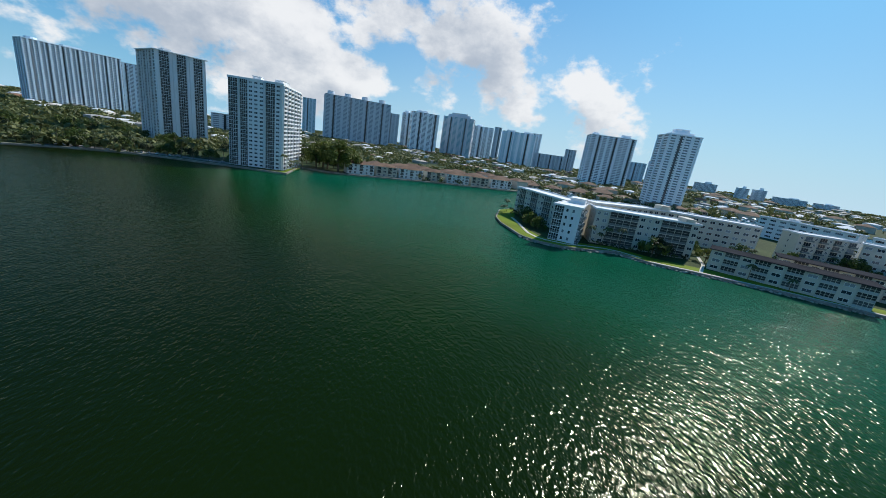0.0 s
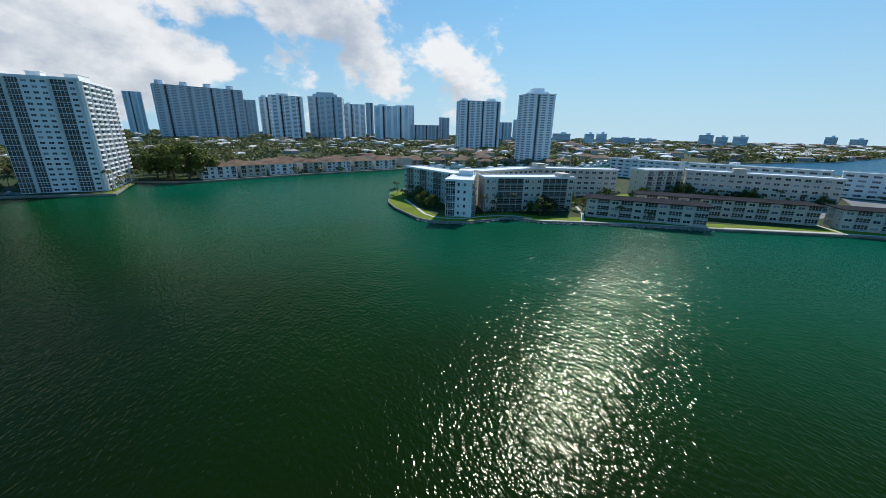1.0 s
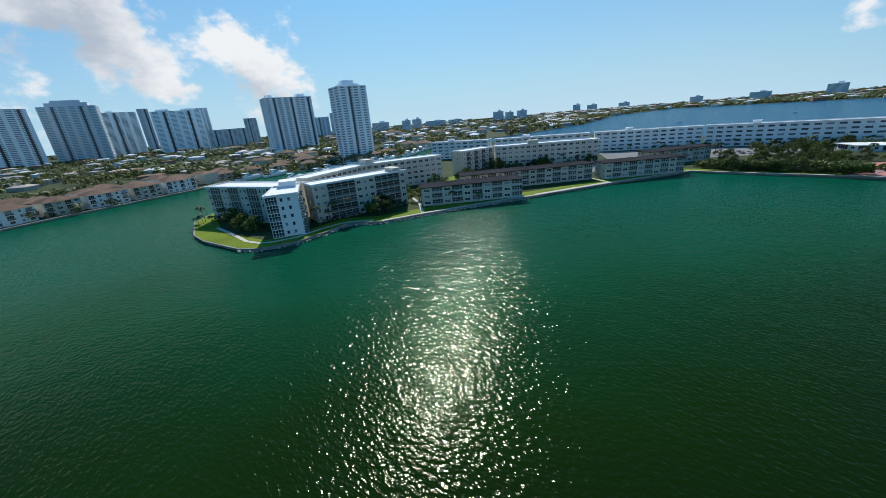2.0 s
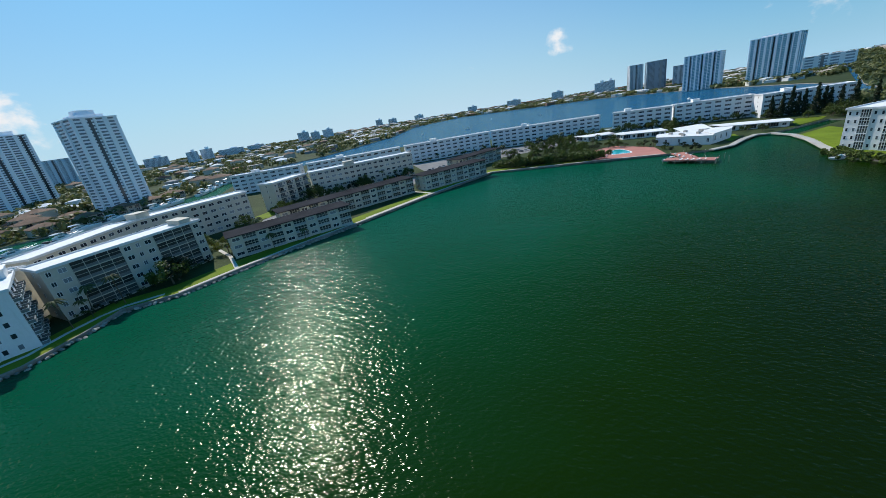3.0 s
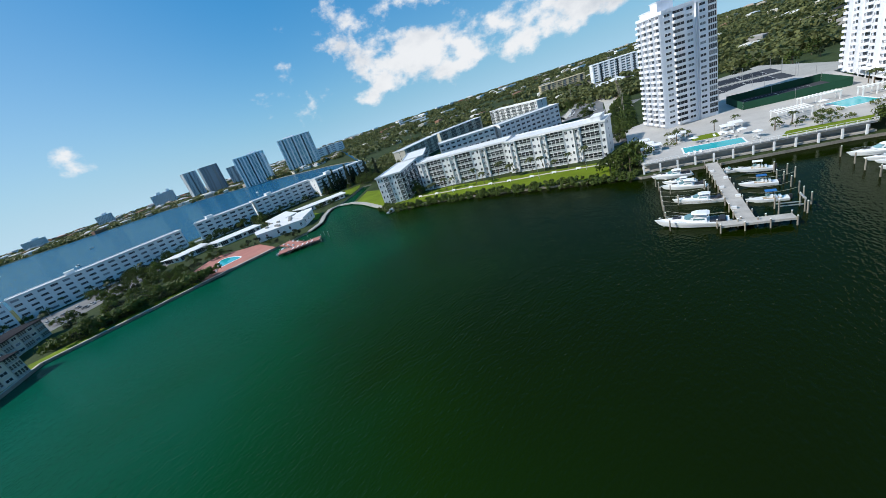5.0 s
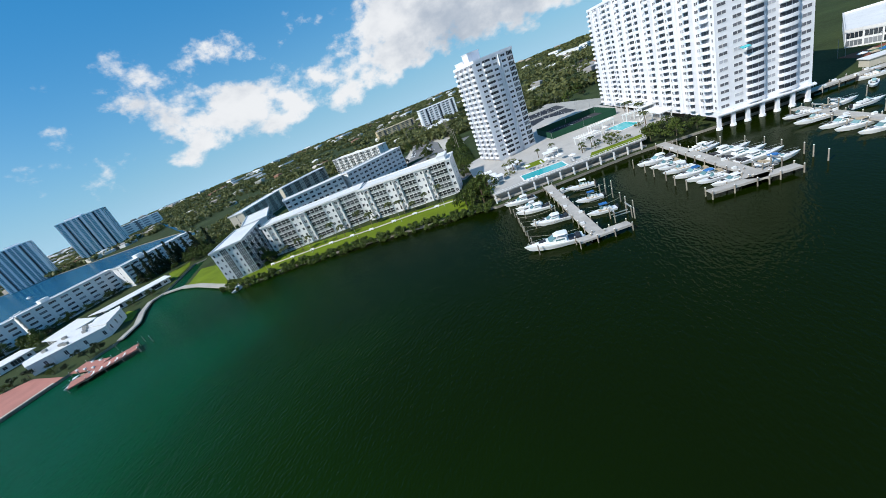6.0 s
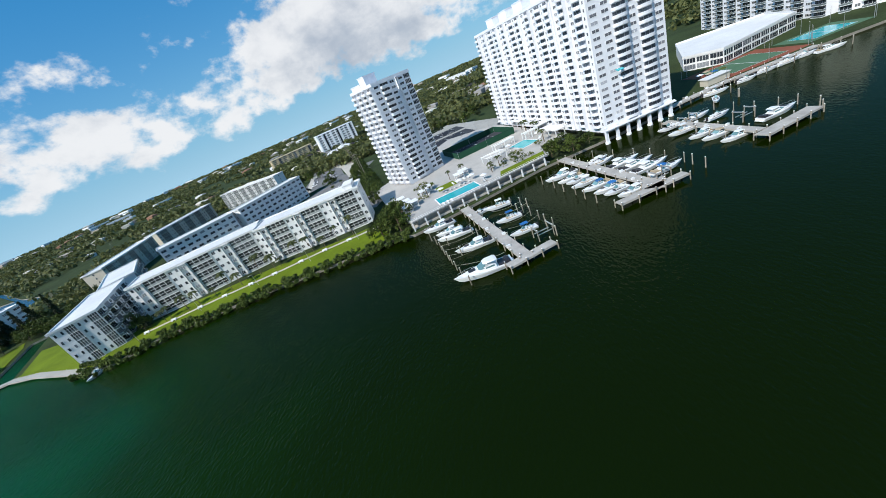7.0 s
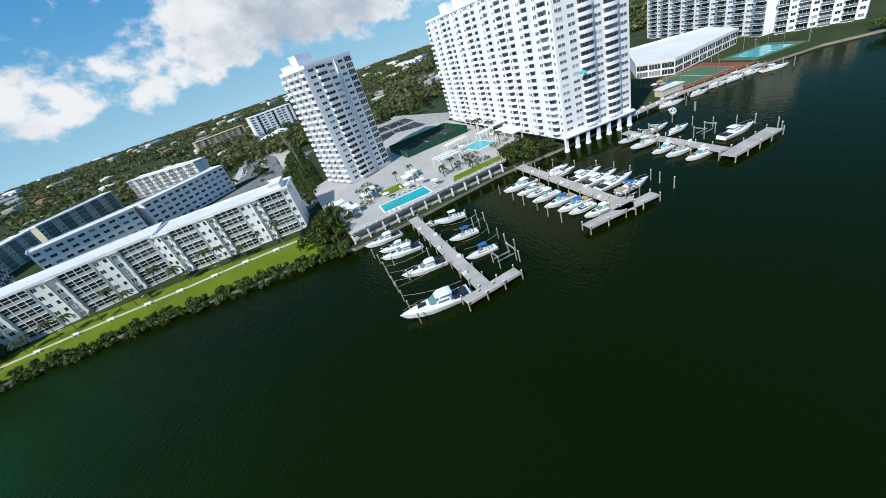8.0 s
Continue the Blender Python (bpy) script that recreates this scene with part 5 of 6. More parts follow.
first = lounger()
for x, y, a in [(12 + 2.0 * i, -105.6 + 0.55 * i, 195) for i in range(6)] + [(20 + 1.6 * i, -90.0 - 0.6 + 0.5 * i, 15) for i in range(3)] + [(6.4, -99 - 1.6 * i, 100) for i in range(4)] + [(12 + 1.7 * i, -112 + 0.4 * i, 20) for i in range(5)] + [(-9, -128 - 1.8 * i, 110) for i in range(4)] + [(-23.5 - 0.5 * i, -130 - 1.8 * i, 290) for i in range(4)]:
    copy_thing(first, pose(x, y, DECK, 0, 0, a))
second = cabana()
for x, y, a in ((30.5, -114, 15), (31.5, -109.5, 15), (15.5, -114.5, 15), (13.5, -118, 15), (36, -100, 20), (39.5, -104, 20), (38, -96, 20), (42.5, -110, 20)):
    copy_thing(second, pose(x, y, DECK, 0, 0, a))
for th in (first, second):
    for o in (*th.children_recursive, th):
        bpy.data.objects.remove(o)


def pergola(label, x, y, turn, w, d, beams):
    th = thing("pergola", label, "pergola", (x, y, DECK), turn)
    for sx in (-1, 0, 1):
        for sy in (-1, 1):
            bm = bmesh.new()
            box(bm, sx * w / 2 - 0.15, sx * w / 2 + 0.15, sy * d / 2 - 0.15, sy * d / 2 + 0.15, 0, 2.7)
            part("post", bm, "white", th)
    for sy in (-1, 1):
        bm = bmesh.new()
        box(bm, -w / 2 - 0.4, w / 2 + 0.4, sy * d / 2 - 0.12, sy * d / 2 + 0.12, 2.7, 3.0)
        part("beam", bm, "white", th)
    bm = bmesh.new()
    box(bm, -0.1, 0.1, -d / 2 - 0.5, d / 2 + 0.5, 3.0, 3.25)
    lath = mesh_of("rafter", bm, ["white"])
    for i in range(beams):
        part("rafter", lath, None, th, m=pose(-w / 2 + w * i / (beams - 1), 0, 0))


pergola("large white slatted pergola on the deck", -1.5, -122.5, 20, 9, 6.5, 9)
pergola("white pergola walk beside the square pool", -8.5, -139, 24, 11, 2.6, 11)
pergola("small white pergola near the condominium", -22, -140, 20, 7, 3, 7)

rng = random.Random(130)
PLANTS = [broad_tree(131 + i, 2.4, 4.0, m, 8, 26, "bush", "clipped green shrub on the pool deck") for i, m in enumerate(("leaf", "limeleaf"))] + [palm_tree(135, 4.5, 1.8)]
scatter(PLANTS, [(-2, -113), (1, -111), (-5, -114), (-8, -112), (2, -107), (-3, -108), (-11, -113), (-14, -110), (-9, -107), (32, -104), (30, -106), (33, -112), (28, -116), (20, -119), (14, -121), (40, -98), (42, -103), (44, -107),
                 (-21, -122), (-24, -123), (-12, -120), (-27, -146), (-26, -150), (-23, -155), (-22, -160), (-26, -143), (-9, -117), (36, -121), (33, -125)], 136, 0.8, 1.2, DECK)
for ob in PLANTS:
    for o in (*ob.children_recursive, ob):
        bpy.data.objects.remove(o)


def court(name, label, x, y, turn, w, d, z, ground, inner_mat, fence):
    th = thing(name, label, "tennis court", (x, y, z), turn)
    bm = bmesh.new()
    box(bm, -w / 2, w / 2, -d / 2, d / 2, 0, 0.08)
    part("surround", bm, ground, th)
    bm = bmesh.new()
    box(bm, -w * 0.33, w * 0.33, -d * 0.36, d * 0.36, 0.084, 0.1)
    part("playing_area", bm, inner_mat, th)
    for x0, x1, y0, y1 in ((-0.33, 0.33, -0.36, -0.355), (-0.33, 0.33, 0.355, 0.36), (-0.33, -0.326, -0.36, 0.36), (0.326, 0.33, -0.36, 0.36), (-0.004, 0.004, -0.36, 0.36)):
        bm = bmesh.new()
        box(bm, x0 * w, x1 * w, y0 * d, y1 * d, 0.104, 0.115)
        part("line", bm, "paint", th)
    if fence:
        for dims in ((-w / 2, w / 2, -d / 2 - 0.05, -d / 2, 0, 3.2), (-w / 2, w / 2, d / 2, d / 2 + 0.05, 0, 3.2), (-w / 2 - 0.05, -w / 2, -d / 2, d / 2, 0, 3.2), (w / 2, w / 2 + 0.05, -d / 2, d / 2, 0, 3.2)):
            bm = bmesh.new()
            box(bm, *dims)
            part("windscreen", bm, fence, th)
    for sx in (-1, 0, 1):
        for sy in (-1, 1):
            bm = bmesh.new()
            rod(bm, (sx * w / 2, sy * d / 2, 0), (sx * w / 2, sy * d / 2, 4.0 if fence else 7.0), 0.08, 0.06, 5)
            part("post", bm, "steel", th)


court("tennis_court", "dark slate tennis court behind green windscreens", 2, -166, 20, 34, 24, DECK, "slate", "slatedark", "mesh")
for x, y in ((12, -196), (19, -222), (25, -250)):
    court("tennis_court", "dark slate-grey tennis court on the garage roof", x, y, 16, 36, 22, DECK - 0.6, "slate", "slatedark", "")
court("tennis_court", "red and green tennis court by the water", -118, -141, 6, 36, 26, 1.0, "court", "courtgreen", "")
court("basketball_court", "blue-green sports court with lamp posts", -152, -143, 4, 26, 18, 1.0, "courtgreen", "pool", "")

# ---------------------------------------------------------------- docks
PILE = {}


def pile_mesh(high, r=0.17):
    if high not in PILE:
        bm = bmesh.new()
        rings = [[bm.verts.new((q * math.cos(a), q * math.sin(a), z)) for a in [i * math.pi / 4 for i in range(8)]] for q, z in ((r, -2.0), (r * 0.94, high), (r * 1.1, high + 0.02), (r * 0.25, high + 0.16))]
        for k, (lo, hi) in enumerate(zip(rings, rings[1:])):
            for i in range(8):
                bm.faces.new((lo[i], lo[(i + 1) % 8], hi[(i + 1) % 8], hi[i])).material_index = 1 if k else 0
        bm.faces.new(rings[-1]).material_index = 1
        PILE[high] = mesh_of("mooring_post", bm, ["pile", "white"])
    return PILE[high]


def dock(label, a, b, wide, heads, loose, top="timber"):
    """A timber dock from a to b with cross heads, its piles and mooring piles beside it."""
    ax, ay = a
    th = thing("dock", label, "dock", (ax, ay, 0), group="marina docks")
    for p, q, w in [(a, b, wide)] + heads:
        p, q = Vector(p), Vector(q)
        d = q - p
        bm = bmesh.new()
        box(bm, 0, d.length, -w / 2, w / 2, 1.45, 1.7)
        box(bm, 0, d.length, -w / 2 - 0.08, -w / 2, 1.2, 1.74)
        box(bm, 0, d.length, w / 2, w / 2 + 0.08, 1.2, 1.74)
        turn = math.degrees(math.atan2(d.y, d.x))
        part("deck", bm, top, th, m=pose(p.x - ax, p.y - ay, 0 if (p - Vector(a)).length < 0.01 else 0.02, 0, 0, turn))
        n = max(2, round(d.length / 5))
        for i in range(n + 1):
            for s in (-1, 1):
                o = p + d * (i / n) + Vector((-d.y, d.x)).normalized() * s * (w / 2 + 0.25)
                part("mooring_post", pile_mesh(2.3), None, th, m=pose(o.x - ax, o.y - ay, 0))
    for x, y in loose:
        part("mooring_post", pile_mesh(3.0), None, th, m=pose(x - ax, y - ay, 0))
    # service boxes
    d = Vector(b) - Vector(a)
    for i in range(5):
        o = d * (0.2 + 0.16 * i) + Vector((-d.y, d.x)).normalized() * (wide * 0.36) * (1 if i % 2 else -1)
        bm = bmesh.new()
        box(bm, -0.5, 0.5, -0.3, 0.3, 1.7, 2.3)
        part("dock_box", bm, "white", th, m=pose(o.x, o.y, 0, 0, 0, 15))


dock("bleached timber dock with a cross head and mooring piles", (16.6, -86.2), (3.6, -40), 3.0, [((8.6, -38.0), (-4.0, -42.6), 2.4)],
     [(29.5, -71.2), (27.6, -67), (26, -62), (25, -58.2), (23.8, -54), (22.9, -50.9), (21.7, -46.9), (20.4, -42.5), (18.4, -37.6), (23.7, -63.6), (19.9, -54.6), (0.8, -77), (0, -70.4), (-1.5, -68.2), (-3, -64.5), (-4.5, -60.1), (-5.3, -56.4), (-6.6, -52.6), (-6, -47.6), (-3.6, -71.5), (-2, -74.5), (14, -62), (15.5, -66)])
dock("crowded timber dock with a long cross head", (-24, -100.6), (-35, -54), 3.0, [((-23.2, -50.4), (-42.6, -54.8), 2.4), ((-33, -52.3), (-36, -58), 5)],
     [(-12.4, -86), (-14.6, -79), (-16, -73.5), (-18, -68), (-19, -63), (-20.5, -58), (-37.5, -86.5), (-41.8, -81), (-44.5, -76), (-46, -70.5), (-48, -64.5), (-48.4, -61.5), (-49, -57), (-33, -93), (-28, -96)])
dock("timber dock beside the condominium columns", (-62, -99.4), (-68.5, -64.5), 2.6, [((-66, -61.2), (-84.5, -67.4), 3.4)],
     [(-60.5, -88), (-61, -80), (-61, -74), (-61.5, -68), (-78, -98), (-79, -90), (-81, -84), (-85, -80), (-88, -77), (-89, -102), (-86, -67), (-88, -70)])
dock("low boardwalk along the tennis courts", (-70, -114), (-100, -122), 3.0, [((-100, -121), (-134, -124), 2.6)], [(-89.3, -101.9), (-92, -110), (-96, -116), (-137.5, -114), (-137, -118), (-130, -119), (-120, -117), (-110, -117)])


def lift(x, y, turn):
    """An empty boat lift: four posts, two beams and a cradle."""
    th = thing("boat_lift", "empty white boat lift frame beside the dock", "boat lift", (x, y, 0), turn, "boat lifts")
    for sx in (-2.2, 2.2):
        for sy in (-1.6, 1.6):
            part("mooring_post", pile_mesh(3.4), None, th, m=pose(sx, sy, 0))
        bm = bmesh.new()
        box(bm, sx - 0.12, sx + 0.12, -1.9, 1.9, 3.0, 3.3)
        part("beam", bm, "steel", th)
    for sy in (-0.8, 0.8):
        bm = bmesh.new()
        box(bm, -2.2, 2.2, sy - 0.1, sy + 0.1, 1.4, 1.6)
        part("cradle", bm, "steel", th)


for x, y, a in ((-3, -49.5, 15), (-38, -58.6, 15), (-75, -80, 15), (-66, -93, 15)):
    lift(x, y, a)


def rope(a, b, sag):
    """A slack mooring line."""
    a, b = Vector(a), Vector(b)
    th = thing("mooring_line", "slack grey-green mooring line", "rope", a, group="mooring lines")
    pts = [(b - a) * t + Vector((0, 0, -sag * 4 * t * (1 - t))) for t in (0, 0.2, 0.4, 0.6, 0.8, 1)]
    bm = bmesh.new()
    for p, q in zip(pts, pts[1:]):
        rod(bm, p, q, 0.045, 0.045, 5)
    part("line", bm, "rock", th)


for a, b in (((22.9, -50.9), (9, -56)), ((21.7, -46.9), (8, -45.5)), ((25, -58.2), (11, -59)), ((23.8, -54), (11, -54.5)), ((26, -62), (13.5, -64)), ((20.4, -42.5), (8, -43)), ((27.6, -67), (15.5, -71)), ((-3.6, -71.5), (6, -70)), ((-4.5, -60.1), (5, -58)), ((-3, -64.5), (5, -62)), ((-2, -74.5), (8, -74.5))):
    rope((*a, 1.6), (*b, 1.5), 0.7)

# ---------------------------------------------------------------- boats


def hull_mesh(length, beam, free, mats, sharp=1.0):
    """A planing hull: lofted sections from transom to raked bow, closed by a deck that is let in behind."""
    bm = bmesh.new()
    rings = []
    n = 12
    for i in range(n + 1):
        s = i / n
        half = beam / 2 * (1 - max(0, (s - 0.45) / 0.55) ** 2.2 * 0.985)
        keel = -0.45 + 0.5 * max(0, (s - 0.55) / 0.45) ** 2
        top = free * (0.85 + 0.42 * s ** 1.5)
        x = length * (s - 0.5) + (0 if s < 1 else 0)
        rake = length * 0.07 * s ** 4
        rings.append([bm.verts.new(p) for p in ((x - rake, 0, keel), (x, half * 0.78, keel + 0.38 * free), (x + rake * 0.6, half * 0.97, top * 0.72), (x + rake, half, top), (x + rake, half * 0.86, top + 0.02),
                                               (x + rake, -half * 0.86, top + 0.02), (x + rake, -half, top), (x + rake * 0.6, -half * 0.97, top * 0.72), (x, -half * 0.78, keel + 0.38 * free))])
    k = len(rings[0])
    for a, b in zip(rings, rings[1:]):
        for j in range(k):
            f = bm.faces.new((a[j], b[j], b[(j + 1) % k], a[(j + 1) % k]))
            f.material_index = 1 if j == 2 or j == 6 else 0
    bm.faces.new(rings[0][::-1])
    bm.faces.new(rings[-1])
    bmesh.ops.recalc_face_normals(bm, faces=bm.faces)
    return mesh_of("hull", bm, mats)


def lump(sections, mat_ids=None):
    """A cabin body lofted through (x, half width, bottom, top) sections."""
    bm = bmesh.new()
    rings = []
    for x, half, z0, z1 in sections:
        rings.append([bm.verts.new(p) for p in ((x, half, z0), (x, half * 0.86, z1 - 0.1 * (z1 - z0)), (x, half * 0.6, z1), (x, -half * 0.6, z1), (x, -half * 0.86, z1 - 0.1 * (z1 - z0)), (x, -half, z0))])
    for a, b in zip(rings, rings[1:]):
        for j in range(5):
            bm.faces.new((a[j], b[j], b[j + 1], a[j + 1]))
    bm.faces.new(rings[0])
    bm.faces.new(rings[-1][::-1])
    bmesh.ops.recalc_face_normals(bm, faces=bm.faces)
    return bm


def rail_loop(pts, r=0.03):
    bm = bmesh.new()
    for a, b in zip(pts, pts[1:]):
        rod(bm, a, b, r, r, 5)
    return bm


def cruiser(length, label, stripe="gel", canvas=None):
    """A motor cruiser with fore deck, cabin, raked windshield, hardtop and cockpit. The bow points to +x."""
    L, B, F = length, length * 0.29, length * 0.105
    th = thing("motor_yacht", label, "motor yacht", (0, 0, -500), group="moored boats")
    part("hull", hull_mesh(L, B, F, ["gel", stripe]), None, th)
    top = F * 0.98
    part("fore_deck", lump([(L * 0.05, B * 0.36, top, top + 0.06 * L), (L * 0.2, B * 0.33, top, top + 0.055 * L), (L * 0.34, B * 0.2, top + 0.1, top + 0.04 * L), (L * 0.41, B * 0.08, top + 0.2, top + 0.03 * L)]), "gel", th)
    part("cabin", lump([(-L * 0.2, B * 0.38, top, top + 0.05 * L), (-L * 0.08, B * 0.38, top, top + 0.075 * L), (0, B * 0.38, top, top + 0.085 * L), (L * 0.06, B * 0.37, top, top + 0.06 * L)]), "gel", th)
    part("windshield", lump([(-L * 0.01, B * 0.345, top + 0.05 * L, top + 0.118 * L), (L * 0.055, B * 0.345, top + 0.05 * L, top + 0.085 * L), (L * 0.115, B * 0.3, top + 0.045 * L, top + 0.062 * L)]), "aqua", th, "green-tinted raked windshield")
    roof = lump([(-L * 0.24, B * 0.26, top + 0.125 * L, top + 0.131 * L), (-L * 0.2, B * 0.36, top + 0.128 * L, top + 0.142 * L), (-L * 0.06, B * 0.35, top + 0.128 * L, top + 0.145 * L), (L * 0.015, B * 0.24, top + 0.122 * L, top + 0.13 * L)])
    part("hardtop", roof, canvas or "gel", th)
    for x in (-L * 0.21, -L * 0.02):
        arch = [(x, -B * 0.34, top + 0.08 * L), (x - 0.02 * L, -B * 0.32, top + 0.128 * L), (x - 0.02 * L, B * 0.32, top + 0.128 * L), (x, B * 0.34, top + 0.08 * L)]
        part("hardtop_arch", rail_loop(arch, 0.07), "gel", th)
    for s in (-1, 1):
        bm = bmesh.new()
        box(bm, -L * 0.17, -L * 0.01, s * B * 0.352 - 0.02, s * B * 0.352 + 0.02, top + 0.03 * L, top + 0.06 * L)
        part("side_window", bm, "aqua", th)
        part("bow_rail", rail_loop([(L * 0.08, s * B * 0.47, top + 0.2), (L * 0.2, s * B * 0.42, top + 0.75), (L * 0.36, s * B * 0.27, top + 0.95), (L * 0.5, s * B * 0.06, top + 1.05)]), "steel", th)
    bm = bmesh.new()
    box(bm, -L * 0.46, -L * 0.24, -B * 0.36, B * 0.36, top - 0.1, top + 0.05)
    box(bm, -L * 0.44, -L * 0.38, -B * 0.34, B * 0.34, top + 0.05, top + 0.45)
    part("cockpit_seat", bm, "black" if canvas is None else "tan", th)
    bm = bmesh.new()
    box(bm, L * 0.16, L * 0.29, -B * 0.17, B * 0.17, top + 0.052 * L, top + 0.06 * L)
    part("sun_pad", bm, "black", th, "dark sun pad")
    bm = bmesh.new()
    box(bm, -L * 0.54, -L * 0.495, -B * 0.4, B * 0.4, 0.25, 0.4)
    part("swim_platform", bm, "gel", th)
    return th


def runabout(length, label, top_mat=None, motor=True):
    """An open boat with a console, low windshield, T-top or cover, and outboard."""
    L, B, F = length, length * 0.31, length * 0.1
    th = thing("motorboat", label, "motorboat", (0, 0, -500), group="moored boats")
    part("hull", hull_mesh(L, B, F, ["gel", "gel"]), None, th)
    top = F * 0.95
    bm = bmesh.new()
    box(bm, -L * 0.32, L * 0.14, -B * 0.33, B * 0.33, top - 0.02, top + 0.1)
    part("cockpit_floor", bm, "black" if not top_mat else "tan", th)
    bm = lump([(-L * 0.12, B * 0.16, top, top + 0.95), (L * 0.04, B * 0.16, top, top + 0.8)])
    part("console", bm, "gel", th)
    part("windshield", lump([(-L * 0.03, B * 0.2, top + 0.7, top + 1.3), (L * 0.07, B * 0.18, top + 0.6, top + 0.8)]), "aqua", th)
    for x in (-L * 0.28, -L * 0.18):
        bm = bmesh.new()
        box(bm, x - 0.25, x + 0.25, -B * 0.3, B * 0.3, top + 0.1, top + 0.55)
        part("bench_seat", bm, "gel", th)
    if top_mat:
        bm = bmesh.new()
        box(bm, -L * 0.2, L * 0.08, -B * 0.32, B * 0.32, top + 1.9, top + 2.0)
        part("canopy", bm, top_mat, th)
        for x in (-L * 0.17, L * 0.05):
            for s in (-1, 1):
                bm = bmesh.new()
                rod(bm, (x, s * B * 0.28, top), (x, s * B * 0.28, top + 1.9), 0.035, 0.035, 5)
                part("canopy_post", bm, "steel", th)
    if motor:
        bm = bmesh.new()
        box(bm, -L * 0.57, -L * 0.5, -0.25, 0.25, 0.1, top + 0.5)
        part("outboard_motor", bm, "black", th)
    for s in (-1, 1):
        part("bow_rail", rail_loop([(L * 0.12, s * B * 0.46, top + 0.15), (L * 0.3, s * B * 0.34, top + 0.55), (L * 0.47, s * B * 0.08, top + 0.7)]), "steel", th)
    return th


fleet = {
    "big": cruiser(14.4, "large white motor yacht with a dark bow pad"),
    "mid": cruiser(11.0, "white motor cruiser with a hardtop at its mooring"),
    "small": cruiser(8.6, "white cabin cruiser moored at the dock", canvas="gel"),
    "blue": cruiser(9.2, "white cruiser under a blue canvas top", canvas="navy"),
    "tan": cruiser(9.0, "white cruiser under a tan canvas cover", "gel", "tan"),
    "open": runabout(7.4, "open white motorboat on its lift"),
    "top": runabout(7.8, "white open motorboat with a blue canopy", "navy"),
    "plain": runabout(8.4, "white centre-console boat with a white canopy", "gel"),
}
D1E, D1W, D2E, D2W = 8, 190, 14, 192  # headings of the bows
MOORED = [("big", 14.2, -40.8, 0.1, 8), ("mid", 15.4, -56.4, 0, D1E), ("mid", 21, -68.4, 0, D1E), ("small", 23, -73.0, 0, D1E), ("mid", 26.5, -79.6, 0, D1E + 6),
          ("plain", 5, -78.0, 0.7, 5), ("top", 3.4, -66.2, 0.4, 10), ("top", 1, -55.6, 0, 12), ("open", 11.3, -80, 0, D1W),
          ("mid", -19.4, -86.2, 0, D2E), ("small", -20.8, -81, 0, D2E), ("open", -21.6, -76.6, 0.6, D2E), ("plain", -22.6, -73, 0.2, D2E), ("blue", -24.5, -68, 0, D2E), ("blue", -26.4, -63.6, 0, D2E), ("open", -27, -60.2, 0.3, D2E), ("small", -30, -57, 0, D2E),
          ("open", -33, -89.4, 0, D2W), ("mid", -36.6, -78.4, 0, D2W), ("mid", -38.4, -73.4, 0, D2W), ("mid", -40.2, -68.6, 0, D2W), ("blue", -42, -63.0, 0.4, D2W), ("plain", -32.5, -84.6, 0.5, D2W),
          ("small", -70.6, -95.8, 0.2, 188), ("open", -59.6, -93, 0.8, 8), ("plain", -59.8, -86, 0.6, 8), ("small", -62, -79, 0, 12), ("tan", -63, -74, 0.1, 12), ("small", -64.5, -68.4, 0, 10), ("mid", -80.5, -74.8, 0, 190), ("open", -73, -88.5, 0.7, 190),
          ("open", -84, -106, 0.3, 60), ("plain", -90, -115.5, 0.2, 170), ("open", -103, -117.5, 0.2, 180), ("open", -112, -119.5, 0.3, 178), ("plain", -120, -120, 0.3, 182), ("open", -127, -121, 0.2, 175), ("small", -133, -117.5, 0, 165),
          ("small", 191, -6, 0, 110), ("open", 186, -9, 0.2, 100), ("open", 157.5, -58.2, 0.1, 90)]
for kind, x, y, z, turn in MOORED:
    copy_thing(fleet[kind], pose(x, y, z, 0, 0, turn))
# yachts along the canal and boats out on the bay
for i, (x, y, turn) in enumerate(((84, 428, 10), (108, 424, 12), (100, 366, 5), (128, 372, 8), (150, 392, -8), (176, 394, 0), (206, 388, 4), (226, 392, 8), (318, 432, 30), (290, 414, 28), (338, 440, 28), (270, 404, 20))):
    ob = copy_thing(fleet["big"], Matrix.Identity(4))
    ob.scale = (1.7, 1.6, 1.9)
    ob.location, ob.rotation_euler = (x, y, 0), (0, 0, radians(turn))
for kind, x, y, turn in (("big", 372, -8, 60), ("big", 398, -46, 50), ("mid", 620, 80, 20), ("mid", 760, 210, 80), ("small", 900, 60, 140), ("mid", 560, -120, 30), ("big", 470, -160, 60), ("mid", 700, -180, 10), ("small", 1100, 200, 0), ("small", 820, 330, 45)):
    ob = copy_thing(fleet[kind], pose(x, y, 0, 0, 0, turn))
for ob in fleet.values():
    for o in (*ob.children_recursive, ob):
        bpy.data.objects.remove(o)

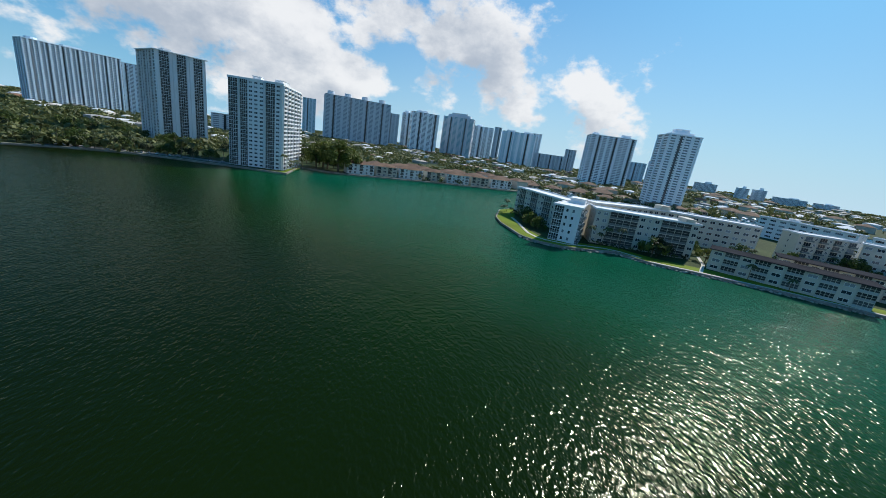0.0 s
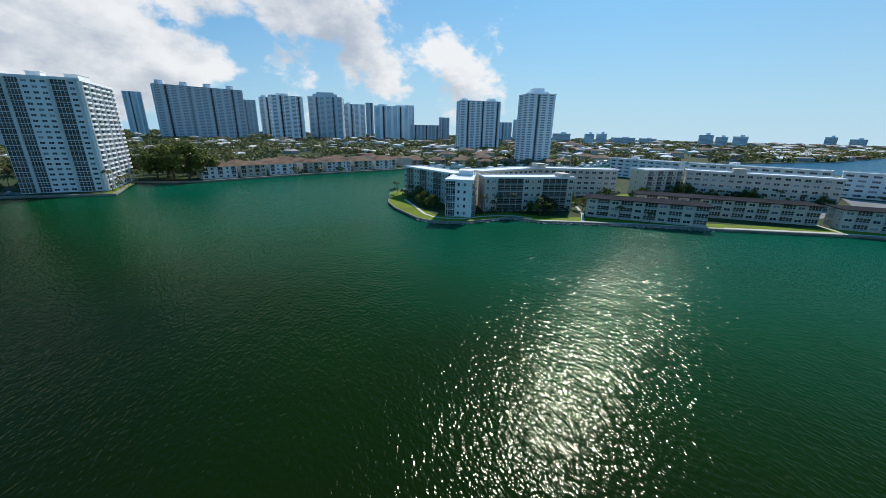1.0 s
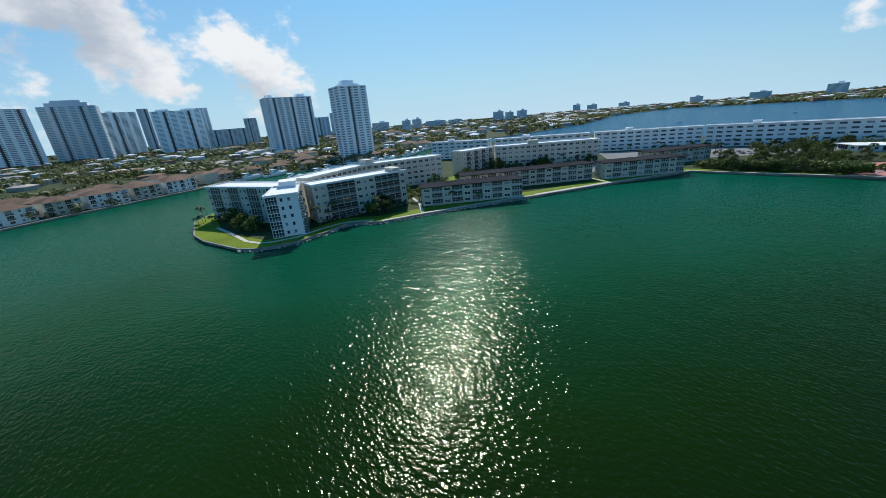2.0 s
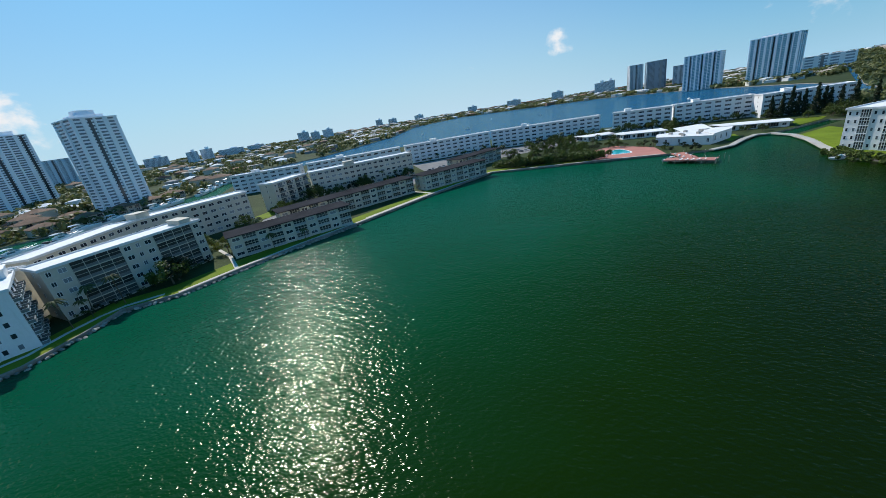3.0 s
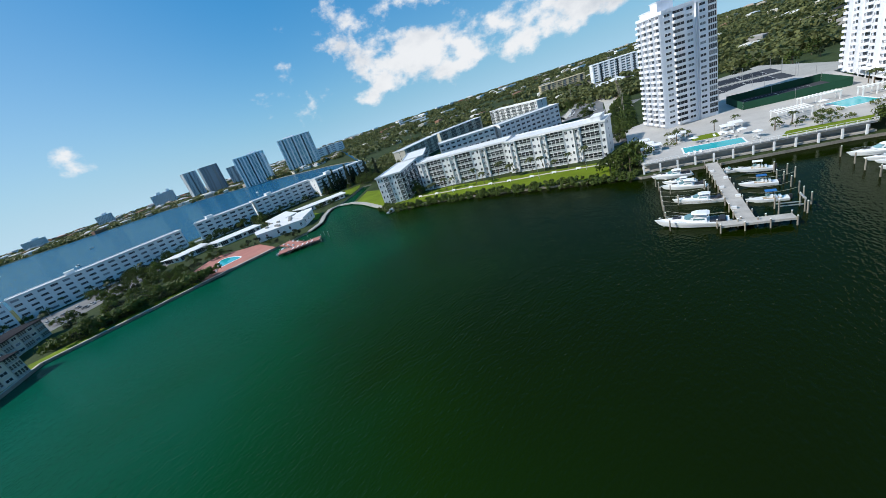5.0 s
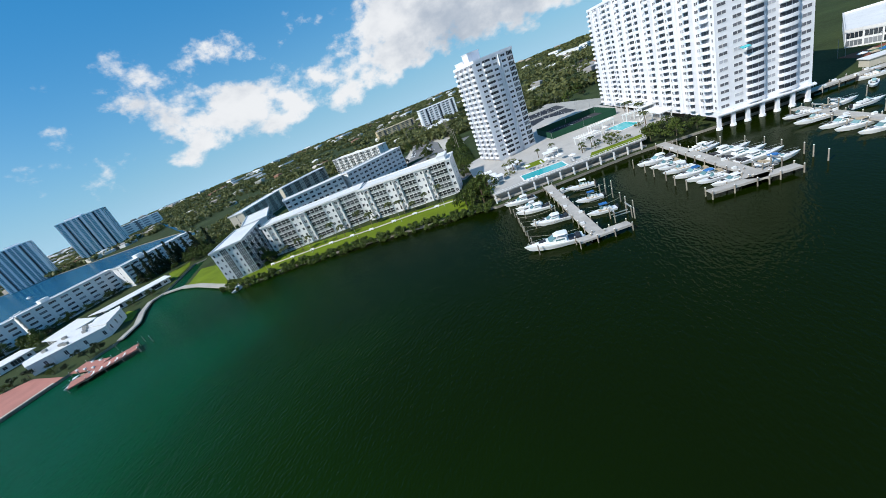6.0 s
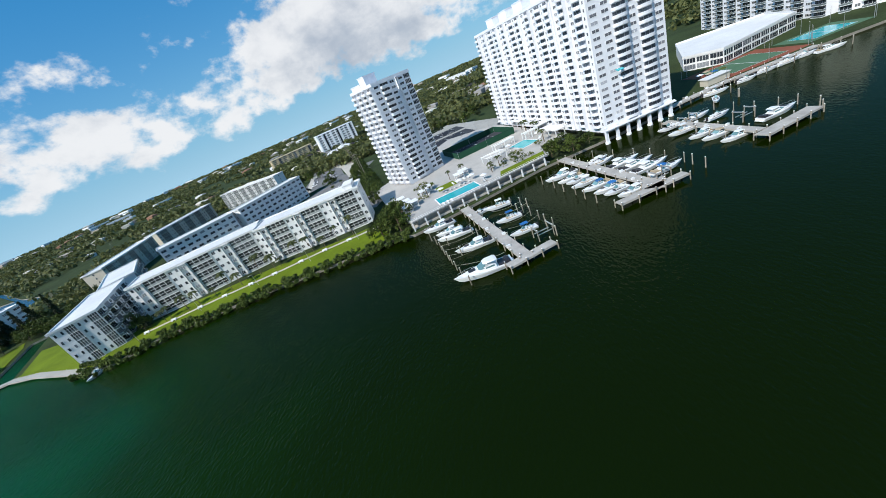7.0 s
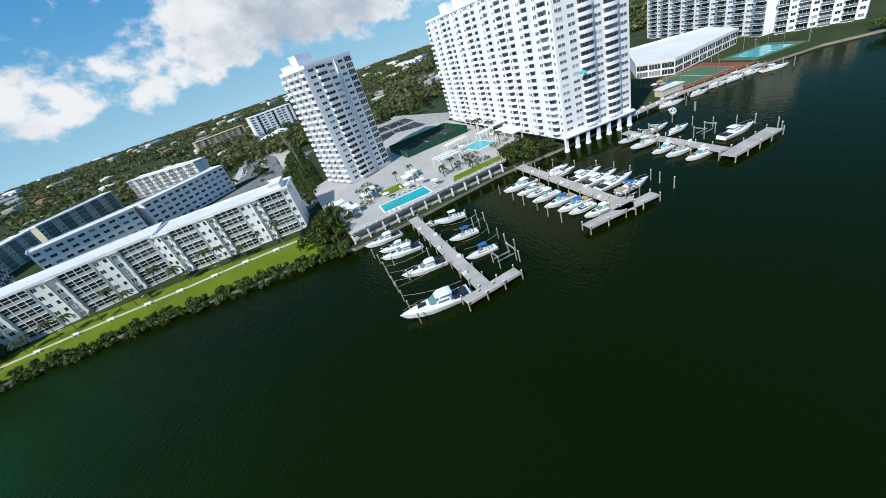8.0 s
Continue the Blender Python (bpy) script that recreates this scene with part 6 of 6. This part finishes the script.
# ---------------------------------------------------------------- clubhouse and cove
patch("club_terrace", [(209, 30), (246, 30), (262, 10), (236, -10), (207, -9)], 0.9, 1.12, "pink", "pink paved club pool terrace", "terrace")
club_pool = thing("club_pool", "free-form turquoise club pool", "swimming pool", (231, 11, 1.12))
bm = bmesh.new()
prism(bm, [(9 * math.cos(a) + 3 * math.cos(2 * a), 5.5 * math.sin(a)) for a in [i * math.pi / 12 for i in range(24)]], 0.0, 0.05)
part("water", bm, "pool", club_pool)
bm = bmesh.new()
prism(bm, [(10 * math.cos(a) + 3 * math.cos(2 * a), 6.4 * math.sin(a)) for a in [i * math.pi / 12 for i in range(24)]], -0.02, 0.03)
part("coping", bm, "white", club_pool)


def pavilion(label, ring, high, wall="white", roof="roofwhite", eave=1.2, pattern=(("G", 6.0), ("w", 5.0)), name="clubhouse_wing"):
    bl = Building(label, ring, 1.0, 1, high, wall, roof, eave, 0, name=name, group="clubhouse", category="clubhouse")
    k = ccw([tuple(p) for p in ring])
    for a, b in zip(k, k[1:] + k[:1]):
        bl.clad(a, b, list(pattern))
    return bl


pavilion("low clubhouse wing with a wide white roof", [(318, 30), (304, 22), (304, 2), (322, 4)], 3.6)
pavilion("long low clubhouse wing under a flat white roof", [(306, 4), (290, -2), (284, -30), (300, -30)], 3.6)
pavilion("white clubhouse hall with rooftop machines", [(254, -16), (240, -12), (222, -36), (240, -50), (256, -38)], 5.0, eave=0.2, pattern=((".", 4), ("w", 3)))
pavilion("white lakeside club pavilion with dark doors", [(224, -38), (238, -52), (246, -56), (250, -46), (238, -38)], 5.6, eave=0.3, pattern=(("w", 4), (".", 3)))
pavilion("white flat-roofed club lounge", [(284, -36), (262, -34), (262, -50), (290, -54)], 4.2)
pavilion("long white covered walkway by the cove", [(284, -60), (270, -62), (258, -92), (270, -96)], 3.2, eave=1.6)
rng = random.Random(150)
for i in range(7):
    th = thing("roof_unit", "boxy grey air-conditioning unit on the club roof", "roof unit", (232 + 18 * rng.random(), -40 + 20 * rng.random(), 6.35), 30, "roof units")
    bm = bmesh.new()
    box(bm, -1, 1, -0.7, 0.7, 0, 1.2)
    part("casing", bm, "concrete", th)
    bm = bmesh.new()
    rod(bm, (0, 0, 1.2), (0, 0, 1.35), 0.5, 0.5, 10)
    part("fan_cowl", bm, "steel", th)

dock("pink-decked club dock with loungers", (203, -13), (186, -14), 6.0, [((188, -3), (176, -22), 7)], [(172, -20), (174, -26), (181, -27), (196, -24)], "pink")
strip("cove_walk", [(205, -30), (212, -42), (228, -54), (240, -66), (238, -74), (224, -77), (206, -74), (173, -64), (158, -60)], -1.8, 1.2, 0.7, 1.3, "concrete", "concrete walkway curving round the cove", "walkway")
cove_row = [(238, -74), (224, -77), (206, -74), (173, -64), (158, -60)]
piles = thing("cove_piles", "row of dark piles under the cove walkway", "piles", (206, -74, 0))
for x, y in along(cove_row, 2.6, 1.7, 0, 3):
    part("mooring_post", pile_mesh(1.0), None, piles, m=pose(x - 206, y + 74, 0))
scatter_bush = [broad_tree(160, 3.4, 4.2, "deepleaf", 9, 30, "bush", "dark rounded shrub by the clubhouse")]
scatter(scatter_bush, [(214, 30), (216, 27), (254, 22), (250, 26), (244, -6), (238, -10), (228, -14), (222, -22), (218, -26), (250, 4), (256, 8), (262, -26), (210, -20), (246, -14), (300, -14), (298, 8)], 161, 0.9, 1.4)
for ob in scatter_bush:
    for o in (*ob.children_recursive, ob):
        bpy.data.objects.remove(o)

# ---------------------------------------------------------------- townhouses, houses


def hip_roof(bm, w, d, z, rise, eave=0.6, mat=0):
    w, d = w / 2 + eave, d / 2 + eave
    r = max(0.2, w - d)
    a = [bm.verts.new(p) for p in ((-w, -d, z), (w, -d, z), (w, d, z), (-w, d, z))]
    b = [bm.verts.new(p) for p in ((-r, 0, z + rise), (r, 0, z + rise))]
    for ids in ((a[0], a[1], b[1], b[0]), (a[2], a[3], b[0], b[1])):
        bm.faces.new(ids).material_index = mat
    bm.faces.new((a[1], a[2], b[1])).material_index = mat
    bm.faces.new((a[3], a[0], b[0])).material_index = mat
    bm.faces.new(a[::-1]).material_index = mat


def townhouse(w, d, floors, wall, roof, label, name="townhouse", group="waterfront townhouses"):
    """A house with hipped tile roof, windows, balconies and a door on its front, which faces -y."""
    th = thing(name, label, "house", (0, 0, -500), group=group)
    high = floors * 3.0
    bm = bmesh.new()
    box(bm, -w / 2, w / 2, -d / 2, d / 2, -0.6, high, 0, "b")
    box(bm, -w * 0.18, w * 0.18, -d / 2 - 0.8, -d / 2 + 0.1, -0.6, high - 0.2, 0, "b")
    part("wall", bm, wall, th)
    bm = bmesh.new()
    hip_roof(bm, w, d, high, d * 0.2)
    part("roof", bm, roof, th)
    if floors > 1:
        bm = bmesh.new()
        hip_roof(bm, w * 0.4, d * 0.4, high + 0.02, d * 0.1, 0.5)
        part("gable_roof", bm, roof, th, m=pose(0, -d * 0.42, 0))
    n = 1 if floors == 1 else 3 if floors == 2 else max(2, round(w / 5))
    for f in range(floors):
        for i in range(n):
            x = -w / 2 + w * (i + 0.5) / n
            y = -d / 2 - (0.82 if abs(x) < w * 0.18 else 0.02)
            if f and i % 2 == 0:
                part("balcony", balcony_mesh(w / n * 0.7, 3.0, wall, "pane", "darkrail", 1.2), None, th, m=pose(x, y, f * 3.0, 0, 0, 180))
            else:
                part("window", pane_mesh(w / n * 0.5, 1.6, "white", "pane", 2), None, th, m=pose(x, y, f * 3.0 + 1.6, 0, 0, 180))
    return th


TOWN = [townhouse(24, 15, 3, "white", "terracotta", "white three-storey townhouses under clay tile roofs"), townhouse(20, 14, 3, "cream", "terracotta", "cream three-storey townhouses with tiled roofs")]
HOME = [townhouse(18, 14, 2, "cream", "terracotta", "tile-roofed waterfront villa among trees", "villa", "villas"), townhouse(16, 13, 1, "white", "roofwhite", "small white-roofed suburban house", "house", "suburban houses"), townhouse(17, 12, 1, "beige", "roofdark", "low suburban house with a grey roof", "house", "suburban houses"),
        townhouse(20, 15, 2, "beige", "terracotta", "beige tile-roofed villa among palms", "villa", "villas")]
row = [(-112, 361), (-90, 372), (-68, 383), (-44, 395), (-20, 402), (4, 410), (28, 419)]
for i, (x, y) in enumerate(row):
    copy_thing(TOWN[i % 2], pose(x - 3, y + 7, 1.0, 0, 0, 26 if x < -40 else 19))
for i, (x, y) in enumerate([(-104, 396), (-80, 406), (-56, 418), (-30, 428), (0, 436), (30, 446), (52, 452), (-70, 432), (-20, 452), (20, 470)]):
    copy_thing(TOWN[(i + 1) % 2], pose(x, y, 1.0, 0, 0, 24 + 90 * (i % 3 == 0)))
rng = random.Random(170)
for x, y in [(72, 462), (98, 462), (126, 456), (152, 436), (178, 430), (205, 426), (232, 428), (260, 434), (140, 480), (190, 470), (240, 462), (80, 500)]:
    copy_thing(HOME[rng.choice((0, 3))], pose(x, y, 1.0, 0, 0, rng.uniform(-20, 20)))
placed = 0
while placed < 64:
    r, a = 430 * (1500 / 430) ** rng.random(), radians(rng.uniform(14, 78))
    x, y = r * math.sin(a), 60 + r * math.cos(a)
    if inside((x, y), NORTH_RING) and y > 440 - 0.2 * x and math.hypot(x - 237, y - 465) > 50:
        ob = copy_thing(HOME[rng.choice((0, 1, 1, 1, 2, 2, 3))], Matrix.Identity(4))
        s = 1 + r / 2200
        ob.scale = (s, s, s)
        ob.location, ob.rotation_euler = (x, y, 1.0 + 2.2 * r / 1500), (0, 0, rng.uniform(0, 6.28))
        placed += 1
for x, y in spread_in(-60, 330, -900, -390, 18, 171):
    ob = copy_thing(HOME[rng.choice((1, 1, 2))], pose(x, y, 2.2, 0, 0, rng.uniform(0, 360)))
    ob.scale = (1.4, 1.4, 1.3)
for ob in TOWN + HOME:
    for o in (*ob.children_recursive, ob):
        bpy.data.objects.remove(o)

# ---------------------------------------------------------------- the condominium's feet and its western neighbours
feet = thing("column_row", "white columns on round footings standing in the lake", "columns", (-56, -104, 0))
for i in range(7):
    s = i / 6
    x, y = -43 - 26.5 * s + 0.3, -103.2 - 5.4 * s
    bm = bmesh.new()
    box(bm, -0.5, 0.5, -0.5, 0.5, -2, 6.2)
    part("column", bm, "cool", feet, m=pose(x + 56, y + 104, 0, 0, 0, 12))
    bm = bmesh.new()
    rod(bm, (0, 0, -2), (0, 0, 0.7), 1.05, 0.95, 10)
    part("footing", bm, "cool", feet, m=pose(x + 56, y + 104, 0))
bm = bmesh.new()
prism(bm, ccw([(-45.5, -112), (-69, -117), (-58, -160), (-32, -152)]), 0.5, 4.0)
part("core_wall", bm, "seawall", feet, m=pose(56, 104, 0))
bm = bmesh.new()
prism(bm, ccw([(-42, -101.8), (-71, -107.6), (-71.6, -110), (-42.6, -104.2)]), 5.0, 5.4)
part("ledge", bm, "cool", feet, m=pose(56, 104, 0))
for x, y, w, d, a in ((-27, -150, 16, 6, -75), (-29.5, -128, 14, 5, -75), (-24, -172, 14, 5, -75)):
    th = thing("canopy", "white flat entrance canopy on posts", "canopy", (x, y, DECK), a, "entrance canopies")
    bm = bmesh.new()
    box(bm, -w / 2, w / 2, -d / 2, d / 2, 3.0, 3.4)
    part("roof", bm, "white", th)
    for sx in (-0.45, 0, 0.45):
        for sy in (-0.42, 0.42):
            bm = bmesh.new()
            box(bm, sx * w - 0.15, sx * w + 0.15, sy * d - 0.15, sy * d + 0.15, 0, 3.0)
            part("post", bm, "white", th)

west = flats("white balconied condominium beyond the tennis courts", (-186, -276), (-176, -168), 22, 1, 14, 2.6, [("W", 6), ("K", 7)], "cool", "cool", group="west condominiums", name="condominium")
flats("white low condominium wing behind the courts", (-178, -164), (-196, -140), 16, 1, 5, 2.9, [("K", 5), ("W", 3.4)], "cool", "cool", group="west condominiums", name="condominium")
garage = Building("white parking garage with open dark decks", [(-108, -166), (-118, -152), (-164, -170), (-172, -200), (-132, -214)], 1.0, 2, 3.0, "white", "roofwhite", 0.3, 0.9, name="parking_garage", category="garage")
# dark panes stand in for the shade inside the open decks
garage.clad((-108, -166), (-118, -152), [("G", 6)], pane="pane")
garage.clad((-118, -152), (-164, -170), [("G", 6)], pane="pane")
hut = thing("kiosk", "cream waterside hut beside the courts", "hut", (-98, -128, 1.0), 10)
bm = bmesh.new()
box(bm, -5, 5, -2, 2, -0.2, 2.6)
part("wall", bm, "cream", hut)
bm = bmesh.new()
box(bm, -5.4, 5.4, -2.4, 2.4, 2.6, 2.9)
part("roof", bm, "roofwhite", hut)

# ---------------------------------------------------------------- cars
CAR_PAINT = surface("car_paint", (0.5, 0.5, 0.5), 0.25, 0.02, 0.5, vary=0.75)


def car(long, label):
    th = thing("car", label, "car", (0, 0, -500), group="parked cars")
    bm = lump([(-long / 2, 0.86, 0.3, 0.86), (-long * 0.2, 0.9, 0.28, 0.95), (long * 0.25, 0.9, 0.28, 0.95), (long / 2, 0.82, 0.32, 0.75)])
    data = mesh_of("body", bm, [CAR_PAINT])
    part("body", data, None, th)
    part("windows", lump([(-long * 0.34, 0.76, 0.9, 1.0), (-long * 0.22, 0.74, 0.9, 1.38), (long * 0.05, 0.74, 0.9, 1.42), (long * 0.22, 0.76, 0.9, 0.98)]), "pane", th)
    bm = bmesh.new()
    box(bm, -long * 0.2, long * 0.04, -0.6, 0.6, 1.38, 1.46)
    part("roof_panel", mesh_of("roof_panel", bm, [CAR_PAINT]), None, th)
    bm = bmesh.new()
    for sx in (-0.31, 0.31):
        rod(bm, (sx * long, -0.86, 0.33), (sx * long, 0.86, 0.33), 0.33, 0.33, 10)
    box(bm, -long * 0.44, long * 0.44, -0.7, 0.7, 0.2, 0.34)
    part("undercarriage", bm, "tyre", th)
    return th


cars = [car(4.5, "parked saloon car in the car park"), car(4.9, "parked estate car in the car park")]
rng = random.Random(180)


def park(line, inset, step, seed, gap=0.5, z=1.06):
    rows = along(line, step, inset, 0.12, seed)
    for (x, y) in rows:
        if rng.random() < gap:
            continue
        near = min(zip(line, line[1:]), key=lambda ab: abs((Vector(ab[0]) - Vector((x, y))).length + (Vector(ab[1]) - Vector((x, y))).length - (Vector(ab[1]) - Vector(ab[0])).length))
        d = Vector(near[1]) - Vector(near[0])
        copy_thing(rng.choice(cars), pose(x, y, z, 0, 0, math.degrees(math.atan2(d.y, d.x)) + 90 + rng.uniform(-3, 3)))


park([(112, -135), (80, -190)], 2, 3.0, 1, 0.25)
park([(120, -262), (146, -322)], 0, 3.4, 12)
park([(138, -252), (156, -312)], 0, 3.4, 13)
park([(120, -150), (92, -200)], 0, 3.0, 2, 0.25)
park([(128, -158), (106, -225)], -4, 3.0, 3, 0.25)
park([(62, -146), (82, -204), (94, -244)], -4, 3.2, 4, 0.25)
park([(62, -146), (82, -204), (94, -244)], 5, 3.2, 11, 0.25)
park([(124, 194), (168, 156)], 4, 3.6, 5)
park([(106, 198), (146, 212)], -4, 3.6, 6)
park([(222, 140), (262, 112), (300, 60)], 3, 3.8, 7)
park([(240, 150), (286, 120), (318, 50)], 0, 3.8, 8)
park([(-292, 268), (-266, 292), (-240, 304), (-198, 306)], 1, 4.4, 9)
for ob in cars:
    for o in (*ob.children_recursive, ob):
        bpy.data.objects.remove(o)

# ---------------------------------------------------------------- lamp posts and utility poles
for x, y in [(82 + 9 * i, -215 - 26 * i) for i in range(7)] + [(300, -320), (360, -330), (240, -345), (420, -330), (180, -360)]:
    th = thing("utility_pole", "tall grey utility pole with a crossarm", "utility pole", (x, y, 1.0), 30, "utility poles")
    bm = bmesh.new()
    rod(bm, (0, 0, -0.5), (0, 0, 16), 0.2, 0.12, 7)
    part("pole", bm, "pile", th)
    bm = bmesh.new()
    box(bm, -1.4, 1.4, -0.08, 0.08, 14.6, 14.8)
    part("crossarm", bm, "pile", th)

# ---------------------------------------------------------------- far flat roofs among the woods
rng = random.Random(190)
sheds = 0
while sheds < 34:
    r, a = 1150 * (4000 / 1150) ** rng.random(), radians(rng.uniform(112, 205))
    x, y = r * math.sin(a), 60 + r * math.cos(a)
    if not inside((x, y), SOUTH_RING) or y > -420:
        continue
    w, d, h = rng.uniform(24, 60) * (1 + r / 3000), rng.uniform(14, 30), rng.uniform(6, 10) + r * 0.0025
    th = thing("warehouse", "low white flat-roofed building among woods", "building", (x, y, 1.0), rng.uniform(0, 180), "distant roofs")
    bm = bmesh.new()
    box(bm, -w / 2, w / 2, -d / 2, d / 2, -0.5, h, 0, "b")
    part("wall", bm, "farwhite", th)
    bm = bmesh.new()
    box(bm, -w / 2 - 0.5, w / 2 + 0.5, -d / 2 - 0.5, d / 2 + 0.5, h + 0.01, h + 0.8, 0)
    part("roof", bm, "roofwhite", th)
    bm = bmesh.new()
    box(bm, -w / 2 - 0.1, w / 2 + 0.1, -d / 2 - 0.1, d / 2 + 0.1, h * 0.4, h * 0.6, 0, "tb")
    part("window_band", bm, "farpane", th)
    sheds += 1

# loungers on the club dock and the club terrace
first = lounger()
for x, y, a in [(181 - 1.2 * i, -8 - 2.2 * i, 30) for i in range(5)] + [(218 + 2.2 * i, 22 - 0.8 * i, 200) for i in range(5)]:
    copy_thing(first, pose(x, y, 1.74 if x < 200 else 1.14, 0, 0, a))
for o in (*first.children_recursive, first):
    bpy.data.objects.remove(o)

# a turquoise awning on one of the condominium's balconies
awning = thing("balcony_awning", "small turquoise awning on a high balcony", "awning", (-50.5, -104.2, 24.6), 12)
bm = bmesh.new()
v = box(bm, -1.3, 1.3, 0.2, 1.8, 0, 0.12)
for i in (2, 3, 6, 7):
    v[i].co.z -= 0.5
part("canvas", bm, "pool", awning)

# lamp posts along the south path, the courts and the car parks
for x, y, z, h in [(150, -71, 1.1, 5), (128, -80, 1.1, 5), (104, -85, 1.1, 5), (82, -90, 1.1, 5), (62, -96, 1.1, 5), (-100, -132, 1.0, 9), (-100, -150, 1.0, 9), (-136, -130, 1.0, 9), (-136, -152, 1.0, 9), (-164, -134, 1.0, 9), (100, -160, 1.05, 8), (88, -200, 1.05, 8), (260, 120, 1.05, 8), (290, 90, 1.05, 8), (150, 180, 1.05, 8)]:
    th = thing("street_lamp", "slim grey lamp post with a short arm", "street lamp", (x, y, z), 40, "lamp posts")
    bm = bmesh.new()
    rod(bm, (0, 0, -0.2), (0, 0, h), 0.1, 0.06, 6)
    part("pole", bm, "steel", th)
    bm = bmesh.new()
    rod(bm, (0, 0, h - 0.05), (0.9, 0, h + 0.15), 0.05, 0.04, 5)
    part("arm", bm, "steel", th)
    bm = bmesh.new()
    box(bm, 0.7, 1.4, -0.14, 0.14, h + 0.1, h + 0.22)
    part("lamp_head", bm, "white", th)


def parasol(x, y, z, mat, label):
    th = thing("parasol", label, "parasol", (x, y, z), 0, "parasols")
    bm = bmesh.new()
    rod(bm, (0, 0, 0), (0, 0, 2.4), 0.04, 0.03, 6)
    part("pole", bm, "steel", th)
    bm = bmesh.new()
    tip = bm.verts.new((0, 0, 2.75))
    rim = [bm.verts.new((1.5 * math.cos(a), 1.5 * math.sin(a), 2.2)) for a in [i * math.pi / 4 for i in range(8)]]
    for i in range(8):
        bm.faces.new((rim[i], rim[(i + 1) % 8], tip))
    part("canopy", bm, mat, th)


for x, y in ((10.5, -107), (16, -106), (6, -101), (24, -103.5), (-9.5, -131), (-24, -134)):
    parasol(x, y, DECK, "gel", "white poolside parasol on the deck")
for x, y, m in ((-101, -136, "tan"), (-104, -137, "navy"), (-107, -136, "limeleaf"), (-99, -139, "gel"), (-103, -141, "tan")):
    parasol(x, y, 1.0, m, "coloured beach parasol behind the waterside hut")
